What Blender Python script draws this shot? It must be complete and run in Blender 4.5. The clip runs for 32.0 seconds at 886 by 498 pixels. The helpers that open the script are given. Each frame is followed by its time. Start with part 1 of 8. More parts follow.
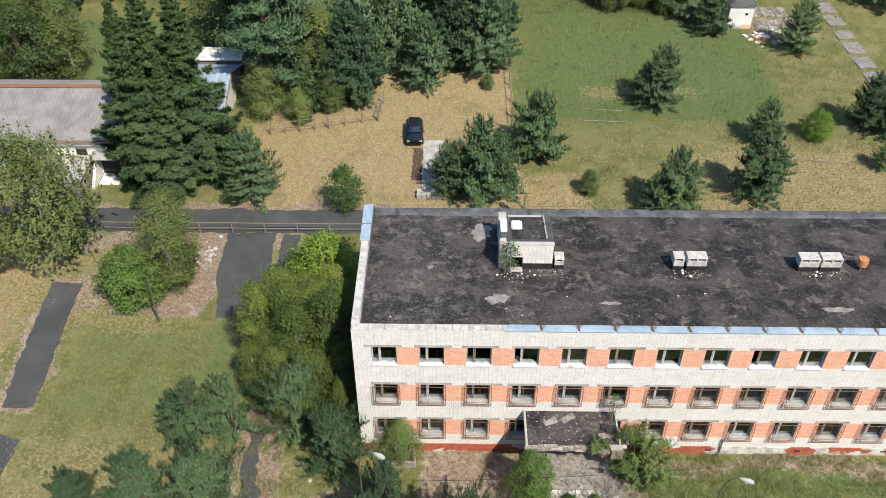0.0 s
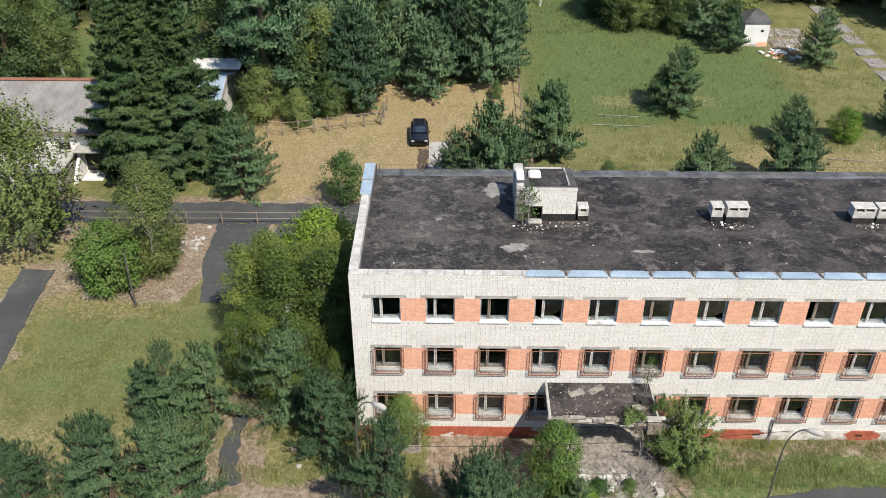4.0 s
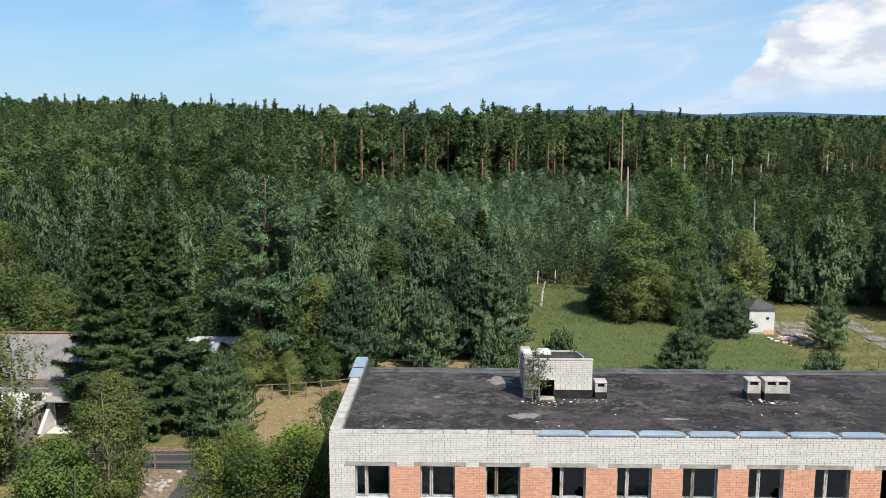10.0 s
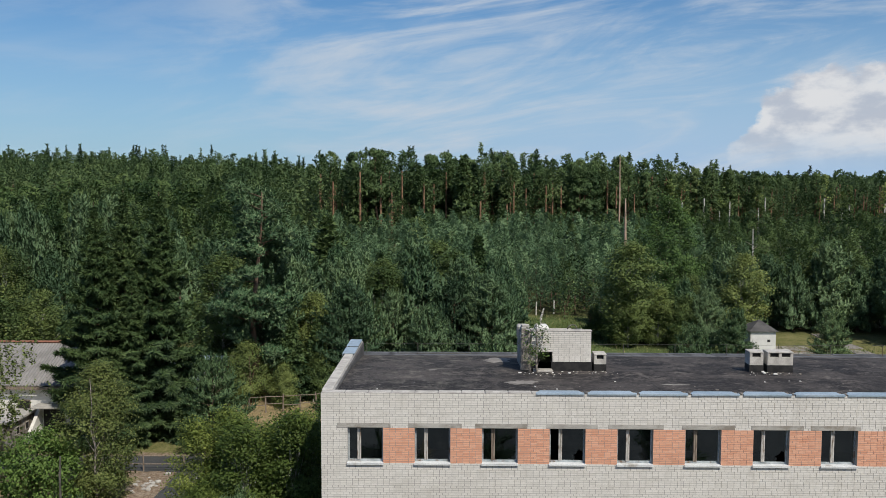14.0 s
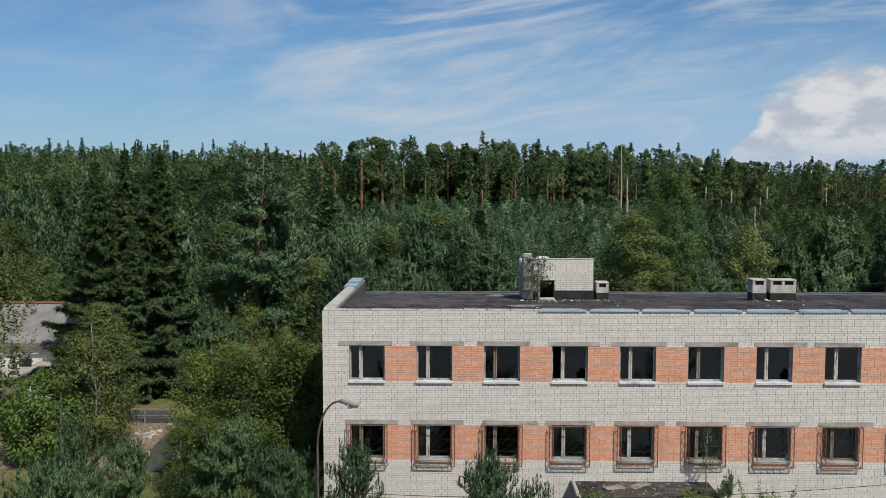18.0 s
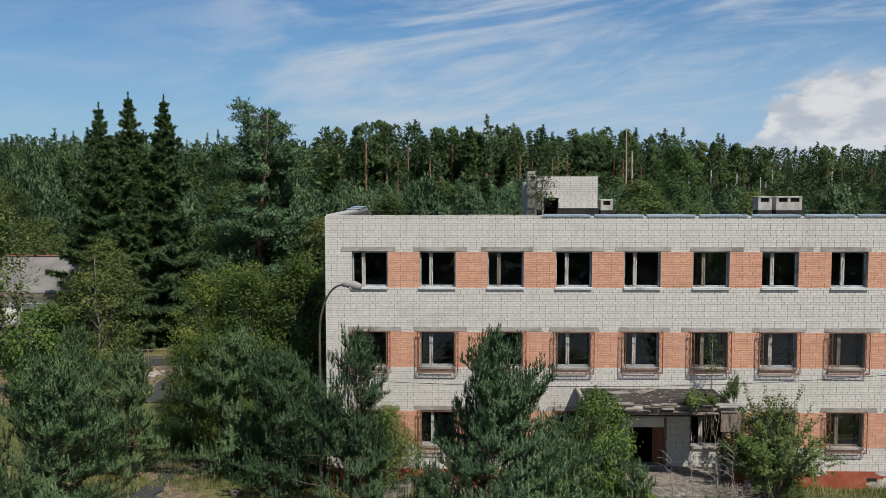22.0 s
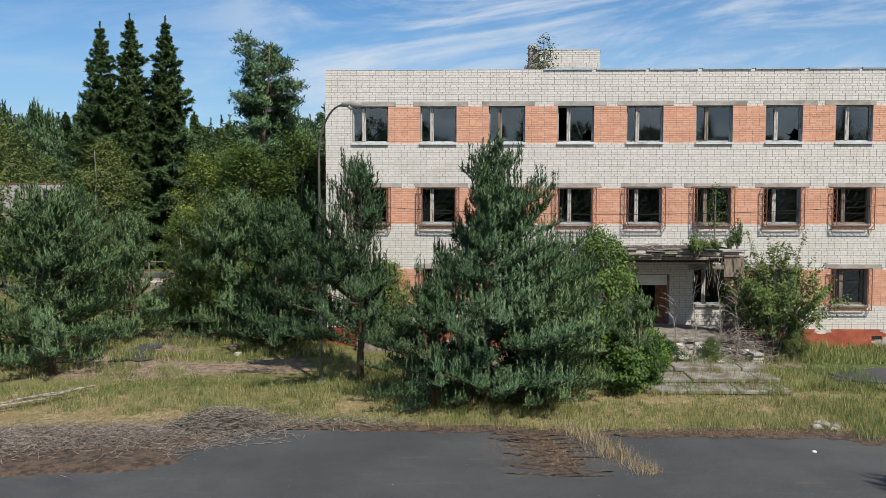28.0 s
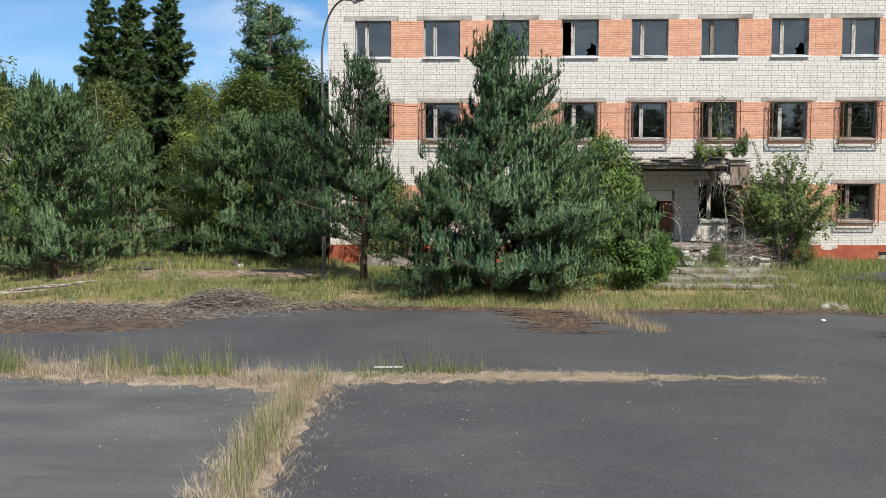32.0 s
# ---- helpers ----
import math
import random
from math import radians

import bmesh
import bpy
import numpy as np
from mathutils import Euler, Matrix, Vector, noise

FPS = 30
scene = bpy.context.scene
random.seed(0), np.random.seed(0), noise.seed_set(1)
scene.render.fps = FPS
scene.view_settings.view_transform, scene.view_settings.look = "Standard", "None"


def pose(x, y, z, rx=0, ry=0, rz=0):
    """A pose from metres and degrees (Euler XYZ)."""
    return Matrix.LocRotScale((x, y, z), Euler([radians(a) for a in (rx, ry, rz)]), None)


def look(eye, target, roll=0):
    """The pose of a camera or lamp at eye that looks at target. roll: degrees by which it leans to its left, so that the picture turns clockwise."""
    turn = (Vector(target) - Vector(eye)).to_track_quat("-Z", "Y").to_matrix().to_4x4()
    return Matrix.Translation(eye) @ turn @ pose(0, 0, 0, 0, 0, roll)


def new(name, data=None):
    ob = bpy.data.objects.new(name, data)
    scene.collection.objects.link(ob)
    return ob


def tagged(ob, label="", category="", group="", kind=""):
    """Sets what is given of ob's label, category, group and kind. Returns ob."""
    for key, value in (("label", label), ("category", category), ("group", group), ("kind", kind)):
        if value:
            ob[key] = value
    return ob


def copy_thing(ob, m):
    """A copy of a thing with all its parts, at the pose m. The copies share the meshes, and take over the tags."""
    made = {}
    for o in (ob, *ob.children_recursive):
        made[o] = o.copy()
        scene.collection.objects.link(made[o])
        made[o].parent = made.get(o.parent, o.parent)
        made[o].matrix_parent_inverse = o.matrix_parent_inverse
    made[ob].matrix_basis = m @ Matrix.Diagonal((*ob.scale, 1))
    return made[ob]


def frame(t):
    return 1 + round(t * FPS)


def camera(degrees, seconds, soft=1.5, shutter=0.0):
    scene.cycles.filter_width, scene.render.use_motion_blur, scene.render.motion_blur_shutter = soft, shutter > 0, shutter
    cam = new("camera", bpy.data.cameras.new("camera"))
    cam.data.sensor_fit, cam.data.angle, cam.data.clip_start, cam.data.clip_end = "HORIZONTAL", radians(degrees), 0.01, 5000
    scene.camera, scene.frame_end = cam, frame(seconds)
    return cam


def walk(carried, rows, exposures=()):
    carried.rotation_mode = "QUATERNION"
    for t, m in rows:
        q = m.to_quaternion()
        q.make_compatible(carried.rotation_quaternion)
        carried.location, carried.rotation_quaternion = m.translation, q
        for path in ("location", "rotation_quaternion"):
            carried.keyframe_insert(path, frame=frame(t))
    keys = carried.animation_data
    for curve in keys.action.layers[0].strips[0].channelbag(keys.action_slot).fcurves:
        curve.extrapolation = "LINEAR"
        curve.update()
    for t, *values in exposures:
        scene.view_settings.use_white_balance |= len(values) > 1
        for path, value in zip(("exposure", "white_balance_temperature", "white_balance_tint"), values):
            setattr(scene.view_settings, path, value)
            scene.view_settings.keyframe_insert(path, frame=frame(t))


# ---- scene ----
cam = camera(53.1, 32.0, 0.85)
METRES, EYE, TILT, LEAN, TURN = 45.15, 48.5, -40.8, 0.0, 0.74
# seconds and stops
EXPOSURES = [(0.0, 0.45), (5.0, 0.42), (9.0, 0.36), (10.0, 0.25), (11.0, -0.04), (13.0, -0.2), (19.0, -0.28), (24.0, -0.22), (27.0, 0.0), (29.0, 0.14), (30.0, 0.2), (32.0, 0.36)]
ROWS = [
    (0.0, 0.0, 0.0, 0.0, 0.0, 0.0, -0.0),
    (0.5, -0.0012, 0.0117, -0.0159, -0.01, 0.08, -0.0),
    (1.0, -0.0024, 0.0288, -0.0401, -0.01, 0.25, -0.04),
    (1.5, -0.0048, 0.0459, -0.0638, -0.02, 0.69, -0.04),
    (2.0, -0.0082, 0.0654, -0.0897, -0.01, 1.58, -0.05),
    (2.5, -0.0093, 0.0849, -0.1154, -0.02, 2.53, -0.09),
    (4.5, -0.0114, 0.1636, -0.2137, 0.09, 8.72, -0.1),
    (5.0, -0.0124, 0.1821, -0.235, 0.09, 10.87, -0.14),
    (5.5, -0.0125, 0.1997, -0.2544, 0.11, 12.96, -0.12),
    (6.0, -0.0118, 0.2163, -0.2741, 0.11, 15.1, -0.16),
    (6.5, -0.0102, 0.2319, -0.2922, 0.13, 17.21, -0.19),
    (7.0, -0.0086, 0.2469, -0.3098, 0.16, 19.32, -0.18),
    (7.5, -0.0079, 0.2619, -0.3273, 0.16, 21.44, -0.21),
    (8.0, -0.0077, 0.2757, -0.3433, 0.18, 23.57, -0.2),
    (8.5, -0.0088, 0.2882, -0.3584, 0.16, 25.67, -0.18),
    (9.0, -0.0076, 0.302, -0.3731, 0.19, 27.84, -0.22),
    (9.5, -0.007, 0.3149, -0.3863, 0.17, 29.96, -0.25),
    (10.0, -0.0059, 0.3273, -0.3991, 0.19, 32.06, -0.27),
    (10.5, -0.0063, 0.3386, -0.4104, 0.17, 34.13, -0.27),
    (11.0, -0.0058, 0.3504, -0.4201, 0.18, 35.86, -0.27),
    (11.5, -0.0053, 0.3603, -0.4306, 0.17, 35.95, -0.26),
    (12.0, -0.0045, 0.3686, -0.4409, 0.15, 35.99, -0.27),
    (12.5, -0.0038, 0.3763, -0.45, 0.14, 36.05, -0.26),
    (13.0, -0.0031, 0.3823, -0.4593, 0.13, 36.1, -0.26),
    (13.5, -0.0024, 0.3881, -0.468, 0.11, 36.15, -0.27),
    (14.0, -0.0023, 0.3936, -0.4764, 0.11, 36.2, -0.26),
    (14.5, -0.002, 0.3991, -0.4846, 0.1, 36.23, -0.26),
    (16.5, -0.0025, 0.4227, -0.5156, 0.15, 36.42, -0.23),
    (17.0, -0.0023, 0.4296, -0.5241, 0.17, 36.48, -0.24),
    (17.5, -0.0021, 0.4358, -0.5317, 0.19, 36.51, -0.24),
    (18.0, -0.0022, 0.4433, -0.5403, 0.25, 36.55, -0.25),
    (18.5, -0.0023, 0.45, -0.5476, 0.29, 36.58, -0.28),
    (19.0, -0.0019, 0.4568, -0.556, 0.34, 36.59, -0.31),
    (19.5, -0.0014, 0.4629, -0.5636, 0.38, 36.59, -0.33),
    (20.0, -0.0013, 0.4699, -0.5722, 0.42, 36.6, -0.35),
    (20.5, -0.0007, 0.4772, -0.5801, 0.47, 36.63, -0.37),
    (21.0, -0.0004, 0.4857, -0.5908, 0.51, 36.67, -0.39),
    (21.5, -0.0008, 0.4924, -0.5996, 0.53, 36.68, -0.38),
    (22.0, -0.0006, 0.4997, -0.6086, 0.54, 36.69, -0.39),
    (22.5, -0.0005, 0.5055, -0.616, 0.55, 36.7, -0.39),
    (23.0, -0.0001, 0.512, -0.6238, 0.57, 36.72, -0.4),
    (23.5, 0.0004, 0.5177, -0.6303, 0.59, 36.71, -0.4),
    (24.0, 0.0004, 0.5247, -0.6384, 0.62, 36.71, -0.39),
    (24.5, 0.0008, 0.531, -0.646, 0.65, 36.7, -0.41),
    (25.0, 0.0008, 0.5382, -0.6551, 0.66, 36.71, -0.43),
    (25.5, 0.0004, 0.5441, -0.663, 0.66, 36.72, -0.42),
    (27.5, 0.0018, 0.5768, -0.703, 0.69, 36.88, -0.55),
    (28.0, 0.0018, 0.5851, -0.7126, 0.7, 36.91, -0.56),
    (28.5, 0.0023, 0.5917, -0.7203, 0.71, 36.91, -0.57),
    (29.0, 0.0018, 0.5983, -0.7281, 0.73, 36.91, -0.56),
    (29.5, 0.0015, 0.6034, -0.7341, 0.75, 36.91, -0.56),
    (30.0, 0.0013, 0.6097, -0.7412, 0.77, 36.89, -0.57),
    (30.5, 0.0011, 0.6155, -0.748, 0.78, 36.89, -0.58),
    (31.0, 0.0003, 0.6222, -0.7556, 0.77, 36.89, -0.59),
    (31.5, -0.0004, 0.6282, -0.7625, 0.76, 36.86, -0.59),
    (32.0, -0.0005, 0.6347, -0.7699, 0.76, 36.86, -0.59),
]
rows = [(t, pose(0, 0, EYE, TILT, LEAN, TURN) @ pose(METRES * x, METRES * y, METRES * z, 90 + pitch, roll, yaw)) for t, x, y, z, yaw, pitch, roll in ROWS]
walk(cam, rows, EXPOSURES)

# ---- sky and sun ----
SUN_AZ, SUN_EL = 148.0, 51.0        # degrees clockwise from +y; height
sun_dir = Vector((math.sin(radians(SUN_AZ)) * math.cos(radians(SUN_EL)), math.cos(radians(SUN_AZ)) * math.cos(radians(SUN_EL)), math.sin(radians(SUN_EL))))
sun = new("sun", bpy.data.lights.new("sun", "SUN"))
sun.data.energy, sun.data.angle, sun.data.color = 4.75, radians(0.6), (1.0, 0.93, 0.82)
sun.matrix_world = look(sun_dir * 200, (0, 0, 0))


class Nodes:
    """Short spelling for node trees."""

    def __init__(self, tree):
        self.tree = tree
        tree.nodes.clear()

    def add(self, kind, ins=None, **props):
        n = self.tree.nodes.new(kind)
        for k, v in props.items():
            setattr(n, k, v)
        for k, v in (ins or {}).items():
            if isinstance(v, bpy.types.NodeSocket):
                self.tree.links.new(v, n.inputs[k])
            else:
                n.inputs[k].default_value = v
        return n

    def math(self, op, a, b=0.0, c=0.0, clamp=False):
        return self.add("ShaderNodeMath", {0: a, 1: b, 2: c}, operation=op, use_clamp=clamp).outputs[0]

    def step(self, x, lo, hi):
        return self.add("ShaderNodeMapRange", {0: x, 1: lo, 2: hi, 3: 0.0, 4: 1.0}, interpolation_type="SMOOTHSTEP").outputs[0]

    def noise(self, scale, vec=None, detail=3.0, rough=0.55, dist=0.0):
        ins = {"Scale": scale, "Detail": detail, "Roughness": rough, "Distortion": dist}
        if vec is not None:
            ins["Vector"] = vec
        return self.add("ShaderNodeTexNoise", ins).outputs[0]

    def mix(self, f, a, b, blend="MIX"):
        return self.add("ShaderNodeMix", {0: f, 6: a, 7: b}, data_type="RGBA", blend_type=blend).outputs[2]

    def scaled(self, vec, s):
        return self.add("ShaderNodeVectorMath", {0: vec, 1: s}, operation="MULTIPLY").outputs[0]

    def link(self, a, b):
        self.tree.links.new(a, b)


def rgb(r, g, b):
    return (r, g, b, 1.0)


world = bpy.data.worlds.new("sky")
scene.world = world
world.use_nodes = True
w = Nodes(world.node_tree)
sky = w.add("ShaderNodeTexSky", sky_type="NISHITA", sun_disc=False, sun_elevation=radians(SUN_EL), sun_rotation=radians(SUN_AZ), air_density=1.1, dust_density=0.15, ozone_density=3.0)
ways = w.add("ShaderNodeTexCoord").outputs["Generated"]
xyz = w.add("ShaderNodeSeparateXYZ", {0: ways})
azim = w.math("ARCTAN2", xyz.outputs[0], xyz.outputs[1])
elev = w.math("ARCSINE", xyz.outputs[2])
flat = w.add("ShaderNodeCombineXYZ", {0: azim, 1: elev, 2: 0.0}).outputs[0]
# thin streaks that lean upwards to the right
lean = w.add("ShaderNodeVectorRotate", {0: flat, "Angle": -0.14}, rotation_type="Z_AXIS").outputs[0]
streak = w.noise(1.0, w.scaled(lean, (3.0, 14.0, 1.0)), 7.0, 0.6, 1.0)
fine = w.noise(1.0, w.scaled(lean, (10.0, 62.0, 1.0)), 5.0, 0.6, 0.5)
thin = w.step(w.math("ADD", w.math("MULTIPLY", streak, 0.78), w.math("MULTIPLY", fine, 0.22)), 0.40, 0.66)
thin = w.math("MULTIPLY", thin, w.math("ADD", 0.2, w.math("MULTIPLY", w.step(azim, -0.38, -0.04), 0.8)))
haze = w.math("MULTIPLY", w.step(elev, 0.24, 0.0), w.math("ADD", 0.6, w.math("MULTIPLY", w.step(azim, -0.35, 0.25), 0.38)))
# a bank of heaped cloud low in the north-east, which goes on round the sky
lumps = w.noise(1.0, w.scaled(flat, (15.0, 22.0, 1.0)), 7.0, 0.6)
bank = w.noise(1.0, w.scaled(w.add("ShaderNodeCombineXYZ", {0: azim, 1: 0.0, 2: 3.7}).outputs[0], (6.0, 1.0, 1.0)), 1.0)
# unseen taller bank added in the south, to brighten the panes' reflections
south = w.step(w.math("ABSOLUTE", azim), 1.3, 2.4)
rim = w.math("ADD", w.math("MULTIPLY", w.math("MAXIMUM", w.step(azim, 0.26, 0.35), south), w.math("ADD", w.math("ADD", 0.06, w.math("MULTIPLY", south, 0.24)), w.math("MULTIPLY", bank, 0.09))), w.math("MULTIPLY", w.math("SUBTRACT", lumps, 0.5), 0.105))
heap = w.step(w.math("SUBTRACT", rim, elev), -0.002, 0.012)
heap = w.math("MULTIPLY", w.math("MULTIPLY", heap, w.math("MAXIMUM", w.step(azim, 0.25, 0.30), south)), w.step(elev, 0.0, 0.06))
puff = w.mix(w.step(w.noise(1.0, w.scaled(flat, (22.0, 40.0, 1.0)), 5.0), 0.36, 0.62), rgb(6.2, 6.6, 7.5), rgb(9.8, 9.7, 9.7))
deep = w.mix(1.0, sky.outputs[0], rgb(0.48, 0.80, 1.10), "MULTIPLY")
col = w.mix(haze, deep, rgb(4.7, 6.7, 9.2))
col = w.mix(w.math("MULTIPLY", thin, 0.92), col, rgb(7.0, 7.8, 8.8))
col = w.mix(w.math("MULTIPLY", heap, 0.85), col, puff)
w.link(w.add("ShaderNodeBackground", {0: col, 1: 0.09}).outputs[0], w.add("ShaderNodeOutputWorld").inputs[0])

# ---- materials ----


def material(name, make):
    m = bpy.data.materials.new(name)
    m.use_nodes = True
    n = Nodes(m.node_tree)
    n.link(make(n), n.add("ShaderNodeOutputMaterial").inputs[0])
    return m


def where(n):
    return n.add("ShaderNodeNewGeometry").outputs["Position"]


def bump(n, height, strength=0.4, dist=0.02):
    return n.add("ShaderNodeBump", {"Height": height, "Strength": strength, "Distance": dist}).outputs[0]


def surface(n, colour, rough=0.8, normal=None, metal=0.0, spec=0.4):
    ins = {"Base Color": colour, "Roughness": rough, "Metallic": metal, "Specular IOR Level": spec}
    if normal is not None:
        ins["Normal"] = normal
    return n.add("ShaderNodeBsdfPrincipled", ins).outputs[0]


def worn(name, a, b, scale=2.0, rough=0.8, grain=40.0, rel=0.3, metal=0.0, stain=None, stain_at=(0.58, 0.7), spec=0.4, stretch=(1, 1, 1)):
    """A surface of two tones, with fine grain and, where given, stains of a third."""
    def make(n):
        p = n.scaled(where(n), stretch)
        big, small = n.noise(scale, p, 4.0, 0.6), n.noise(grain, p, 2.0)
        c = n.mix(n.step(big, 0.35, 0.65), rgb(*a), rgb(*b))
        c = n.mix(n.math("MULTIPLY", n.step(small, 0.35, 0.7), 0.35), c, n.mix(0.5, c, rgb(0.02, 0.02, 0.02)))
        if stain:
            c = n.mix(n.step(n.noise(scale * 0.6, n.scaled(p, (1.3, 1.1, 0.7)), 6.0, 0.65), *stain_at), c, rgb(*stain))
        return surface(n, c, rough, bump(n, small, rel, 0.01), metal, spec)
    return material(name, make)


def leafy(name, dark, light, tip=None, trans=0.28, rough=0.6, patch=0.35, single=0.45, spread=0.64):
    """Foliage: every leaf has its own tone, every tree too."""
    def make(n):
        g = n.add("ShaderNodeNewGeometry")
        each = g.outputs["Random Per Island"]
        tree = n.math("FRACT", n.math("ADD", n.add("ShaderNodeObjectInfo").outputs["Random"], n.add("ShaderNodeAttribute", attribute_name="tone").outputs["Fac"]))
        f = n.math("ADD", n.math("ADD", n.math("MULTIPLY", each, single), 0.225 - single / 2), n.math("MULTIPLY", n.noise(patch, g.outputs["Position"], 3.0), 0.75))
        c = n.mix(n.step(f, 0.3, 0.95), rgb(*dark), rgb(*light))
        if tip:
            c = n.mix(n.math("MULTIPLY", n.step(each, 0.86, 0.97), 0.8), c, rgb(*tip))
        c = n.add("ShaderNodeHueSaturation", {"Hue": n.math("ADD", 0.4975 + 0.020 * spread, n.math("MULTIPLY", tree, -0.054 * spread)), "Saturation": 1.0, "Value": n.math("ADD", 1.0 - spread / 2, n.math("MULTIPLY", tree, spread)), "Color": c}).outputs[0]
        d = surface(n, c, rough, None, 0.0, 0.25)
        t = n.add("ShaderNodeBsdfTranslucent", {0: c}).outputs[0]
        return n.add("ShaderNodeMixShader", {0: trans * 0.62, 1: d, 2: t}).outputs[0]
    return material(name, make)


def brick(name, a, b, soot, rough=0.85):
    """Fired or lime brick; each brick its own tone, with grey streaks of weather."""
    def make(n):
        g = n.add("ShaderNodeNewGeometry")
        p = g.outputs["Position"]
        each = n.math("FRACT", n.math("ADD", g.outputs["Random Per Island"], n.add("ShaderNodeObjectInfo").outputs["Random"]))
        c = n.mix(each, rgb(*a), rgb(*b))
        c = n.mix(n.math("MULTIPLY", n.step(n.noise(0.45, n.scaled(p, (1.0, 1.0, 1.6)), 5.0, 0.6), 0.46, 0.78), 0.4), c, rgb(*soot))
        c = n.mix(n.math("MULTIPLY", n.step(n.noise(3.0, n.scaled(p, (2.2, 1.0, 0.25)), 4.0, 0.6), 0.52, 0.75), 0.35), c, rgb(*soot))
        return surface(n, c, rough, bump(n, n.noise(60.0, p, 2.0), 0.25, 0.006), 0.0, 0.3)
    return material(name, make)


M_WHITE = brick("lime_brick", (0.628, 0.607, 0.564), (0.700, 0.678, 0.635), (0.455, 0.430, 0.385))
M_ORANGE = brick("clay_brick", (0.655, 0.33, 0.215), (0.76, 0.43, 0.295), (0.52, 0.30, 0.21))
M_MORTAR = worn("mortar", (0.25, 0.243, 0.230), (0.38, 0.37, 0.352), 1.2)
M_TAR = worn("black_tar", (0.010, 0.010, 0.011), (0.028, 0.027, 0.026), 3.0, 0.7, 20, 0.4)
M_CONC = worn("concrete", (0.36, 0.35, 0.32), (0.48, 0.46, 0.42), 1.6, 0.9, 35, 0.4, stain=(0.2, 0.19, 0.17))
M_SLAB = worn("pale_concrete", (0.34, 0.32, 0.29), (0.48, 0.46, 0.42), 1.2, 0.9, 30, 0.4, stain=(0.28, 0.25, 0.2))
M_PLASTER = worn("whitewash", (0.66, 0.65, 0.61), (0.78, 0.77, 0.73), 1.0, 0.9, 25, 0.3, stain=(0.42, 0.38, 0.33))
M_FLASH = worn("zinc_sheet", (0.36, 0.46, 0.54), (0.50, 0.60, 0.68), 0.8, 0.42, 12, 0.1, metal=0.35, stain=(0.34, 0.30, 0.27), stain_at=(0.62, 0.72))
M_SILL = worn("painted_sill", (0.60, 0.62, 0.62), (0.74, 0.76, 0.76), 1.5, 0.5, 20, 0.1, stain=(0.4, 0.38, 0.35))
M_WOOD = worn("grey_wood", (0.16, 0.12, 0.09), (0.30, 0.25, 0.20), 4.0, 0.8, 60, 0.4, stretch=(4, 4, 0.6))
M_WOODPALE = worn("peeling_white_wood", (0.42, 0.40, 0.37), (0.62, 0.60, 0.56), 5.0, 0.7, 50, 0.3, stain=(0.2, 0.15, 0.11), stain_at=(0.5, 0.62), stretch=(3, 3, 0.8))
M_RUST = worn("rusty_steel", (0.20, 0.085, 0.05), (0.32, 0.14, 0.085), 6.0, 0.75, 60, 0.3)
M_STEEL = worn("grey_steel", (0.12, 0.115, 0.10), (0.20, 0.19, 0.17), 3.0, 0.55, 40, 0.1, metal=0.5, stain=(0.2, 0.12, 0.08))
M_LINTEL = worn("stained_lintel", (0.33, 0.315, 0.285), (0.47, 0.455, 0.42), 2.2, 0.9, 35, 0.4, stain=(0.24, 0.215, 0.18), stain_at=(0.5, 0.66), stretch=(0.6, 1, 1.5))
M_FRAME = worn("chalky_blue_paint", (0.27, 0.31, 0.33), (0.46, 0.50, 0.52), 3.0, 0.7, 40, 0.3, stain=(0.17, 0.12, 0.09), stain_at=(0.54, 0.66))
# near black: the shade inside the rooms is put into this colour
M_DARK = worn("painted_room_shade", (0.020, 0.024, 0.024), (0.040, 0.043, 0.041), 0.8)
M_BARK = worn("pine_bark", (0.09, 0.06, 0.045), (0.19, 0.125, 0.085), 6.0, 0.9, 40, 0.5, stretch=(3, 3, 0.8))
M_BARKRED = worn("upper_pine_bark", (0.20, 0.11, 0.065), (0.32, 0.19, 0.12), 2.0, 0.9, 30, 0.3)
M_BIRCH = worn("birch_bark", (0.52, 0.50, 0.46), (0.70, 0.68, 0.63), 3.0, 0.7, 20, 0.3, stain=(0.06, 0.05, 0.045), stain_at=(0.54, 0.6), stretch=(1, 1, 4))
M_PEELED = worn("peeled_trunk", (0.40, 0.28, 0.20), (0.58, 0.43, 0.33), 2.0, 0.8, 20, 0.3, stretch=(2, 2, 0.5))
M_TWIG = worn("grey_brush", (0.19, 0.16, 0.135), (0.40, 0.36, 0.32), 6.0, 0.9)
M_STRAW = leafy("dry_grass", (0.31, 0.245, 0.135), (0.56, 0.465, 0.29), None, 0.35)
M_GRASS = leafy("grass_blades", (0.090, 0.140, 0.042), (0.245, 0.290, 0.100), (0.46, 0.38, 0.2), 0.4, patch=0.5)
M_PINE = leafy("pine_needles", (0.030, 0.074, 0.033), (0.148, 0.236, 0.100), (0.21, 0.30, 0.14), 0.25, rough=0.62, single=0.7)
M_PINEDEEP = leafy("deep_pine_needles", (0.020, 0.056, 0.028), (0.096, 0.172, 0.082), (0.16, 0.24, 0.12), 0.2, rough=0.62, single=0.7)
M_PINEFAR = leafy("pine_crowns", (0.047, 0.098, 0.038), (0.124, 0.194, 0.073), None, 0.42, patch=0.12, single=0.2, spread=0.85)
M_PINEWOOD = leafy("wood_pine_needles", (0.046, 0.102, 0.052), (0.140, 0.226, 0.110), None, 0.42, single=0.3, spread=0.9)
M_YOUNG = leafy("plantation_needles", (0.086, 0.168, 0.086), (0.180, 0.288, 0.146), None, 0.42, patch=0.1, single=0.2, spread=0.8)
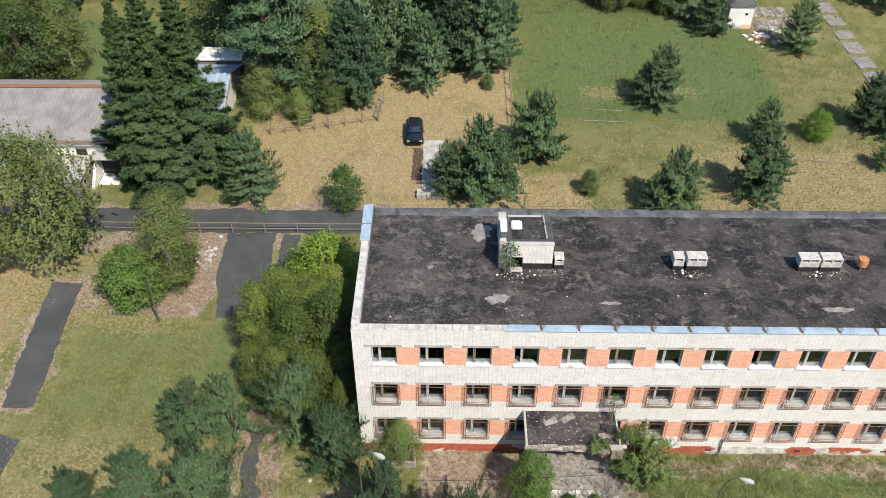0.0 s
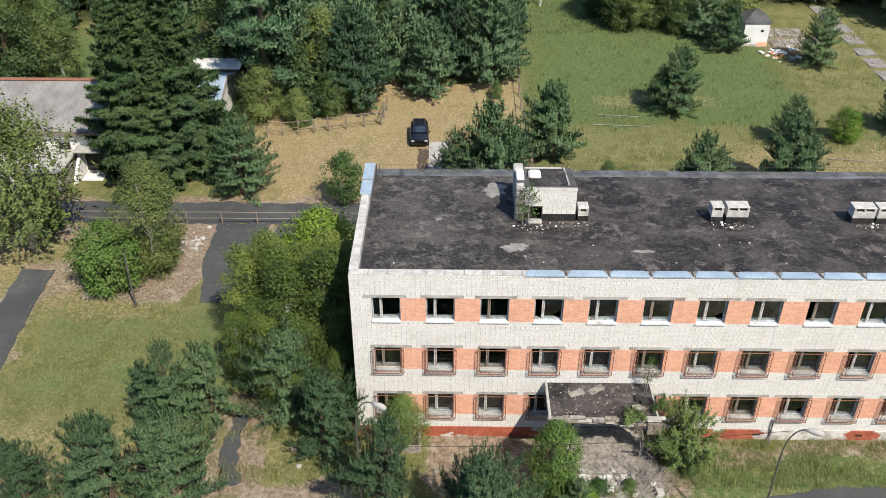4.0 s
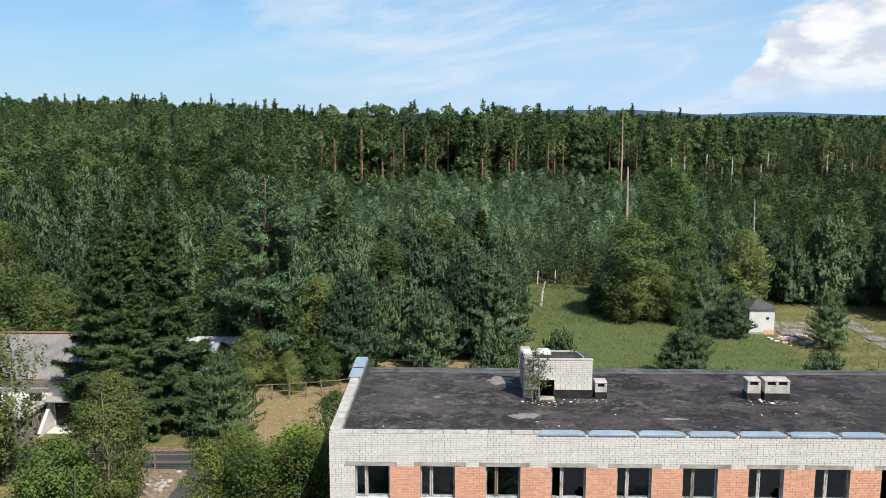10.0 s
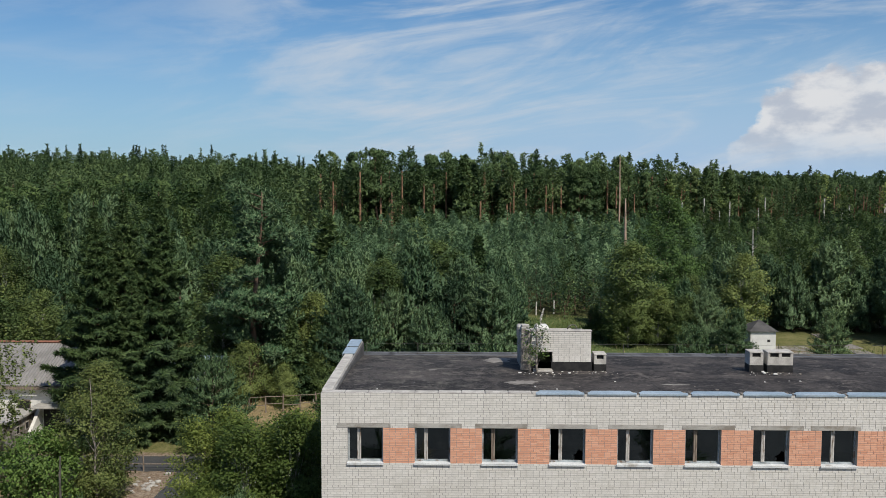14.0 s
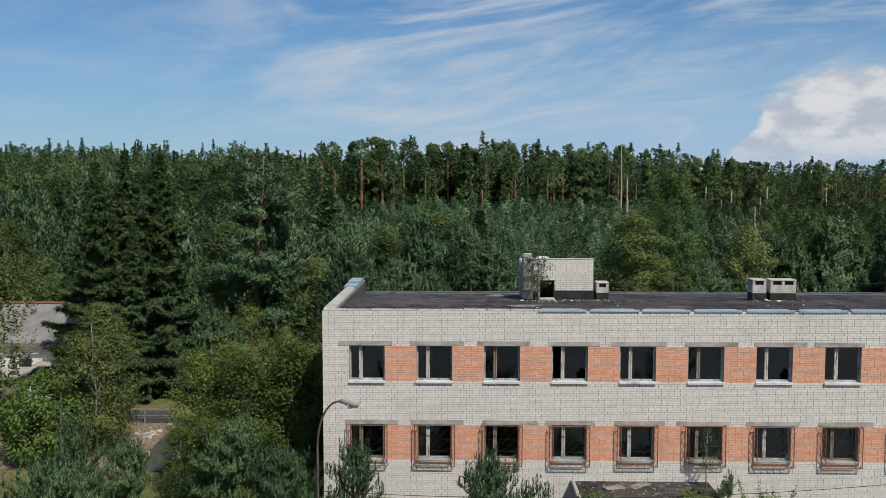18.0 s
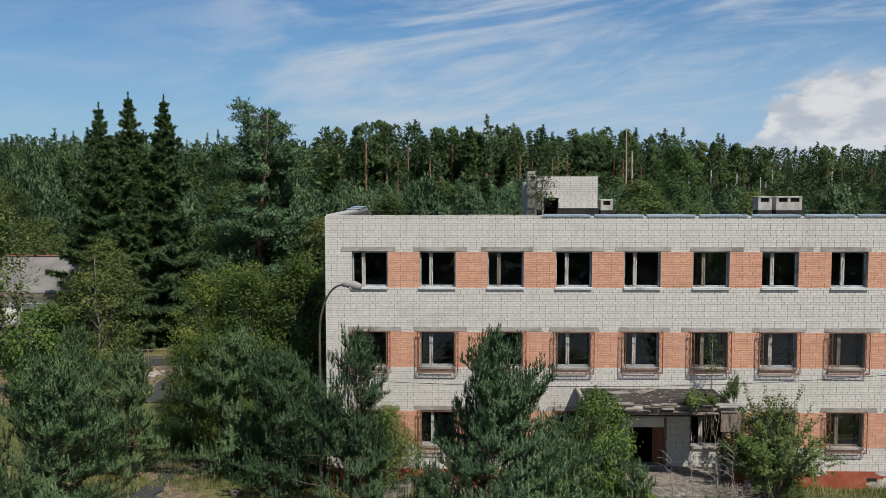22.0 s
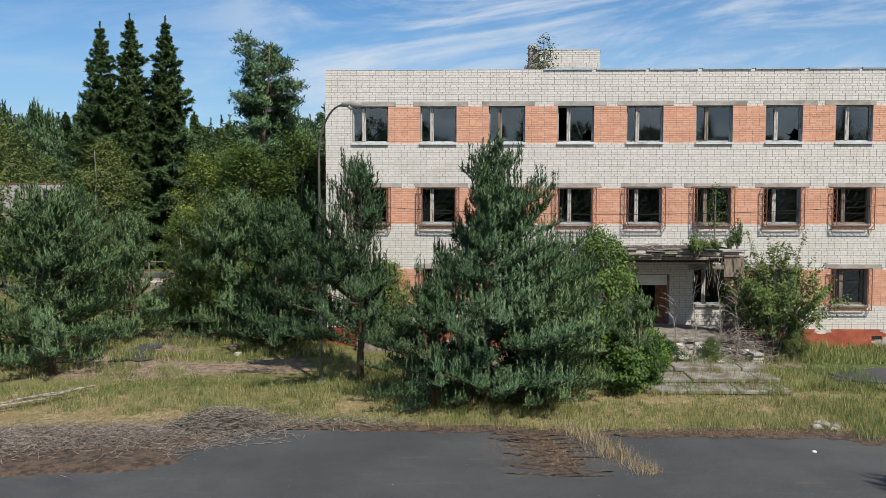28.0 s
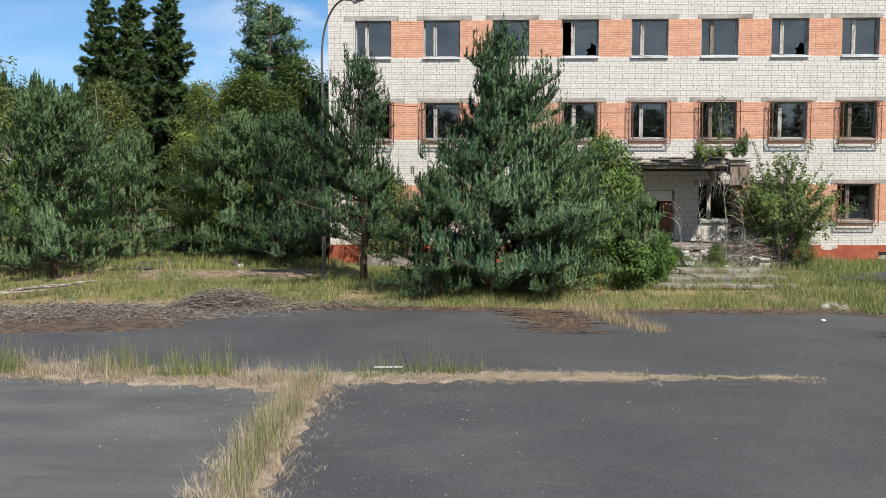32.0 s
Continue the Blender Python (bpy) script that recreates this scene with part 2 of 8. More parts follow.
M_SPRUCE = leafy("spruce_needles", (0.028, 0.064, 0.026), (0.115, 0.178, 0.062), None, 0.35)
M_LEAF = leafy("birch_leaves", (0.078, 0.130, 0.029), (0.222, 0.294, 0.070), None, 0.66)
M_LEAFWOOD = leafy("woodland_leaves", (0.066, 0.116, 0.036), (0.176, 0.240, 0.072), None, 0.45, single=0.25, spread=0.9)
# darker leaf tone: the mixed wood's shadow is put into the colour
M_LEAFDEEP = leafy("shaded_wood_leaves", (0.034, 0.077, 0.026), (0.105, 0.174, 0.056), None, 0.42, single=0.25, spread=0.9)
M_WEEP = leafy("weeping_birch_leaves", (0.074, 0.112, 0.030), (0.185, 0.230, 0.070), None, 0.4)
M_LEAFDARK = leafy("maple_leaves", (0.038, 0.088, 0.024), (0.105, 0.190, 0.048), None, 0.38)
M_LEAFBRIGHT = leafy("lilac_leaves", (0.10, 0.18, 0.020), (0.24, 0.37, 0.05), None, 0.4)
M_LEAFLIGHT = leafy("ash_leaves", (0.062, 0.115, 0.028), (0.17, 0.25, 0.07), None, 0.4)
M_LEAFMID = leafy("young_maple_leaves", (0.060, 0.125, 0.026), (0.150, 0.250, 0.058), None, 0.4)
M_RUBBLE = worn("broken_masonry", (0.17, 0.15, 0.13), (0.34, 0.31, 0.27), 5.0, 0.95, 30, 0.5)
M_SCREED = worn("bare_screed", (0.19, 0.175, 0.16), (0.30, 0.28, 0.255), 2.0, 0.95, 30, 0.4)
M_STEP = worn("weathered_step", (0.23, 0.215, 0.19), (0.36, 0.34, 0.31), 1.8, 0.95, 30, 0.5, stain=(0.15, 0.12, 0.085), stain_at=(0.46, 0.6))
M_MATSTRAW = leafy("matted_straw", (0.36, 0.28, 0.19), (0.66, 0.57, 0.43), None, 0.3)
M_DRYMAT = worn("dry_sod", (0.17, 0.130, 0.095), (0.38, 0.31, 0.235), 3.0, 0.95, 40, 0.8)
M_VENT = worn("grimy_brick", (0.40, 0.38, 0.35), (0.56, 0.54, 0.50), 2.5, 0.9, 25, 0.3, stain=(0.24, 0.22, 0.2))
M_LITTER = worn("needle_litter", (0.040, 0.029, 0.022), (0.120, 0.082, 0.054), 5.0, 0.95, 50, 0.9)
M_STALK = worn("brown_stalks", (0.13, 0.075, 0.042), (0.34, 0.235, 0.14), 8.0, 0.95)
M_BRUSH = worn("bleached_brush", (0.15, 0.122, 0.098), (0.37, 0.325, 0.275), 9.0, 0.9)
M_BLACK = worn("black_paint", (0.008, 0.010, 0.016), (0.012, 0.014, 0.022), 2.0, 0.18, 200, 0.0, spec=0.6)
M_TYRE = worn("tyre_rubber", (0.015, 0.015, 0.015), (0.025, 0.025, 0.025), 3.0, 0.9)
M_WHITEPAINT = worn("white_paint", (0.70, 0.70, 0.68), (0.80, 0.80, 0.78), 1.0, 0.6, 30, 0.1, stain=(0.5, 0.48, 0.44))
M_CLAY = worn("orange_clay", (0.42, 0.17, 0.07), (0.55, 0.25, 0.11), 3.0, 0.8)
M_KERB = worn("weathered_felt", (0.075, 0.078, 0.084), (0.15, 0.155, 0.165), 0.9, 0.8, 30, 0.3, stain=(0.04, 0.04, 0.042), stain_at=(0.55, 0.66))
M_TARROOF = worn("dark_roofing", (0.06, 0.058, 0.058), (0.10, 0.096, 0.094), 1.0, 0.85)


def m_roof(n):
    p = where(n)
    c = n.mix(n.step(n.noise(0.35, n.scaled(p, (0.9, 1.05, 1)), 7.0, 0.7, 0.8), 0.42, 0.60), rgb(0.012, 0.011, 0.012), rgb(0.060, 0.053, 0.050))
    c = n.mix(n.math("MULTIPLY", n.step(n.noise(1.1, n.scaled(p, (0.9, 1.05, 1)), 8.0, 0.75, 0.4), 0.53, 0.62), 0.75), c, rgb(0.150, 0.132, 0.118))
    c = n.mix(n.math("MULTIPLY", n.step(n.noise(5.0, n.scaled(p, (0.9, 1.05, 1)), 7.0, 0.8), 0.49, 0.62), 0.4), c, rgb(0.135, 0.120, 0.110))
    c = n.mix(n.math("MULTIPLY", n.step(n.noise(2.2, n.scaled(p, (0.9, 1.05, 1)), 5.0, 0.7), 0.53, 0.66), 0.6), c, rgb(0.014, 0.013, 0.014))
    x = n.add("ShaderNodeSeparateXYZ", {0: p}).outputs[0]
    grit = n.math("MULTIPLY", n.step(n.noise(22.0, p, 3.0, 0.7), 0.58, 0.66), n.step(n.math("ADD", x, n.math("MULTIPLY", n.noise(0.4, p), 9.0)), 12.0, 2.0))
    c = n.mix(n.math("MULTIPLY", grit, 0.6), c, rgb(0.26, 0.25, 0.23))
    west = n.step(n.math("ADD", x, n.math("MULTIPLY", n.noise(0.5, p, 4.0), 8.0)), 10.0, 2.0)
    moss = n.math("MULTIPLY", n.step(n.noise(1.6, p, 8.0, 0.8), 0.50, 0.62), west)
    c = n.mix(n.math("MULTIPLY", moss, 0.55), c, rgb(0.165, 0.155, 0.132))
    return surface(n, c, 0.85, bump(n, n.noise(9.0, p, 5.0, 0.7), 0.5, 0.03), 0.0, 0.3)


def m_asphalt(n):
    p = where(n)
    c = n.mix(n.step(n.noise(0.35, p, 5.0, 0.6), 0.36, 0.68), rgb(0.043, 0.045, 0.046), rgb(0.061, 0.063, 0.063))
    c = n.mix(n.math("MULTIPLY", n.step(n.noise(0.13, p, 6.0, 0.6, 0.5), 0.5, 0.64), 0.4), c, rgb(0.092, 0.094, 0.092))
    c = n.mix(n.math("MULTIPLY", n.step(n.noise(38.0, p, 3.0, 0.7), 0.48, 0.68), 0.6), c, rgb(0.130, 0.131, 0.128))
    c = n.mix(n.math("MULTIPLY", n.step(n.noise(1.1, n.scaled(p, (0.5, 2.0, 1)), 7.0, 0.7), 0.56, 0.75), 0.55), c, rgb(0.13, 0.118, 0.102))
    c = n.mix(n.math("MULTIPLY", n.step(n.noise(9.0, p, 3.0, 0.7), 0.735, 0.76), 0.8), c, rgb(0.34, 0.31, 0.25))
    sep = n.add("ShaderNodeSeparateXYZ", {0: p})
    wob = n.math("MULTIPLY", n.noise(0.8, p, 3.0), 0.5)
    panel = n.math("MULTIPLY", n.step(n.math("ADD", sep.outputs[0], wob), -2.2, -2.7), n.step(n.math("ADD", sep.outputs[1], wob), 15.3, 14.6))
    c = n.mix(n.math("MULTIPLY", panel, n.math("ADD", 0.25, n.math("MULTIPLY", n.step(n.noise(0.5, n.scaled(p, (0.6, 1.4, 1)), 5.0, 0.6), 0.35, 0.65), 0.5))), c, rgb(0.125, 0.128, 0.122))
    c = n.mix(n.math("MULTIPLY", n.step(n.noise(0.9, n.scaled(p, (0.35, 1.6, 1)), 6.0, 0.72), 0.55, 0.66), 0.3), c, rgb(0.048, 0.048, 0.049))
    return surface(n, c, 0.82, bump(n, n.noise(70.0, p, 2.0), 0.35, 0.006), 0.0, 0.35)


def m_ground(n):
    p = where(n)
    attr = [n.add("ShaderNodeAttribute", attribute_name=k).outputs["Fac"] for k in ("straw", "lush", "dirt", "wood")]
    mott, fine2, tiny = n.noise(0.5, p, 6.0, 0.65), n.noise(4.0, p, 4.0, 0.7), n.noise(30.0, n.scaled(p, (1, 1, 0.3)), 3.0, 0.7)
    c = n.mix(n.step(mott, 0.36, 0.66), rgb(0.130, 0.140, 0.048), rgb(0.215, 0.205, 0.090))
    c = n.mix(n.math("MULTIPLY", n.step(fine2, 0.46, 0.72), 0.55), c, rgb(0.31, 0.26, 0.115))
    lush = n.mix(n.step(fine2, 0.34, 0.68), rgb(0.080, 0.124, 0.040), rgb(0.140, 0.182, 0.070))
    c = n.mix(n.step(n.math("ADD", attr[1], n.math("MULTIPLY", n.math("SUBTRACT", mott, 0.5), 1.4)), 0.3, 0.7), c, lush)
    straw = n.mix(n.step(fine2, 0.36, 0.66), rgb(0.27, 0.205, 0.10), rgb(0.40, 0.315, 0.175))
    straw = n.mix(n.math("MULTIPLY", n.step(mott, 0.52, 0.74), 0.7), straw, rgb(0.25, 0.155, 0.085))
    straw = n.mix(n.math("MULTIPLY", n.step(n.noise(0.22, p, 6.0, 0.7, 0.6), 0.50, 0.66), 0.6), straw, rgb(0.185, 0.175, 0.072))
    straw = n.mix(n.math("MULTIPLY", n.step(n.noise(1.3, n.scaled(p, (1.6, 0.6, 1)), 6.0, 0.75), 0.5, 0.66), 0.4), straw, rgb(0.48, 0.39, 0.235))
    c = n.mix(n.step(n.math("ADD", attr[0], n.math("MULTIPLY", n.math("SUBTRACT", fine2, 0.5), 0.9)), 0.3, 0.7), c, straw)
    dirt = n.mix(n.step(fine2, 0.36, 0.66), rgb(0.20, 0.140, 0.098), rgb(0.36, 0.285, 0.215))
    dirt = n.mix(n.math("MULTIPLY", n.step(n.noise(0.8, p, 5.0, 0.65), 0.52, 0.66), 0.6), dirt, rgb(0.44, 0.38, 0.31))
    c = n.mix(n.step(n.math("ADD", attr[2], n.math("MULTIPLY", n.math("SUBTRACT", fine2, 0.5), 0.9)), 0.35, 0.65), c, dirt)
    c = n.mix(n.math("MULTIPLY", n.step(n.noise(1.7, n.scaled(p, (1, 0.7, 1)), 7.0, 0.75, 0.5), 0.5, 0.7), 0.38), c, rgb(0.072, 0.085, 0.030))
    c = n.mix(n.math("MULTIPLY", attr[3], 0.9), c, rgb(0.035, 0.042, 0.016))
    grain = n.noise(7.0, n.scaled(p, (1.2, 0.8, 0.3)), 4.0, 0.75)
    c = n.mix(n.math("MULTIPLY", n.step(grain, 0.5, 0.66), 0.5), c, n.mix(0.6, c, rgb(0.02, 0.025, 0.008)))
    c = n.mix(n.math("MULTIPLY", n.step(grain, 0.48, 0.34), 0.35), c, n.mix(0.5, c, rgb(0.46, 0.40, 0.22)))
    c = n.mix(n.math("MULTIPLY", n.step(tiny, 0.42, 0.7), 0.45), c, n.mix(0.55, c, rgb(0.02, 0.025, 0.008)))
    return surface(n, c, 0.95, bump(n, tiny, 0.8, 0.06), 0.0, 0.1)


def m_glass(n):
    p = where(n)
    dirty = n.step(n.noise(2.0, p, 4.0), 0.45, 0.8)
    clear = n.add("ShaderNodeBsdfTransparent", {0: rgb(0.62, 0.68, 0.66)}).outputs[0]
    gloss = n.add("ShaderNodeBsdfGlossy", {0: rgb(0.78, 0.92, 1.0), "Roughness": 0.03}).outputs[0]
    dust = n.add("ShaderNodeBsdfDiffuse", {0: rgb(0.22, 0.24, 0.24)}).outputs[0]
    body = n.add("ShaderNodeMixShader", {0: n.math("MULTIPLY", dirty, 0.035), 1: clear, 2: dust}).outputs[0]
    return n.add("ShaderNodeMixShader", {0: n.add("ShaderNodeFresnel", {0: 2.15}).outputs[0], 1: body, 2: gloss}).outputs[0]


def m_slate(n):
    p = where(n)
    c = n.mix(n.step(n.noise(0.7, p, 5.0, 0.65), 0.35, 0.65), rgb(0.18, 0.172, 0.165), rgb(0.26, 0.25, 0.24))
    c = n.mix(n.math("MULTIPLY", n.step(n.noise(2.5, n.scaled(p, (3, 0.4, 0.4)), 4.0), 0.5, 0.7), 0.5), c, rgb(0.20, 0.19, 0.17))
    return surface(n, c, 0.9)


def m_peeling(n):
    p = where(n)
    x = n.add("ShaderNodeSeparateXYZ", {0: p}).outputs[0]
    lost = n.math("ADD", n.noise(0.30, n.scaled(p, (1, 1, 2.2)), 5.0, 0.6), n.math("MULTIPLY", n.step(x, 9.0, 13.0), 0.10))
    lost = n.math("SUBTRACT", lost, n.math("MULTIPLY", n.math("MULTIPLY", n.step(x, 11.7, 12.2), n.step(x, 16.0, 15.5)), 0.16))
    red = n.mix(n.step(n.noise(2.0, p, 4.0), 0.35, 0.65), rgb(0.29, 0.07, 0.04), rgb(0.39, 0.11, 0.06))
    bare = n.mix(n.step(n.noise(1.5, p, 5.0), 0.4, 0.6), rgb(0.62, 0.60, 0.55), rgb(0.38, 0.35, 0.31))
    return surface(n, n.mix(n.step(lost, 0.575, 0.585), red, bare), 0.85, bump(n, n.noise(20.0, p, 3.0), 0.4, 0.01))


M_ROOF, M_ASPHALT, M_GROUND, M_GLASS = material("bitumen_roof", m_roof), material("asphalt", m_asphalt), material("meadow", m_ground), material("window_glass", m_glass)
M_SLATE, M_PLINTH = material("asbestos_slate", m_slate), material("peeling_red_paint", m_peeling)

# ---- mesh helpers ----


def mesh_np(name, verts, faces, smooth=False):
    """A mesh from an array of points and one of triangles or of quads."""
    verts, faces = np.asarray(verts, np.float32), np.asarray(faces, np.int32)
    me = bpy.data.meshes.new(name)
    n, k = faces.shape
    me.vertices.add(len(verts))
    me.vertices.foreach_set("co", verts.ravel())
    me.loops.add(n * k)
    me.loops.foreach_set("vertex_index", faces.ravel())
    me.polygons.add(n)
    me.polygons.foreach_set("loop_start", np.arange(0, n * k, k, dtype=np.int32))
    me.polygons.foreach_set("use_smooth", np.full(n, smooth))
    me.update(calc_edges=True)
    return me


class Geo:
    """Gathers boxes and tubes into one mesh."""

    def __init__(self):
        self.v, self.f = [], []

    def box(self, x0, x1, y0, y1, z0, z1, bev=0.0):
        if bev:
            bm = bmesh.new()
            bmesh.ops.create_cube(bm, size=1.0)
            for q in bm.verts:
                q.co = ((x0 + x1) / 2 + q.co.x * (x1 - x0), (y0 + y1) / 2 + q.co.y * (y1 - y0), (z0 + z1) / 2 + q.co.z * (z1 - z0))
            bmesh.ops.bevel(bm, geom=bm.edges[:], offset=bev, segments=1, affect="EDGES")
            return self.take(bm)
        b = len(self.v)
        self.v += [(x, y, z) for z in (z0, z1) for y in (y0, y1) for x in (x0, x1)]
        self.f += [tuple(b + i for i in q) for q in ((0, 2, 3, 1), (4, 5, 7, 6), (0, 1, 5, 4), (2, 6, 7, 3), (0, 4, 6, 2), (1, 3, 7, 5))]
        return self

    def take(self, bm, m=None):
        b = len(self.v)
        bm.verts.index_update()
        self.v += [tuple(m @ q.co if m else q.co) for q in bm.verts]
        self.f += [tuple(b + q.index for q in f.verts) for f in bm.faces]
        bm.free()
        return self

    def tube(self, pts, radii, sides=6, cap=True):
        pts = [Vector(p) for p in pts]
        if not hasattr(radii, "__len__"):
            radii = [radii] * len(pts)
        b = len(self.v)
        for i, p in enumerate(pts):
            d = (pts[min(i + 1, len(pts) - 1)] - pts[max(i - 1, 0)]).normalized()
            e = d.orthogonal().normalized() if abs(d.z) < 0.99 else Vector((1, 0, 0))
            if i and e.dot(last) < 0:
                e = -e
            last = e
            h = d.cross(e)
            self.v += [tuple(p + (e * math.cos(a) + h * math.sin(a)) * radii[i]) for a in (2 * math.pi * j / sides for j in range(sides))]
        for i in range(len(pts) - 1):
            for j in range(sides):
                k = (j + 1) % sides
                self.f.append((b + i * sides + j, b + i * sides + k, b + (i + 1) * sides + k, b + (i + 1) * sides + j))
        if cap:
            self.f += [tuple(b + j for j in reversed(range(sides))), tuple(b + (len(pts) - 1) * sides + j for j in range(sides))]
        return self

    def poly(self, pts):
        b = len(self.v)
        self.v += [tuple(p) for p in pts]
        self.f.append(tuple(range(b, b + len(pts))))
        return self

    def mesh(self, name, smooth=False):
        me = bpy.data.meshes.new(name)
        me.from_pydata(self.v, [], self.f)
        if smooth:
            me.polygons.foreach_set("use_smooth", [True] * len(me.polygons))
        return me


def part(name, geo, mat, parent=None, label="", at=None, smooth=False):
    me = geo if isinstance(geo, bpy.types.Mesh) else geo.mesh(name, smooth)
    if mat and not me.materials:
        me.materials.append(mat)
    ob = new(name, me)
    if parent:
        ob.parent = parent
    if at is not None:
        ob.matrix_basis = at
    return tagged(ob, label)


def thing(name, label, category, group="", at=(0, 0, 0), rz=0.0, kind=""):
    ob = new(name)
    ob.matrix_basis = pose(*at, 0, 0, rz)
    return tagged(ob, label, category, group, kind)


def smooth01(x, a, b):
    t = np.clip((np.asarray(x, float) - a) / (b - a), 0, 1)
    return t * t * (3 - 2 * t)


def gz(x, y):
    """The ground's height."""
    x, y = np.asarray(x, float), np.asarray(y, float)
    z = 0.4 * smooth01(y, 24, 32) + 0.6 * smooth01(y, 37, 47) + 1.0 * smooth01(y, 76, 104) + 3.4 * smooth01(y, 116, 185)
    z = z + smooth01(y, 185, 300) * (0.5 + 9.0 * (1 - smooth01(x / np.maximum(y, 1), -0.38, -0.10)) - 2.0 * smooth01(x / np.maximum(y, 1), 0.1, 0.3))
    return z


def gh(x, y):
    return float(gz(x, y))


def fnoise(x, y, s, seed=0):
    """Soft noise of the plane, -1 to 1, from a few sines."""
    r = np.random.RandomState(seed)
    out = 0
    for i in range(5):
        a, ph, k = r.rand() * 6.28, r.rand() * 6.28, s * (1 + 1.1 * i)
        out = out + np.sin((x * math.cos(a) + y * math.sin(a)) * k + ph + 1.5 * np.sin(y * k * 0.7 + ph)) / (1 + 0.6 * i)
    return out / 2.6


def inside(x, y, x0, x1, y0, y1, soft=0.8):
    """1 within a rectangle, 0 outside, with a soft edge."""
    return smooth01(x, x0 - soft, x0 + soft) * (1 - smooth01(x, x1 - soft, x1 + soft)) * smooth01(y, y0 - soft, y0 + soft) * (1 - smooth01(y, y1 - soft, y1 + soft))


# ---- ground ----
gx = np.concatenate([np.linspace(-1600, -90, 30), np.arange(-80, 90.1, 0.8), np.linspace(100, 1600, 30)])
gy = np.concatenate([np.linspace(-800, -30, 24), np.arange(-24, 125.1, 0.8), np.linspace(130, 520, 50), np.linspace(560, 2600, 20)])
X, Y = np.meshgrid(gx, gy)
jx, jy = X + 0.9 * fnoise(X, Y, 0.5, 3), Y + 0.9 * fnoise(X, Y, 0.5, 4)
near = inside(X, Y, -70, 80, -20, 120, 4)
Z = gz(X, Y) + near * (0.05 * fnoise(X, Y, 0.9, 5)) * smooth01(Y, 24, 27)
V = np.stack([X, Y, Z], -1).reshape(-1, 3)
nx, ny = len(gx), len(gy)
I = np.arange(nx * ny).reshape(ny, nx)
F = np.stack([I[:-1, :-1], I[:-1, 1:], I[1:, 1:], I[1:, :-1]], -1).reshape(-1, 4)
me = mesh_np("ground", V, F, True)
straw = np.maximum.reduce([inside(jx, jy, -19, 6.0, 60.3, 84, 0.9), 0.75 * inside(jx, jy, 5.5, 12.5, 56, 66, 2), 0.48 * inside(jx, jy, -45, -20, 44, 56, 2.5), 0.6 * inside(jx, jy, -46, -31.8, 30, 56, 1.5),
                           0.42 * inside(jx, jy, -40, -9, 29, 36.5, 1.5), 0.55 * inside(jx, jy, 20, 60, 56, 72, 4), 0.5 * inside(jx, jy, 12, 26, 78, 82, 2), 0.62 * inside(jx, jy, -20, 14, 22, 28.5, 1.0), 0.3 * inside(jx, jy, 10, 40, 22, 35, 1.5)])
lush = np.maximum.reduce([0.42 * inside(jx, jy, -28.2, -12, 36.5, 46.5, 1.5), 0.75 * inside(jx, jy, 6.5, 34, 74, 118, 3), 0.3 * inside(jx, jy, 6.5, 60, 66, 80, 4), 0.6 * inside(jx, jy, 9, 40, 30.5, 35, 1), 0.8 * inside(jx, jy, -60, -20, 76, 95, 3)])
dirt = np.maximum.reduce([inside(jx, jy, -14.8, -11.0, 29.5, 38.5, 0.6), inside(jx, jy, -14, -5.5, 29.5, 32, 0.7), 0.8 * inside(jx, jy, -26.5, -18.6, 46.9, 50.5, 0.8), 0.6 * inside(jx, jy, -28.8, -26.5, 47, 53, 0.6), 0.7 * inside(jx, jy, -40, -5, 59.2, 61.0, 0.5),
                          0.75 * inside(jx, jy, -40, -12, 54.8, 57.2, 0.5), 0.7 * inside(jx, jy, -2, 13, 31, 36, 0.8), 0.6 * inside(jx, jy, 12, 40, 33.6, 35.6, 0.5), 0.6 * inside(jx, jy, -36, 40, 22, 24.4, 0.4), 0.6 * inside(jx, jy, 33, 41, 90, 96, 0.8), 0.62 * inside(jx, jy, -31.6, -28.5, 38.2, 51.6, 0.25), 0.95 * inside(jx, jy, -21.2, -18.3, 47.5, 57, 0.5)])
# where the ground turns much darker: over the wood and the birch clump
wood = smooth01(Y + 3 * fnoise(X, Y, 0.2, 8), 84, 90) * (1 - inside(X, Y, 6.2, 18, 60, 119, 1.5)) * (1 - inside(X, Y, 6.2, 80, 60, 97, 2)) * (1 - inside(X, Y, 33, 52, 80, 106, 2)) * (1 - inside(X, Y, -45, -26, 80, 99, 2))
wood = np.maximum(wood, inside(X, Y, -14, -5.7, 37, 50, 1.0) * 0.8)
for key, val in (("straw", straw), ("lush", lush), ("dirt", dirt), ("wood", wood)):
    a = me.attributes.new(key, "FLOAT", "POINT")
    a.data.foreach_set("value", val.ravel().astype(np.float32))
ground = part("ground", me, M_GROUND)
tagged(ground, "uneven ground of mown hay, weedy lawn and bare earth", "ground", kind="structure")


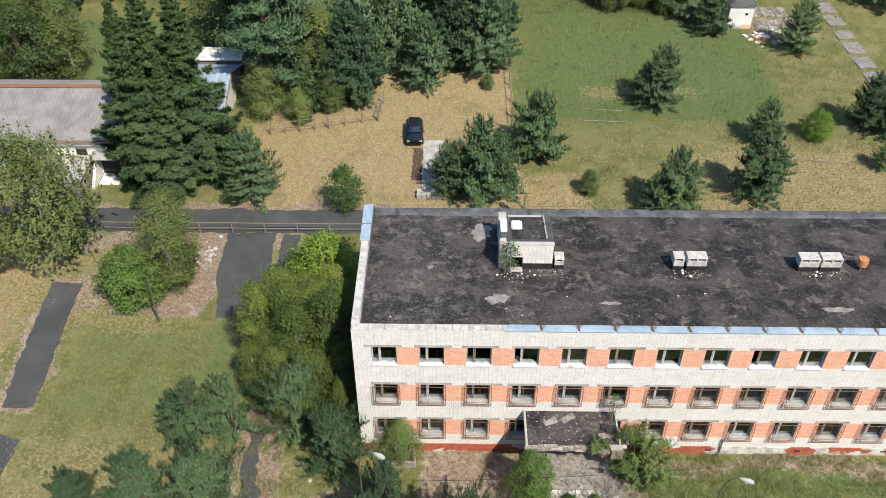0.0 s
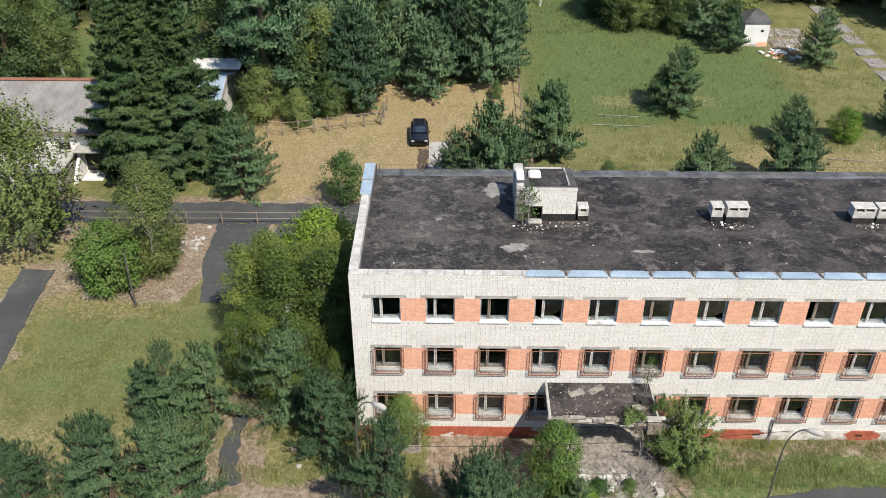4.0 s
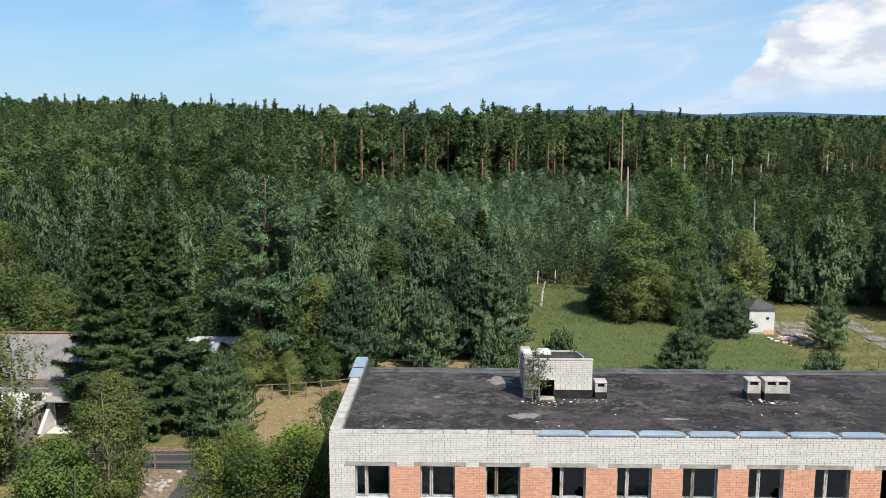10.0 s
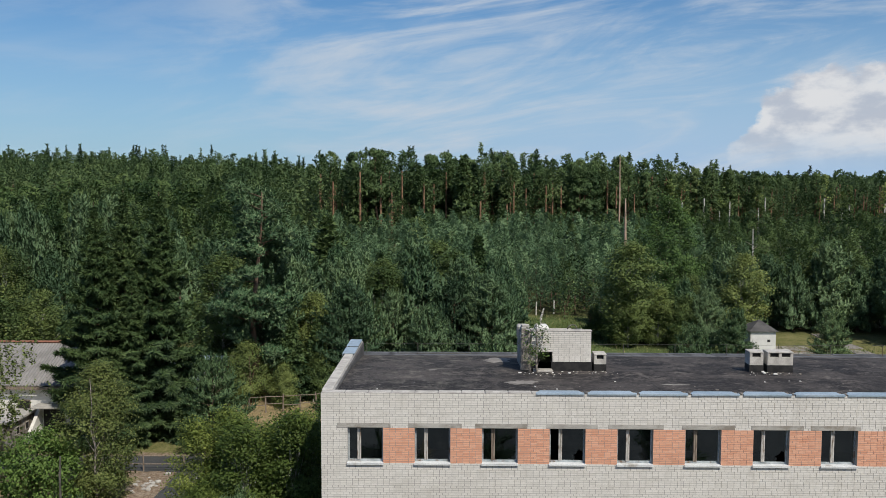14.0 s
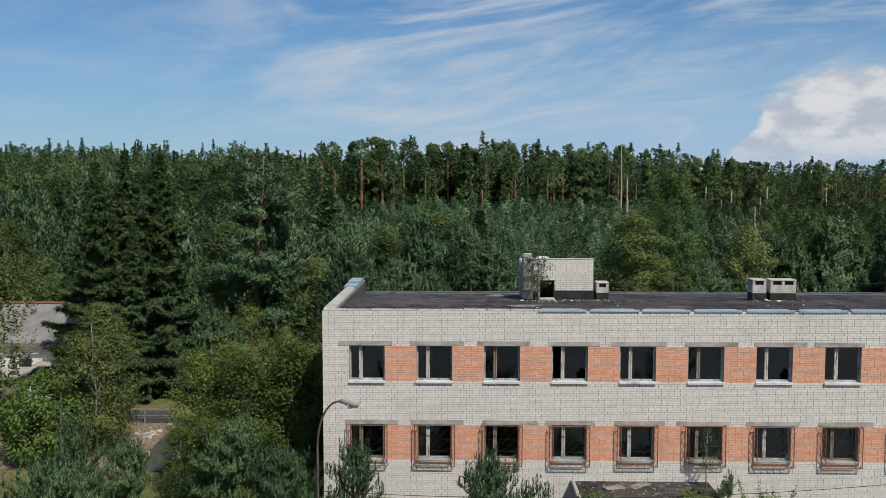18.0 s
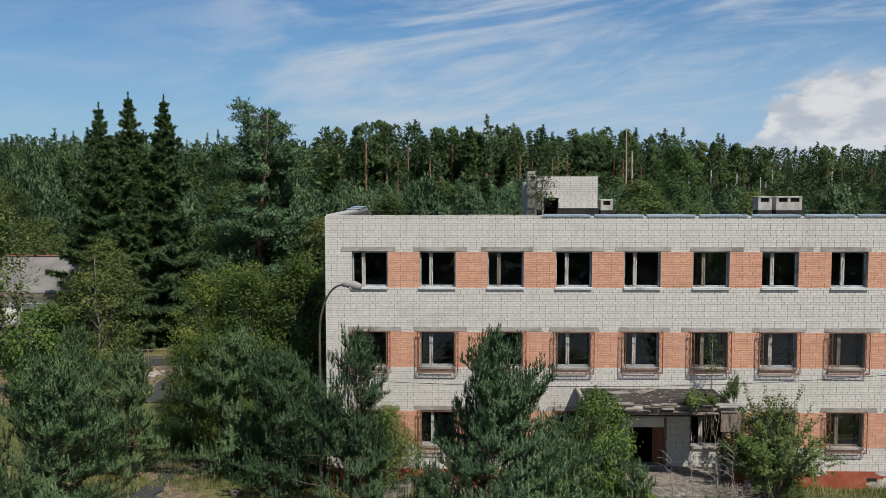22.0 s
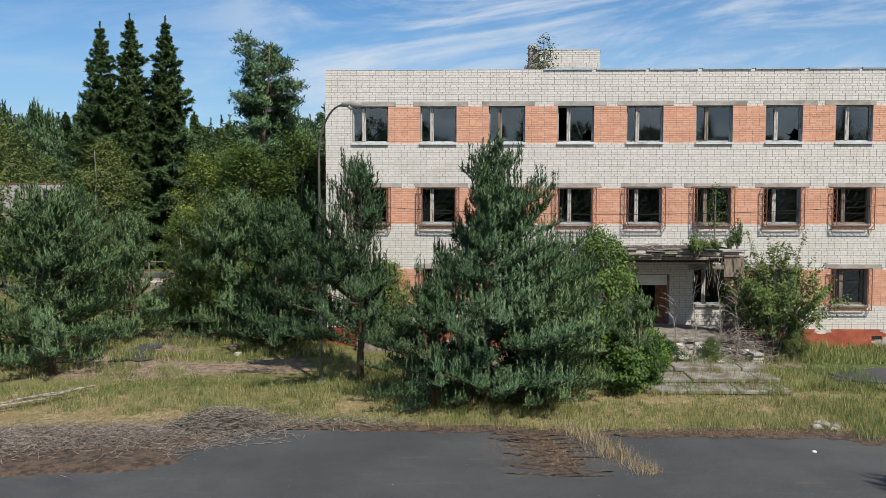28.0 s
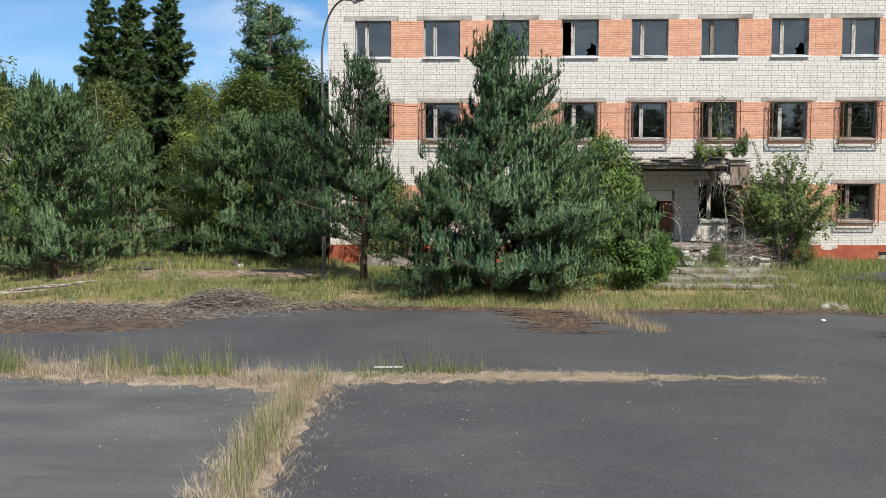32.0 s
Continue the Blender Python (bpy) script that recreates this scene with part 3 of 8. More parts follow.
def ribbon(name, pts, widths, mat, label, category="road", lift=0.03, ragged=0.25, seed=1, thick=0.05, step=0.45):
    """A strip of paving along a line, with ragged edges and a real edge."""
    r = np.random.RandomState(seed)
    pts = np.asarray(pts, float)
    d = np.r_[0, np.cumsum(np.hypot(*np.diff(pts, axis=0).T))]
    s = np.linspace(0, d[-1], max(3, int(d[-1] / step)))
    c = np.stack([np.interp(s, d, pts[:, k]) for k in (0, 1)], -1)
    wd = np.interp(s, d, widths)
    t = np.gradient(c, axis=0)
    t /= np.linalg.norm(t, axis=1)[:, None]
    nrm = np.stack([-t[:, 1], t[:, 0]], -1)
    cols = np.linspace(-0.5, 0.5, 7)
    grid = c[:, None] + nrm[:, None] * (wd[:, None] * cols)[..., None]
    rag = ragged * (r.rand(len(s), 2) - 0.5) + ragged * np.stack([fnoise(s, s * 0, 0.9, seed), fnoise(s, s * 0, 0.8, seed + 5)], -1) * 0.6
    grid[:, 0] += nrm * rag[:, :1]
    grid[:, -1] += nrm * rag[:, 1:]
    grid[0] += t[0] * ragged * (r.rand(7, 1) - 0.5)
    grid[-1] += t[-1] * ragged * (r.rand(7, 1) - 0.5)
    z = gz(grid[..., 0], grid[..., 1]) + lift + 0.03
    top = np.concatenate([grid, z[..., None]], -1)
    edge = np.concatenate([top[:, :1], top, top[:, -1:]], 1)
    edge[:, 0, 2] -= thick + 0.1
    edge[:, -1, 2] -= thick + 0.1
    n, k = edge.shape[:2]
    J = np.arange(n * k).reshape(n, k)
    ob = part(name, mesh_np(name, edge.reshape(-1, 3), np.stack([J[:-1, :-1], J[1:, :-1], J[1:, 1:], J[:-1, 1:]], -1).reshape(-1, 4)), mat)
    return tagged(ob, label, category, kind="structure")


ribbon("road", [(-60, 58.6), (-29, 58.5), (-16, 58.4), (-5, 58.4), (38, 58.2)], [3.2, 3.1, 3.1, 3.1, 3], M_ASPHALT, "narrow grey asphalt road behind the pipe gate", seed=2)
ribbon("pavement_drive", [(-16.7, 56.8), (-16.6, 52), (-16.2, 46.9)], [4.0, 4.0, 2.9], M_ASPHALT, "worn grey asphalt drive up to the gate", seed=3)
ribbon("pavement_side", [(-13.4, 56.6), (-13.2, 53), (-13.6, 49)], [1.5, 1.6, 1.2], M_ASPHALT, "narrow strip of cracked asphalt beside the drive", seed=4)
ribbon("pavement_path", [(-30.1, 50.5), (-29.9, 45), (-29.8, 38.6)], [2.2, 2.3, 2.1], M_ASPHALT, "dark asphalt path across the lawn", seed=5, ragged=0.2)
ribbon("pavement_corner", [(-29.6, 36.2), (-30.4, 33.5), (-31, 28)], [2.2, 3.2, 4.2], M_ASPHALT, "grey asphalt path end on the lawn", seed=6)
ribbon("pavement_remnant", [(-12.9, 37.0), (-12.9, 33.5), (-12.6, 31.6)], [0.7, 1.0, 1.5], M_ASPHALT, "remnant of an asphalt footpath in dry soil", seed=7, ragged=0.4)
ribbon("road_front", [(12.6, 29.7), (14.0, 29.9), (20, 30.4), (40, 30.8)], [0.7, 1.6, 3.0, 3.4], M_ASPHALT, "asphalt drive along the front of the building", seed=9)
ribbon("pavement_hay", [(-1.7, 62.8), (-1.7, 70.8)], [2.0, 2.1], M_SLAB, "pale concrete strip in the mown hay", "pavement", seed=10, ragged=0.15)
ribbon("pavement_track", [(-3.2, 64.5), (-3.2, 69.5)], [1.0, 1.0], M_LITTER, "bare wheel track behind the parked car", "pavement", seed=11, ragged=0.2, lift=0.0)

# the yard in front, with a wavy far kerb line of litter
xs = np.arange(-70, 70.1, 0.35)
edge_y = 23.7 + 0.35 * fnoise(xs, xs * 0, 0.5, 21) - 4.2 * (1 - smooth01(xs, -11.5, -6.9))
edge_y = edge_y - 1.9 * smooth01(xs, 10.2, 12.5) + 0.1 * fnoise(xs, xs * 0, 3.0, 22)
cols = [np.full_like(xs, -60.0), np.full_like(xs, 0.0), np.full_like(xs, 10.0), np.full_like(xs, 16.0), edge_y - 0.02, edge_y]
zz = [0.035, 0.035, 0.035, 0.035, 0.035, -0.05]
V = np.stack([np.stack([xs, c, np.full_like(xs, z)], -1) for c, z in zip(cols, zz)], 1)
J = np.arange(V.shape[0] * V.shape[1]).reshape(V.shape[:2])
yard = part("road_yard", mesh_np("yard", V.reshape(-1, 3), np.stack([J[:-1, :-1], J[1:, :-1], J[1:, 1:], J[:-1, 1:]], -1).reshape(-1, 4)), M_ASPHALT)
tagged(yard, "wide grey asphalt yard with grass in its joints", "road", kind="structure")
# ---- the building ----
WALL_Y, LEFT, RIGHT, BACK = 35.48, -5.78, 37.9, 47.2
BAY, WIN_X, WIN_W, WIN_H = 2.8, -4.67, 1.47, 1.47
TOPS = (10.24, 6.92, 3.60)
TOP_Z, PLINTH_Z = 11.70, 1.12
BAYS = 15
DOOR = (6.76, 8.36, 1.32, 3.34)


def roof_z(y):
    """The roof falls towards the back."""
    return float(np.interp(y, (35.9, 41.2, 47.6), (11.60, 11.44, 10.93)))


building = thing("abandoned_building", "derelict three-storey building of white and orange brick", "building")


def openings():
    for row, top in enumerate(TOPS):
        for i in range(BAYS):
            if row == 2 and i == 4:
                yield DOOR
            else:
                x = WIN_X + BAY * i
                yield (x, x + WIN_W, top - WIN_H, top)


HOLES = list(openings())
# solid front wall: bands between the rows and piers between the openings
g = Geo()
bands = [(0.2, 1.32), (3.60, TOPS[1] - WIN_H), (TOPS[1], TOPS[0] - WIN_H), (TOPS[0], TOP_Z)]
for z0, z1 in bands:
    g.box(LEFT + 0.01, RIGHT, WALL_Y + 0.012, WALL_Y + 0.50, z0, z1)
for row, top in enumerate(TOPS):
    z0 = 1.32 if row == 2 else top - WIN_H
    holes = sorted(h for h in HOLES if (h[3] <= 3.7) == (row == 2) and (row == 2 or abs(h[3] - top) < 0.01))
    x = LEFT + 0.01
    for h in holes:
        g.box(x, h[0], WALL_Y + 0.012, WALL_Y + 0.50, z0, top)
        if h[2] > z0 + 0.01:
            g.box(h[0], h[1], WALL_Y + 0.012, WALL_Y + 0.50, z0, h[2])
        if h[3] < top - 0.01:
            g.box(h[0], h[1], WALL_Y + 0.012, WALL_Y + 0.50, h[3], top)
        x = h[1]
    g.box(x, RIGHT, WALL_Y + 0.012, WALL_Y + 0.50, z0, top)
front = part("front_wall", g, M_MORTAR, building, "white and orange brick front wall")
g = Geo()
g.box(LEFT + 0.012, LEFT + 0.5, WALL_Y + 0.5, BACK, 0.2, TOP_Z)
end_wall = part("end_wall", g, M_MORTAR, building, "white brick end wall in shade")
part("back_wall", Geo().box(LEFT + 0.012, RIGHT, BACK, BACK + 0.4, 0.3, 10.88), M_WHITE, building)
part("far_end_wall", Geo().box(RIGHT, RIGHT + 0.4, WALL_Y, BACK + 0.4, 0.2, TOP_Z), M_WHITE, building)
# floors and inner walls carry the rooms' shade in their colour
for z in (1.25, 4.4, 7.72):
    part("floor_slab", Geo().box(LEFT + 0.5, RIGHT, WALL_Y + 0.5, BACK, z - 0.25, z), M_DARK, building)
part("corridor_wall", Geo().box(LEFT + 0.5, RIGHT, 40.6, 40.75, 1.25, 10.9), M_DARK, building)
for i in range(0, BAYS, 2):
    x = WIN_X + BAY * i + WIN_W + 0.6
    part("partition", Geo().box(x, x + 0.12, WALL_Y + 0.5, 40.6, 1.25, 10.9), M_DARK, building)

# roof slab, kerbs and flashings
g = Geo()
prof = [(WALL_Y + 0.40, roof_z(WALL_Y + 0.4)), (41.2, roof_z(41.2)), (BACK, roof_z(BACK)), (BACK, 10.6), (WALL_Y + 0.40, 10.6)]
g.v = [(x, y, z) for x in (LEFT + 0.42, RIGHT) for y, z in prof]
g.f = [(0, 1, 6, 5), (1, 2, 7, 6), (2, 3, 8, 7), (3, 4, 9, 8), (4, 0, 5, 9), (4, 3, 2, 1, 0), (5, 6, 7, 8, 9)]
roof = part("roof", g, M_ROOF, building, "black bitumen roof with worn grey patches")
part("back_kerb", Geo().box(LEFT + 0.42, RIGHT, BACK - 0.28, BACK + 0.44, 10.7, 11.0, 0.03), M_KERB, building, "grey felt over the eaves kerb")
x = LEFT + 0.5
rk = random.Random(41)
while x < RIGHT - 1:
    ln = rk.uniform(1.6, 2.4)
    part("eaves_sheet", Geo().box(x, min(x + ln, RIGHT), BACK + 0.12, BACK + 0.5, 11.003, 11.02 + rk.uniform(0, 0.015), 0.004), rk.choice((M_KERB, M_TARROOF, M_STEEL)), building)
    x += ln + rk.choice((0.02, 0.02, 0.3))
part("end_parapet", Geo().box(LEFT - 0.02, LEFT + 0.42, WALL_Y + 0.45, BACK - 0.1, 10.8, TOP_Z + 0.05, 0.02), M_VENT, building, "pale end parapet with bare mortar")
part("parapet_upstand", Geo().box(LEFT + 0.42, LEFT + 0.56, WALL_Y + 0.45, BACK, 10.8, TOP_Z - 0.06, 0.04), M_TARROOF, building)
rf = random.Random(4)
for y0, y1, lift in ((43.3, 44.9, 0.02), (45.0, 46.9, 0.06)):
    g = Geo()
    g.box(LEFT - 0.10, LEFT + 0.50, y0, y1, TOP_Z + 0.06 + lift, TOP_Z + 0.085 + lift)
    g.box(LEFT - 0.12, LEFT - 0.10, y0, y1, TOP_Z - 0.06 + lift, TOP_Z + 0.085 + lift)
    part("coping_sheet", g, M_FLASH, building, "pale blue zinc coping sheet")
# bare headers along the parapet's west part, then curled zinc sheets
x = LEFT + 0.05
while x < 3.0:
    d = rf.uniform(0.0, 0.02)
    part("coping_block", Geo().box(x, x + 0.92, WALL_Y + 0.0, WALL_Y + 0.46, TOP_Z, TOP_Z + 0.02 + d, 0.008), M_VENT, building)
    x += 0.97
x = 3.15
while x < RIGHT - 2:
    g = Geo()
    prof = [(-0.05, -0.05), (-0.05, 0.01), (0.10, 0.03), (0.30, 0.04), (0.47, 0.02)]
    n = 10
    w1 = 1.98 + rf.uniform(-0.03, 0.03)
    base = len(g.v)
    for i in range(n + 1):
        u = i / n
        sag = -0.10 * max(0, abs(u - 0.5) - 0.40) / 0.1 * rf.uniform(0.4, 1.0)
        pull = 0.16 * max(0, abs(u - 0.5) - 0.42) / 0.08
        for k, (py, pz) in enumerate(prof):
            g.v.append((x + u * w1, WALL_Y + py - (pull if k > 2 else 0), TOP_Z + 0.03 + pz + (sag if k > 2 else 0) + rf.uniform(-0.004, 0.004)))
    for i in range(n):
        for k in range(4):
            a = base + i * 5 + k
            g.f.append((a, a + 5, a + 6, a + 1))
    sheet = part("parapet_sheet", g, M_FLASH, building, "curled pale blue zinc parapet sheet")
    m = sheet.modifiers.new("thick", "SOLIDIFY")
    m.thickness = 0.012
    # dark strip that fills the gap between two sheets
    part("parapet_bracket", Geo().box(x + w1 + 0.01, x + w1 + 0.12, WALL_Y + 0.05, WALL_Y + 0.5, TOP_Z - 0.02, TOP_Z + 0.04, 0.01), M_TARROOF, building)
    x += 2.13
part("parapet_core", Geo().box(3.1, RIGHT, WALL_Y + 0.03, WALL_Y + 0.46, TOP_Z - 0.3, TOP_Z + 0.012), M_RUBBLE, building)


# ---- windows ----
def window(i, row, top, pale, rng):
    """A wooden window with a narrow vent light; the pane stands back from the wall's face."""
    x0, z0 = WIN_X + BAY * i, top - WIN_H
    wmat, omat = (M_WOODPALE if pale else M_WOOD), (M_FRAME if row == 0 or pale else M_WOOD)
    win = part("window", Geo().box(x0, x0 + WIN_W, WALL_Y + 0.20, WALL_Y + 0.28, z0, z0 + 0.07, 0.006), omat, building, "weathered wooden window with dusty panes")
    y0, y1 = WALL_Y + 0.20, WALL_Y + 0.28
    part("frame_head", Geo().box(x0, x0 + WIN_W, y0, y1, top - 0.06, top, 0.006), omat, win)
    part("frame_jamb", Geo().box(x0, x0 + 0.06, y0, y1, z0 + 0.07, top - 0.06, 0.006), omat, win)
    part("frame_jamb", Geo().box(x0 + WIN_W - 0.06, x0 + WIN_W, y0, y1, z0 + 0.07, top - 0.06, 0.006), omat, win)
    mx = x0 + (0.46 if rng.random() < 0.8 else 0.52)
    g = Geo().box(mx - 0.075, mx + 0.0, y0 - 0.03, y1, z0 + 0.07, top - 0.06, 0.008).box(mx + 0.01, mx + 0.075, y0 - 0.02, y1, z0 + 0.07, top - 0.06, 0.008)
    part("mullion", g, wmat, win, "split grey mullion")
    r = rng.random()
    panes = [(x0 + 0.06, mx - 0.06), (mx + 0.075, x0 + WIN_W - 0.06)]
    for k, (a, b) in enumerate(panes):
        if k == 0 and r < 0.22:
            continue
        yy = WALL_Y + 0.235 + rng.uniform(-0.003, 0.003)
        tilt = rng.uniform(-0.012, 0.012)
        g = Geo()
        if k == 1 and (i, row) in ((3, 0), (6, 0), (8, 2)):
            # a broken pane: jagged hole low on one side
            bb, zb = b - 0.30, z0 + 0.34
            g.poly([(a, yy, z0 + 0.07), (bb - 0.1, yy, z0 + 0.07), (bb - 0.02, yy, z0 + 0.2), (bb - 0.12, yy, zb - 0.04), (bb + 0.05, yy, zb + 0.05), (bb + 0.1, yy, zb + 0.22), (b, yy, zb + 0.12), (b, yy + tilt, top - 0.06), (a, yy + tilt, top - 0.06)])
        else:
            g.poly([(a, yy, z0 + 0.07), (b, yy, z0 + 0.07), (b, yy + tilt, top - 0.06), (a, yy + tilt, top - 0.06)])
        pane = part("pane", g, M_GLASS, win, "dusty window glass")
        pane.visible_shadow = False
    sill = Geo()
    sill.box(x0 - 0.03, x0 + WIN_W + 0.03, WALL_Y - 0.085, WALL_Y + 0.20, z0 - 0.03, z0 + 0.002, 0.008)
    sill.box(x0 - 0.03, x0 + WIN_W + 0.03, WALL_Y - 0.085, WALL_Y - 0.06, z0 - 0.085, z0 - 0.03)
    part("window_sill", sill, M_SILL if row == 0 else M_SLAB, win, "pale sheet metal sill")


def lintel_span(i, row):
    """Where a lintel begins and ends; they were laid carelessly."""
    r = random.Random(17 * i + 131 * row)
    x0 = WIN_X + BAY * i
    a = x0 - r.uniform(0.05, 0.5)
    return a, max(a + r.uniform(1.95, 2.3), x0 + WIN_W + 0.12)


def lintel(i, row, top):
    a, b = lintel_span(i, row)
    part("lintel", Geo().box(a, b, WALL_Y - 0.004, WALL_Y + 0.30, top + 0.004, top + 0.205, 0.008), M_LINTEL, building)


rw = random.Random(11)
for row, top in enumerate(TOPS):
    for i in range(BAYS):
        if row == 2 and i == 4:
            continue
        window(i, row, top, rw.random() < (0.55 if row else 0.6), rw)
        lintel(i, row, top)

# ---- window grilles ----
GW, GH, GD = WIN_W + 0.20, WIN_H + 0.24, 0.20


def grille_parts():
    """Meshes of a bent-bar grille: frame, lattice borders, rays; local x along the wall, -y outwards."""
    r = 0.02
    frame_g = Geo()
    for z in (0.0, GH):
        frame_g.tube([(0, 0.22, z), (0, 0, z), (GW, 0, z), (GW, 0.22, z)], r, 4)
    for x in (0.0, GW):
        frame_g.tube([(x, 0, 0), (x, 0, GH)], r, 4)
    inner = Geo()
    b = 0.155
    for p, q in (((b, 0, b), (GW - b, 0, b)), ((b, 0, b), (b, 0, GH)), ((GW - b, 0, b), (GW - b, 0, GH))):
        inner.tube([p, q], r * 0.9, 4)
    side = Geo()
    n = 9
    zs = [GH * k / n for k in range(n + 1)]
    side.tube([(0 if k % 2 else b, 0, z) for k, z in enumerate(zs)], r * 0.8, 4)
    bottom = Geo()
    bottom.tube([(b + (GW - 2 * b) * k / 10, 0, 0 if k % 2 else b) for k in range(11)], r * 0.8, 4)
    rays = []
    for k in range(7):
        a = math.radians(14 + 11.5 * k)
        ln = min((GW - 2 * b) / math.cos(a), (GH - b) / math.sin(a))
        mid = (b + 0.5 * ln * math.cos(a) + 0.02 * (-1) ** k, 0.004, b + 0.5 * ln * math.sin(a))
        rays.append(Geo().tube([(b, 0.004, b), mid, (b + ln * math.cos(a), 0.004, b + ln * math.sin(a))], r * 0.18, 4))
    for u in (0.3, 0.62):
        rays.append(Geo().tube([(b, -0.002, b + (GH - b) * u), (GW / 2, -0.002, b + (GH - b) * u + 0.03), (GW - b, -0.002, b + (GH - b) * u)], r * 0.16, 4))
    return frame_g, inner, side, bottom, rays


frame_g, inner_g, side_g, bottom_g, ray_g = grille_parts()
first = None
rg = random.Random(5)
for row, i in [(r, k) for r in (1, 2) for k in range(BAYS)]:
    if row == 2 and i in (4, 5):
        continue
    at = pose(WIN_X + BAY * i - 0.10, WALL_Y - GD, TOPS[row] - WIN_H - 0.22 + rg.uniform(-0.02, 0.02), 0, rg.uniform(-0.5, 0.5), 0)
    if first is None:
        first = thing("window_grille", "rusty welded bar grille over a window", "window grille", "window grilles", kind="")
        part("frame", frame_g, M_RUST, first)
        part("inner_frame", inner_g, M_RUST, first)
        sd = part("side_lattice", side_g, M_RUST, first)
        part("side_lattice", sd.data, M_RUST, first, at=pose(GW, 0, 0, 0, 0, 0) @ Matrix.Diagonal((-1, 1, 1, 1)))
        part("bottom_lattice", bottom_g, M_RUST, first)
        for rgeo in ray_g:
            part("bar", rgeo, M_TARROOF, first)
        first.matrix_basis = at
    else:
        copy_thing(first, at)

# ---- entrance: canopy, door, platform and steps ----
canopy = thing("entrance_canopy", "rotting flat canopy with layered crumbling edges", "canopy")
part("slab", Geo().box(4.62, 10.35, 32.75, WALL_Y - 0.005, 4.32, 4.52, 0.03), M_CONC, canopy)
part("edge_beam", Geo().box(4.8, 10.2, 32.85, 33.05, 4.08, 4.315, 0.02), M_TAR, canopy, "blackened beam under the canopy edge")
part("roofing", Geo().box(4.66, 10.25, 32.85, WALL_Y - 0.01, 4.522, 4.57, 0.02), M_ROOF, canopy, "mossy black roofing felt")
part("side_kerb", Geo().box(4.55, 4.70, 32.7, WALL_Y - 0.05, 4.50, 4.66, 0.03), M_CONC, canopy)
rc = random.Random(9)
for k in range(6):
    z = 4.27 + 0.062 * k
    x = 4.5
    while x < 10.1:
        ln = rc.uniform(0.25, 1.2)
        if rc.random() < 0.97 - 0.05 * k:
            part("edge_layer", Geo().box(-ln / 2, ln / 2, -0.13, 0.13, -0.022, 0.016 + rc.uniform(0, 0.02), 0.01), rc.choice((M_STEP, M_STEP, M_SLAB, M_SLAB, M_CONC, M_WOOD, M_RUBBLE, M_BRUSH, M_TARROOF)), canopy, at=pose(x + ln / 2, 32.76 + rc.uniform(-0.14, 0.14), z + rc.uniform(-0.012, 0.012), rc.uniform(-2, 2), rc.uniform(-1.0, 1.0), rc.uniform(-2.5, 2.5)))
        x += ln + 0.02
part("soffit_board", Geo().box(4.65, 9.6, 32.7, 33.1, 4.18, 4.30, 0.01), M_WOOD, canopy)
for k in range(10):
    x, y = rc.uniform(9.0, 10.0), rc.uniform(32.8, 35.2)
    a = rc.uniform(-0.6, 0.6)
    part("broken_board", Geo().tube([(x, y, 4.5 - 0.3 * rc.random()), (x + math.cos(a) * rc.uniform(0.4, 1.1), y + math.sin(a), 4.1 - rc.random() * 0.9)], 0.045, 4), rc.choice((M_WOOD, M_TARROOF, M_RUST)), canopy)
part("post", Geo().box(5.9, 6.02, 33.3, 33.42, 1.3, 4.3, 0.015), M_TARROOF, canopy, "dark steel post")
for k in range(34):
    z = 0.5 + 0.105 * k
    part("pier_brick", Geo().box(-0.13, 0.13, -0.16, 0.16, 0, 0.095, 0.012), rc.choice((M_ORANGE, M_RUST, M_RUBBLE)) if z > 2.9 else rc.choice((M_TARROOF, M_TARROOF, M_WOOD)), canopy, at=pose(10.2 + rc.uniform(-0.05, 0.05), 33.4 + rc.uniform(-0.05, 0.05), z, 0, 0, rc.uniform(-9, 9)))
for k, (x, y, z, ry) in enumerate(((9.7, 34.2, 4.60, 12), (9.95, 33.9, 4.58, 16), (9.5, 33.6, 4.6, 6), (6.2, 34.6, 4.6, 3), (7.3, 34.9, 4.6, -4))):
    part("loose_slab", Geo().box(-0.45, 0.45, -0.2, 0.2, -0.02, 0.02, 0.008), (M_TAR, M_TAR, M_STEP, M_STEP, M_RUBBLE)[k], canopy, at=pose(x, y, z, 0, ry, 8 * k))
for k in range(70):
    q = rc.uniform(0.02, 0.07)
    part("rubble_bit", Geo().box(-q, q, -q * 0.7, q * 0.7, 0, q * 0.7, q * 0.15), rc.choice((M_STEP, M_RUBBLE, M_RUBBLE, M_WOOD)), canopy, at=pose(rc.uniform(4.8, 10.1), rc.uniform(33.0, 35.3), 4.566, 0, 0, rc.uniform(0, 180)))
part("torn_felt", Geo().box(9.75, 10.5, 32.62, 32.66, 3.55, 4.35, 0.01), M_WOOD, canopy, "torn grey felt hanging from the corner")

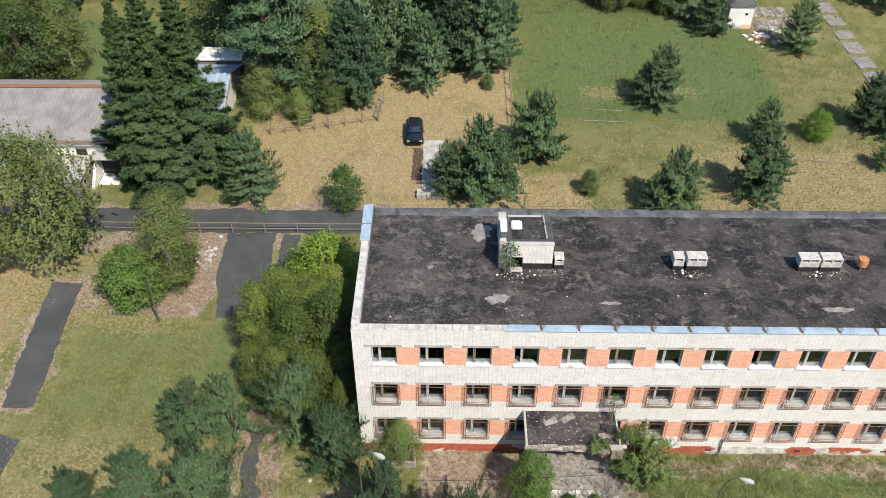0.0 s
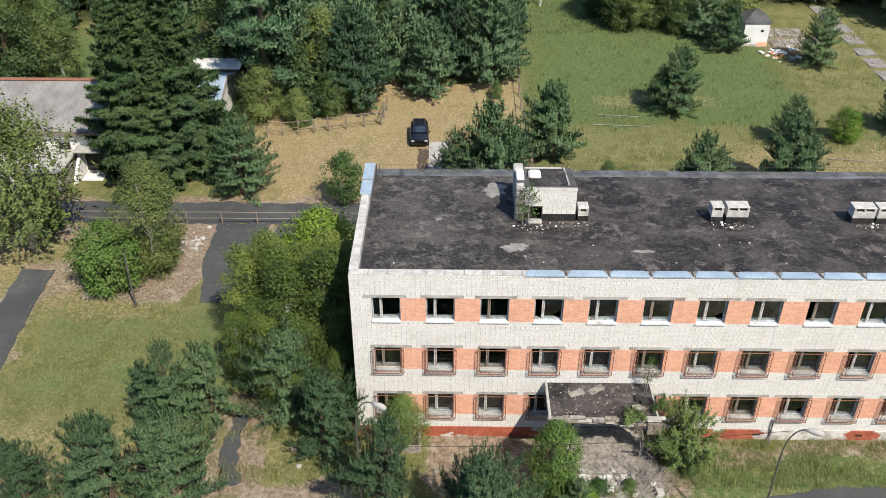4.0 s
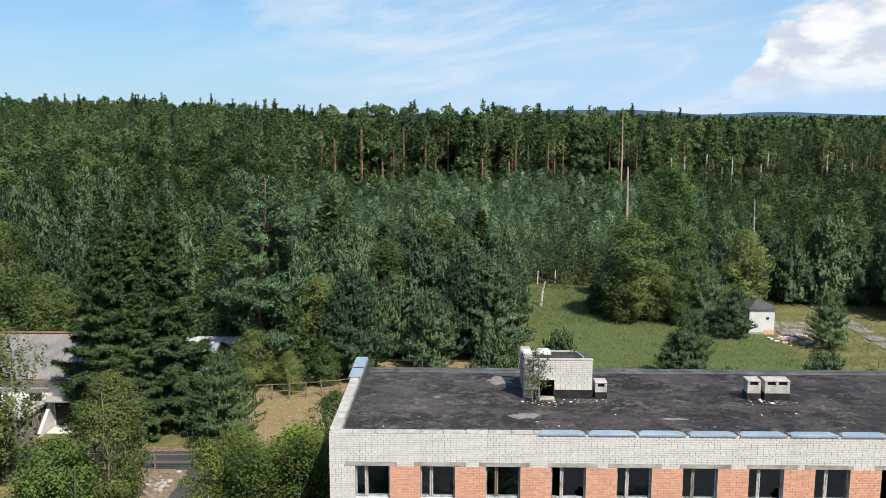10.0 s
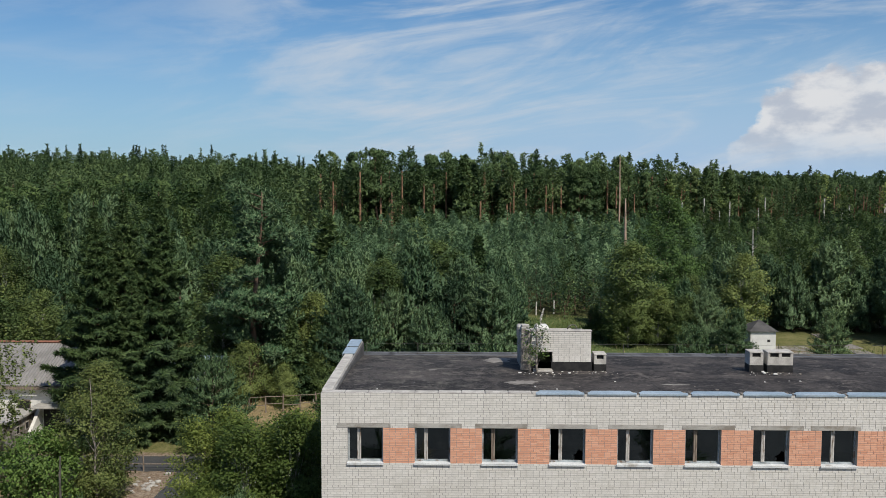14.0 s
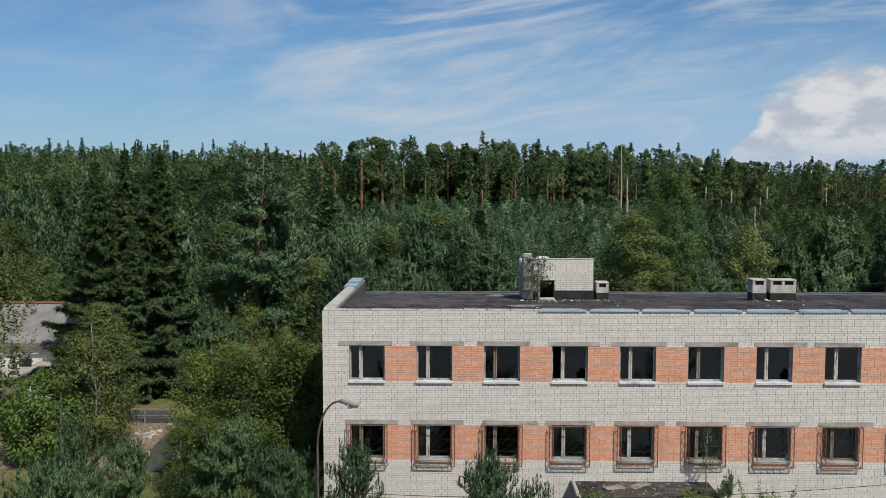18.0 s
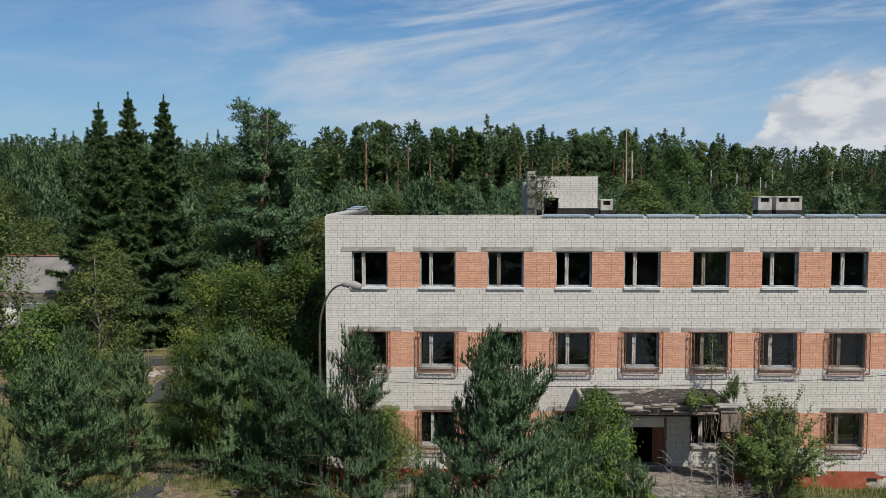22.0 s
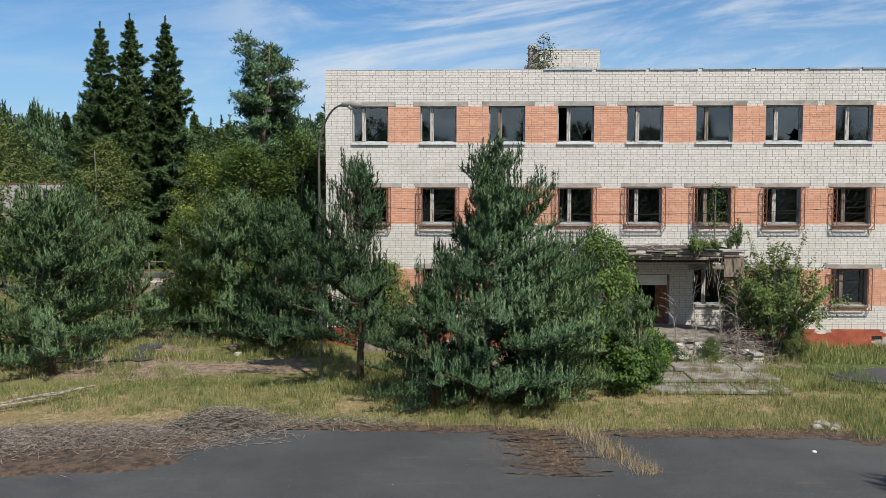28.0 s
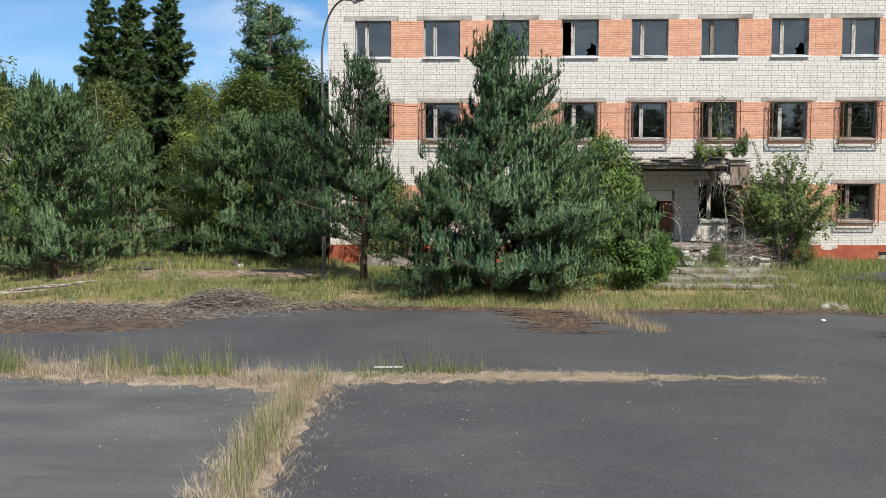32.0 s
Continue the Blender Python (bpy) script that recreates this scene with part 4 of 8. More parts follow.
for k in range(22):
    x, y = rc.uniform(9.1, 10.5), rc.uniform(32.5, 33.0)
    z = rc.uniform(4.1, 4.45)
    part("hanging_root", Geo().tube([(x, y, z), (x + rc.uniform(-0.1, 0.1), y, z - 0.4), (x + rc.uniform(-0.15, 0.15), y, z - rc.uniform(0.5, 1.3))], [0.016, 0.011, 0.005], 4), M_WOOD, canopy)
for x, y, h in ((8.4, 31.6, 3.2), (9.3, 31.6, 4.0), (9.9, 31.4, 3.0), (7.7, 31.7, 2.4)):
    dead = thing("dead_sapling", "thin bare dead sapling before the entrance", "dead tree", "dead saplings", at=(x, y, 0.5))
    part("stem", Geo().tube([(0, 0, 0), (0.08, 0, h * 0.4), (-0.05, 0.05, h * 0.7), (0.1, 0, h)], [0.026, 0.021, 0.014, 0.006], 5), M_BRUSH, dead)
    for k in range(9):
        a, z = rc.uniform(0, 6.28), h * rc.uniform(0.3, 0.95)
        part("twig", Geo().tube([(0, 0, z), (0.35 * math.cos(a), 0.35 * math.sin(a), z + 0.25), (0.6 * math.cos(a), 0.6 * math.sin(a), z + 0.3)], [0.012, 0.008, 0.003], 3), M_TWIG, dead)

door = thing("entrance_door", "open black sheet in place of the shade behind the porch wall with a white frame and panel", "door")
x0, x1, z0, z1 = DOOR
part("jamb", Geo().box(x0, x0 + 0.10, WALL_Y + 0.05, WALL_Y + 0.2, z0, z1, 0.008), M_WHITEPAINT, door)
part("jamb", Geo().box(x1 - 0.10, x1, WALL_Y + 0.05, WALL_Y + 0.2, z0, z1, 0.008), M_WOOD, door)
part("transom_panel", Geo().box(x0 + 0.1, x1 - 0.1, WALL_Y + 0.06, WALL_Y + 0.14, z1 - 0.42, z1, 0.01), M_WHITEPAINT, door, "white painted panel over the door")
part("door_leaf", Geo().box(-0.5, 0.0, 0, 0.05, z0 + 0.02, z1 - 0.44, 0.01), M_RUST, door, "brown door leaf standing open", at=pose(x1 - 0.11, WALL_Y + 0.16, 0, 0, 0, -38))

platform = thing("entrance_platform", "crumbling brick and concrete entrance platform", "platform")
part("top_slab", Geo().box(4.9, 10.3, 32.0, WALL_Y - 0.01, 1.16, 1.30, 0.03), M_RUBBLE, platform)
part("core", Geo().box(5.0, 10.2, 32.15, WALL_Y - 0.01, 0.1, 1.16), M_RUBBLE, platform)
part("cheek_wall", Geo().box(10.42, 10.72, 31.3, 34.6, 0.2, 0.95, 0.04), M_RUBBLE, platform, "broken white brick cheek wall")
for k in range(9):
    part("cheek_brick", Geo().box(-0.19, 0.19, -0.3, 0.3, 0, 0.078, 0.012), rc.choice((M_VENT, M_VENT, M_SLAB, M_RUBBLE)), platform, at=pose(10.56 + rc.uniform(-0.04, 0.04), 31.1 + 0.02 * k + rc.uniform(-0.05, 0.05), 0.18 + 0.085 * k, 0, 0, rc.uniform(-7, 7)))
for k in range(170):
    x, u = rc.uniform(5.2, 10.4), rc.random() ** 0.7
    s = rc.uniform(0.06, 0.2)
    q = part("loose_brick", Geo().box(-s, s, -s * 0.6, s * 0.6, -s * 0.45, s * 0.45, s * 0.12), rc.choice((M_VENT, M_VENT, M_PLASTER, M_SLAB, M_RUBBLE, M_CONC, M_CONC)), platform,
             at=pose(x, 31.0 + u * 1.3, 0.40 + u * 0.75 + rc.uniform(-0.05, 0.1), rc.uniform(-25, 25), rc.uniform(-25, 25), rc.uniform(0, 180)))
part("rubble_slope", Geo().poly([(5.0, 30.9, 0.3), (10.4, 30.9, 0.3), (10.4, 32.1, 1.1), (5.0, 32.1, 1.1)]).poly([(10.4, 30.9, 0.3), (10.4, 32.1, 0.2), (10.4, 32.1, 1.1)]).poly([(5.0, 30.9, 0.3), (5.0, 32.1, 1.1), (5.0, 32.1, 0.2)]), M_RUBBLE, platform)
steps = thing("entrance_steps", "low broad concrete steps overgrown with grass", "steps")
for k, (y0, y1, z) in enumerate(((27.75, 28.7, 0.33), (28.8, 29.9, 0.47), (30.0, 31.1, 0.61))):
    x = 5.85 - 0.05 * k
    while x < 10.5:
        ln = rc.uniform(1.3, 2.4)
        part("tread", Geo().box(x, min(x + ln, 10.62), y0 + rc.uniform(-0.04, 0.04), y1 + 0.15, z - 0.14, z + rc.uniform(-0.02, 0.02), 0.025), M_STEP, steps)
        part("riser", Geo().box(x + 0.02, min(x + ln, 10.6), y0 + 0.08, y1 + 0.1, -0.1, z - 0.13), M_CONC, steps)
        x += ln + 0.03

planter = thing("brick_planter", "small crumbling brick bed against the wall", "planter")
part("front_side", Geo().box(-4.4, -2.2, 34.1, 34.3, 0.3, 0.85, 0.03), M_RUBBLE, planter)
part("end_side", Geo().box(-4.4, -4.2, 34.31, WALL_Y - 0.01, 0.3, 0.8, 0.03), M_RUBBLE, planter)
part("end_side", Geo().box(-2.4, -2.2, 34.31, WALL_Y - 0.01, 0.3, 0.8, 0.03), M_RUBBLE, planter)
part("soil", Geo().box(-4.2, -2.4, 34.3, WALL_Y - 0.01, 0.3, 0.68), M_LITTER, planter)

# plinth, vent and drain pipe
g = Geo()
g.box(LEFT - 0.03, 4.9, WALL_Y - 0.05, WALL_Y + 0.011, 0.1, PLINTH_Z, 0.006)
g.box(10.8, RIGHT, WALL_Y - 0.05, WALL_Y + 0.011, 0.1, PLINTH_Z, 0.006)
part("plinth", g, M_PLINTH, building, "peeling red painted plinth")
for x in (16.6, 22.4, 28.0):
    part("plinth_vent", Geo().box(x, x + 0.42, WALL_Y - 0.056, WALL_Y - 0.03, 0.72, 0.86), M_TYRE, building)
pipe = part("drain_pipe", Geo().tube([(17.55, WALL_Y - 0.12, 2.0), (17.55, WALL_Y - 0.12, 0.75), (17.5, WALL_Y - 0.4, 0.45)], 0.05, 8), M_STEEL, building)

# ---- on the roof ----
exit_box = thing("roof_exit", "white brick stair head with tarred roof and black sheet in place of the shade behind the porch wall", "roof exit")
bx0, bx1, by0, by1 = 2.98, 6.24, 41.15, 44.7
ez, fz, rz_ = roof_z(by0) - 0.02, 13.34, 12.72
wz = 12.36
g = Geo().box(4.40, bx1, by0, by0 + 0.25, ez, fz).box(bx0 + 0.25, 4.40, by0, by0 + 0.25, wz, fz).box(bx0 + 0.25, 3.62, by0 + 0.2, by0 + 0.45, ez, wz)
g.box(bx0, bx1, by1 - 0.25, by1, ez - 0.4, rz_)
for x0, x1 in ((bx0, bx0 + 0.25), (bx1 - 0.25, bx1)):
    n0 = len(g.v)
    g.v += [(x, y, z) for x in (x0, x1) for y, z in ((by0 + 0.25, ez - 0.1), (by1 - 0.25, ez - 0.4), (by1 - 0.25, rz_), (by0 + 0.25, fz - 0.05))]
    g.f += [tuple(n0 + k for k in q) for q in ((0, 3, 2, 1), (4, 5, 6, 7), (0, 4, 7, 3), (3, 7, 6, 2), (2, 6, 5, 1), (1, 5, 4, 0))]
part("body", g, M_MORTAR, exit_box)
part("left_wall", Geo().box(bx0 + 0.42, 3.60, by0 + 0.17, by0 + 0.2, 11.85, 12.6), M_VENT, exit_box, "dirty white brickwork beside the doorway")
part("tarred_foot", Geo().box(4.36, bx1 + 0.03, by0 - 0.03, by0 + 0.03, ez, 11.88), M_TAR, exit_box)
part("tarred_foot", Geo().box(bx0 + 0.42, 3.62, by0 + 0.14, by0 + 0.2, ez, 11.8), M_TAR, exit_box)
part("corner_pillar", Geo().box(bx0 - 0.08, bx0 + 0.40, by0 - 0.05, by0 + 0.45, ez, 13.46, 0.05), M_RUBBLE, exit_box, "crumbled brick corner")
for k in range(7):
    part("pillar_brick", Geo().box(-0.2, 0.2, -0.16, 0.16, 0, 0.085, 0.012), (M_VENT, M_PLASTER, M_CONC)[k % 3], exit_box, at=pose(bx0 + 0.14 + rc.uniform(-0.04, 0.04), by0 + 0.15 + rc.uniform(-0.05, 0.05), 13.0 + 0.09 * k, 0, 0, rc.uniform(-12, 12)))
slope = math.degrees(math.atan2(rz_ - fz, by1 - by0))
lidz = pose(0, by0, fz + 0.005, slope, 0, 0)
deep = (by1 - by0) / math.cos(math.radians(slope))
part("lid", Geo().box(bx0 + 0.05, bx1 + 0.06, 0.28, deep + 0.06, -0.03, 0.07, 0.02), M_TARROOF, exit_box, at=lidz)
part("lid_felt", Geo().box(bx0 + 0.75, bx1 - 0.45, 0.6, deep - 0.25, 0.072, 0.095, 0.01), M_ROOF, exit_box, at=lidz)
part("lid_kerb", Geo().box(bx0 + 0.6, bx1 - 0.5, deep - 0.2, deep - 0.05, 0.072, 0.16, 0.02), M_SLAB, exit_box, "pale concrete rim of the lid", at=lidz)
part("lid_strip", Geo().box(bx1 - 0.42, bx1 - 0.33, 0.7, deep - 0.05, 0.072, 0.14, 0.01), M_SLAB, exit_box, at=lidz)
part("front_coping", Geo().box(bx0 + 0.3, bx1 + 0.04, by0 - 0.03, by0 + 0.3, fz, fz + 0.05, 0.015), M_SLAB, exit_box)
part("rear_stack", Geo().box(bx0 - 0.05, bx0 + 0.5, 44.0, 44.75, rz_ - 0.3, 13.12, 0.06), M_CONC, exit_box, "low rear stack with a slab cap")
part("concrete_tub", Geo().box(3.72, 4.42, 42.9, 43.7, 12.9, 13.30, 0.10), M_PLASTER, exit_box, "upturned pale concrete tub")
part("side_slab", Geo().box(bx0 + 0.05, bx0 + 0.5, 42.6, 43.9, 12.95, 13.16, 0.05), M_PLASTER, exit_box)
part("bent_pipe", Geo().tube([(5.62 + 0.24 * math.cos(a), 43.4 + 0.1 * math.sin(a * 2), 13.05 + 0.24 * math.sin(a)) for a in np.linspace(-0.4, 3.6, 12)], 0.03, 5), M_STEEL, exit_box)
part("threshold", Geo().box(3.5, 4.4, by0 - 0.35, by0 + 0.05, ez - 0.02, ez + 0.13, 0.03), M_SLAB, exit_box)

for cx0, cx1, top in ((6.39, 6.96, 12.28), (13.74, 14.38, 12.42), (14.58, 15.78, 12.42), (21.50, 22.72, 12.42), (22.85, 24.10, 12.42)):
    y0 = 41.1
    ch = thing("roof_vent", "short white brick vent stack with a slab cap", "vent stack", "roof vents")
    part("tarred_foot", Geo().box(cx0 - 0.01, cx1 + 0.01, y0 - 0.01, y0 + 0.71, roof_z(y0 + 0.7) - 0.02, 11.78), M_TAR, ch)
    g = Geo().box(cx0, cx1, y0, y0 + 0.7, 11.78, top - 0.26)
    part("shaft", g, M_VENT, ch)
    n = 1 if cx1 - cx0 < 0.8 else 2
    wx = (cx1 - cx0) / (n + 1)
    for e in ([cx0, (cx0 + cx1) / 2 - 0.06, cx1 - 0.12] if n > 1 else [cx0, cx1 - 0.12]):
        part("slot_pier", Geo().box(e, e + 0.12, y0, y0 + 0.7, top - 0.26, top - 0.08), M_VENT, ch)
    # black block put in the slots for the shade inside them
    part("slot_back", Geo().box(cx0 + 0.12, cx1 - 0.12, y0 + 0.10, y0 + 0.40, top - 0.26, top - 0.08), M_TYRE, ch)
    part("cap", Geo().box(cx0 - 0.015, cx1 + 0.015, y0 - 0.015, y0 + 0.72, top - 0.07, top, 0.02), M_VENT, ch)
barrel = thing("rusty_barrel", "rusty orange drum on a small stand", "barrel", at=(25.5, 41.4, roof_z(41.4)))
part("drum", Geo().tube([(0, 0, 0.32), (0, 0, 0.34), (0, 0, 0.55), (0, 0, 0.57), (0, 0, 0.8), (0, 0, 0.84)], [0.28, 0.32, 0.31, 0.33, 0.31, 0.30], 16), M_CLAY, barrel)
for a in range(3):
    part("leg", Geo().tube([(0.25 * math.cos(a * 2.1), 0.25 * math.sin(a * 2.1), 0), (0.2 * math.cos(a * 2.1), 0.2 * math.sin(a * 2.1), 0.34)], 0.03, 5), M_RUST, barrel)
box2 = thing("roof_exit", "second stair head of pale brick on the roof", "roof exit")
part("body", Geo().box(31.2, 34.4, 41.15, 44.7, 10.95, 13.1), M_WHITE, box2)
part("lid", Geo().box(31.1, 34.5, 41.05, 44.8, 13.1, 13.2, 0.02), M_FLASH, box2)
guard = thing("roof_guard_wire", "thin wire guard on short posts along the roof edge", "railing")
for k in range(16):
    x = LEFT + 0.7 + k * 2.8
    part("post", Geo().tube([(x, BACK + 0.05, 10.99), (x, BACK + 0.05, 11.62)], 0.016, 5), M_STEEL, guard)
for z in (11.60,):
    part("wire", Geo().tube([(LEFT + 0.7 + k * 0.7, BACK + 0.05, z - 0.03 * (k % 4 in (1, 2, 3))) for k in range(61)], 0.008, 4), M_STEEL, guard)
# pale scraps, broken patches of felt
rp = random.Random(3)


def blot(cx, cy, rx, ry, z, seed, n=64):
    r = random.Random(seed)
    w1, w2, w3 = (r.uniform(0, 6.28) for k in range(3))
    out = []
    for k in range(n):
        a = 2 * math.pi * k / n
        f = 0.85 + 0.16 * math.sin(2 * a + w1) + 0.12 * math.sin(5 * a + w2) + 0.07 * math.sin(11 * a + w3) + r.uniform(-0.06, 0.06)
        y = cy + ry * f * math.sin(a)
        out.append((cx + rx * f * math.cos(a), y, roof_z(y) + z))
    return Geo().poly(out)


for k, (cx, cy, rx, ry) in enumerate(((1.95, 45.0, 0.85, 0.95), (2.75, 38.3, 0.7, 0.55), (-1.3, 41.2, 0.22, 0.2), (9.5, 38.0, 0.6, 0.2), (22.9, 37.6, 0.9, 0.3))):
    part("bare_patch", blot(cx, cy, rx, ry, 0.006 + 0.001 * k, k), M_SCREED, building, "bare screed where the felt is torn")
for k in range(190):
    if k < 160:
        c = rp.choice(((14.8, 40.75, 1.0), (22.8, 40.75, 1.1), (6.3, 40.7, 0.9), (4.0, 40.5, 0.9)))
        x, y = rp.gauss(c[0], c[2] * 0.6), rp.gauss(c[1], 0.28)
    else:
        x, y = rp.uniform(-5, 24), rp.uniform(36.1, 39)
    y = min(y, 41.05)
    s = rp.uniform(0.015, 0.045) if k % 16 else rp.uniform(0.06, 0.1)
    if k % 3 == 0 or s > 0.07:
        part("brick_scrap", Geo().box(-s, s, -s * 0.7, s * 0.7, 0, s * 0.7, s * 0.15), M_PLASTER, roof, at=pose(x, y, roof_z(y) - 0.005, 0, 0, rp.uniform(0, 180)))
    else:
        part("brick_scrap", Geo().box(-s, s, -s * 0.7, s * 0.7, 0, s * 0.5), M_RUBBLE, roof, at=pose(x, y, roof_z(y) - 0.005, 0, 0, rp.uniform(0, 180)))


# ---- brick facing ----
def courses(x0, x1, z0, z1, length, height, holes, seed):
    """Boxes of bricks in running bond over a rectangle, cut at the holes: x0, x1, z0, z1."""
    out, r = [], random.Random(seed)
    n = int(round((z1 - z0) / height))
    height = (z1 - z0) / n
    for j in range(n):
        a, b = z0 + j * height + 0.0062, z0 + (j + 1) * height - 0.0062
        zm = (a + b) / 2
        spans = [(x0, x1)]
        for h0, h1, k0, k1 in holes:
            if k0 < zm < k1:
                spans = [s for p, q in spans for s in ((p, min(q, h0)), (max(p, h1), q)) if s[1] - s[0] > 0.03]
        for p, q in spans:
            x = x0 - (0, 0, 0, 0.5, 0, 0, 0, 0.5, 0.5, 0, 0, 0, 0, 0.5, 0, 0, 0.25)[j % 17] * length
            x += int((p - x) // length) * length
            while x < q:
                l, h = max(x + r.uniform(0.005, 0.010), p + 0.004), min(x + length - r.uniform(0.005, 0.010), q - 0.004)
                if h - l > 0.03:
                    out.append((l, h, a, b))
                x += length
    return np.array(out)


def brick_mesh(name, bx, seed, face="front"):
    """Joined bricks: five faces each, each a little in or out of the wall."""
    r = np.random.RandomState(seed)
    n = len(bx)
    out = 0.010 + 0.004 * r.rand(n)
    c = np.zeros((n, 8, 3), np.float32)
    for k in range(8):
        c[:, k, 0] = bx[:, k & 1]
        c[:, k, 1] = np.where(k & 2, 0.02, -out)
        c[:, k, 2] = bx[:, 2 + (k >> 2 & 1)]
    q = np.array([(0, 1, 5, 4), (0, 4, 6, 2), (1, 3, 7, 5), (4, 5, 7, 6), (0, 2, 3, 1)])
    return mesh_np(name, c.reshape(-1, 3), (np.arange(n)[:, None, None] * 8 + q).reshape(-1, 4))


lintels = [(*lintel_span(i, row), top, top + 0.21) for row, top in enumerate(TOPS) for i in range(BAYS) if (row, i) != (2, 4)]
zones = []
for row, top in enumerate(TOPS):
    z0, z1 = top - WIN_H - 0.03, top - 0.0
    for i in range(BAYS - 1):
        x = WIN_X + BAY * i + WIN_W
        if row == 2 and 3 <= i <= 4:
            continue
        zones.append((x, x + BAY - WIN_W, z0, z1))
white = courses(LEFT, RIGHT, PLINTH_Z + 0.005, TOP_Z - 0.005, 0.26, 0.098, HOLES + zones + lintels, 1)
orange = np.concatenate([courses(a + 0.002, b - 0.002, c, d, 0.2656, 0.075, HOLES + lintels, 7 + k) for k, (a, b, c, d) in enumerate(zones)])
facing = thing("brick_facing", "white and orange facing bricks with grey joints", "brickwork", kind="structure")
for name, bx, mat, pick in (("white_bricks", white, M_WHITE, lambda b: (b[:, 0] > 13.2) & (b[:, 1] < 17.4) & (b[:, 3] < 2.3)), ("orange_bricks", orange, M_ORANGE, lambda b: (b[:, 0] > 13.0) & (b[:, 1] < 15.0) & (b[:, 3] < 3.7))):
    sel = np.flatnonzero(pick(bx))[:300]
    rest = np.delete(bx, sel, 0)
    ob = part(name, brick_mesh(name, rest, 3), mat, facing, at=pose(0, WALL_Y + 0.012, 0))
    tagged(ob, kind="stuff")
    shared = {}
    for b in bx[sel]:
        key = (round(float(b[1] - b[0]), 3), round(float(b[3] - b[2]), 3))
        if key not in shared:
            shared[key] = brick_mesh("brick", np.array([(0, key[0], 0, key[1])]), 5)
        part("brick", shared[key], mat, facing, at=pose(float(b[0]), WALL_Y + 0.012, float(b[2])))
ends = courses(WALL_Y + 0.05, BACK, 0.3, TOP_Z - 0.005, 0.26, 0.098, [], 5)
ob = part("end_bricks", brick_mesh("end_bricks", ends, 8), M_WHITE, facing, at=pose(LEFT + 0.012, 0, 0, 0, 0, 90) @ Matrix.Diagonal((1, -1, 1, 1)))
tagged(ob, kind="stuff")
boxb = courses(bx0 + 0.42, bx1, 11.87, fz, 0.26, 0.098, [(bx0, 4.40, 11.4, wz)], 6)
tagged(part("box_bricks", brick_mesh("box_bricks", boxb, 9), M_WHITE, exit_box, at=pose(0, by0 - 0.002, 0)), kind="stuff")
# ---- trees ----


def unit(v):
    return v / np.maximum(np.linalg.norm(v, axis=-1, keepdims=True), 1e-9)


def needles(P, D, length, width, k, spread, rng, shape=1.0):
    """k slim triangles round each shoot (P, D): a bottlebrush of needles."""
    n = len(P)
    D = unit(D)
    e1 = unit(np.cross(D, rng.normal(size=(n, 3))))
    e2 = np.cross(D, e1)
    a = (np.arange(k)[None] / k + rng.rand(n, 1)) * 2 * np.pi + rng.normal(0, 0.3, (n, k))
    sp = spread * rng.uniform(0.6, 1.3, (n, k))
    rad = e1[:, None] * np.cos(a)[..., None] + e2[:, None] * np.sin(a)[..., None]
    way = D[:, None] * np.cos(sp)[..., None] + rad * np.sin(sp)[..., None]
    length = np.broadcast_to(np.asarray(length, float).reshape(-1, 1), (n, 1))
    L = (length * rng.uniform(0.7, 1.25, (n, 1)) * rng.uniform(0.8, 1.1, (n, k)))[..., None]
    O = P[:, None] + D[:, None] * (length * rng.uniform(-0.5, 0.35, (n, k)))[..., None]
    out = P - np.array([P[:, 0].mean(), P[:, 1].mean(), 0])
    out[:, 2] = 0
    face = np.array([0, 0, 0.9]) + 0.9 * unit(out)[:, None] + 0.75 * rng.normal(size=(n, k, 3))
    side = unit(np.cross(way, face)) * (width * 0.5)
    tri = np.stack([O - side, O + side, O + way * L], 2)
    return tri.reshape(-1, 3)


def leaves(C, n_each, spread, size, rng, up=0.5, flat=1.0):
    """Bent diamond leaves in small clouds round the points C: quads."""
    n = len(C) * n_each
    P = np.repeat(C, n_each, 0) + rng.normal(size=(n, 3)) * np.array([spread, spread, spread * flat])
    out = unit(P - C.mean(0))
    nrm = unit(rng.normal(size=(n, 3)) * 0.8 + np.array([0, 0, up * 1.6]) + 0.9 * out)
    a = unit(np.cross(nrm, rng.normal(size=(n, 3))))
    b = np.cross(nrm, a)
    s = (size * rng.uniform(0.6, 1.3, n))[:, None]
    return np.stack([P - a * s * 0.6, P - b * s * 0.34 - nrm * s * 0.08, P + a * s * 0.6 - nrm * s * 0.15, P + b * s * 0.34 - nrm * s * 0.08], 1).reshape(-1, 3)


def outward(V, k, out, own):
    """Turns each leaf's face outwards and blends its normal with the crown's; returns points and normals."""
    T = np.asarray(V, float).reshape(-1, k, 3)
    geo = unit(np.cross(T[:, 1] - T[:, 0], T[:, 2] - T[:, 0]))
    mean = unit(np.asarray(out, float).reshape(-1, k, 3).mean(1))
    turned = (geo * mean).sum(1) < 0
    T[turned] = T[turned][:, ::-1]
    geo[turned] *= -1
    N = unit(own * geo + (1 - own) * mean)
    return T.reshape(-1, 3), np.repeat(N, k, 0)


def crown_out(V, H, low=0.25, lift=0.75):
    """The way outwards from a crown's core, a little upwards."""
    core = np.zeros_like(V)
    core[:, 2] = low * H + 0.5 * (V[:, 2] - low * H)
    return unit(unit(V - core) + np.array([0, 0, lift]))


def tri_mesh(name, V, k=3, N=None):
    me = mesh_np(name, V, np.arange(len(V)).reshape(-1, k), N is not None)
    if N is not None:
        me.normals_split_custom_set_from_vertices(N.tolist())
    return me


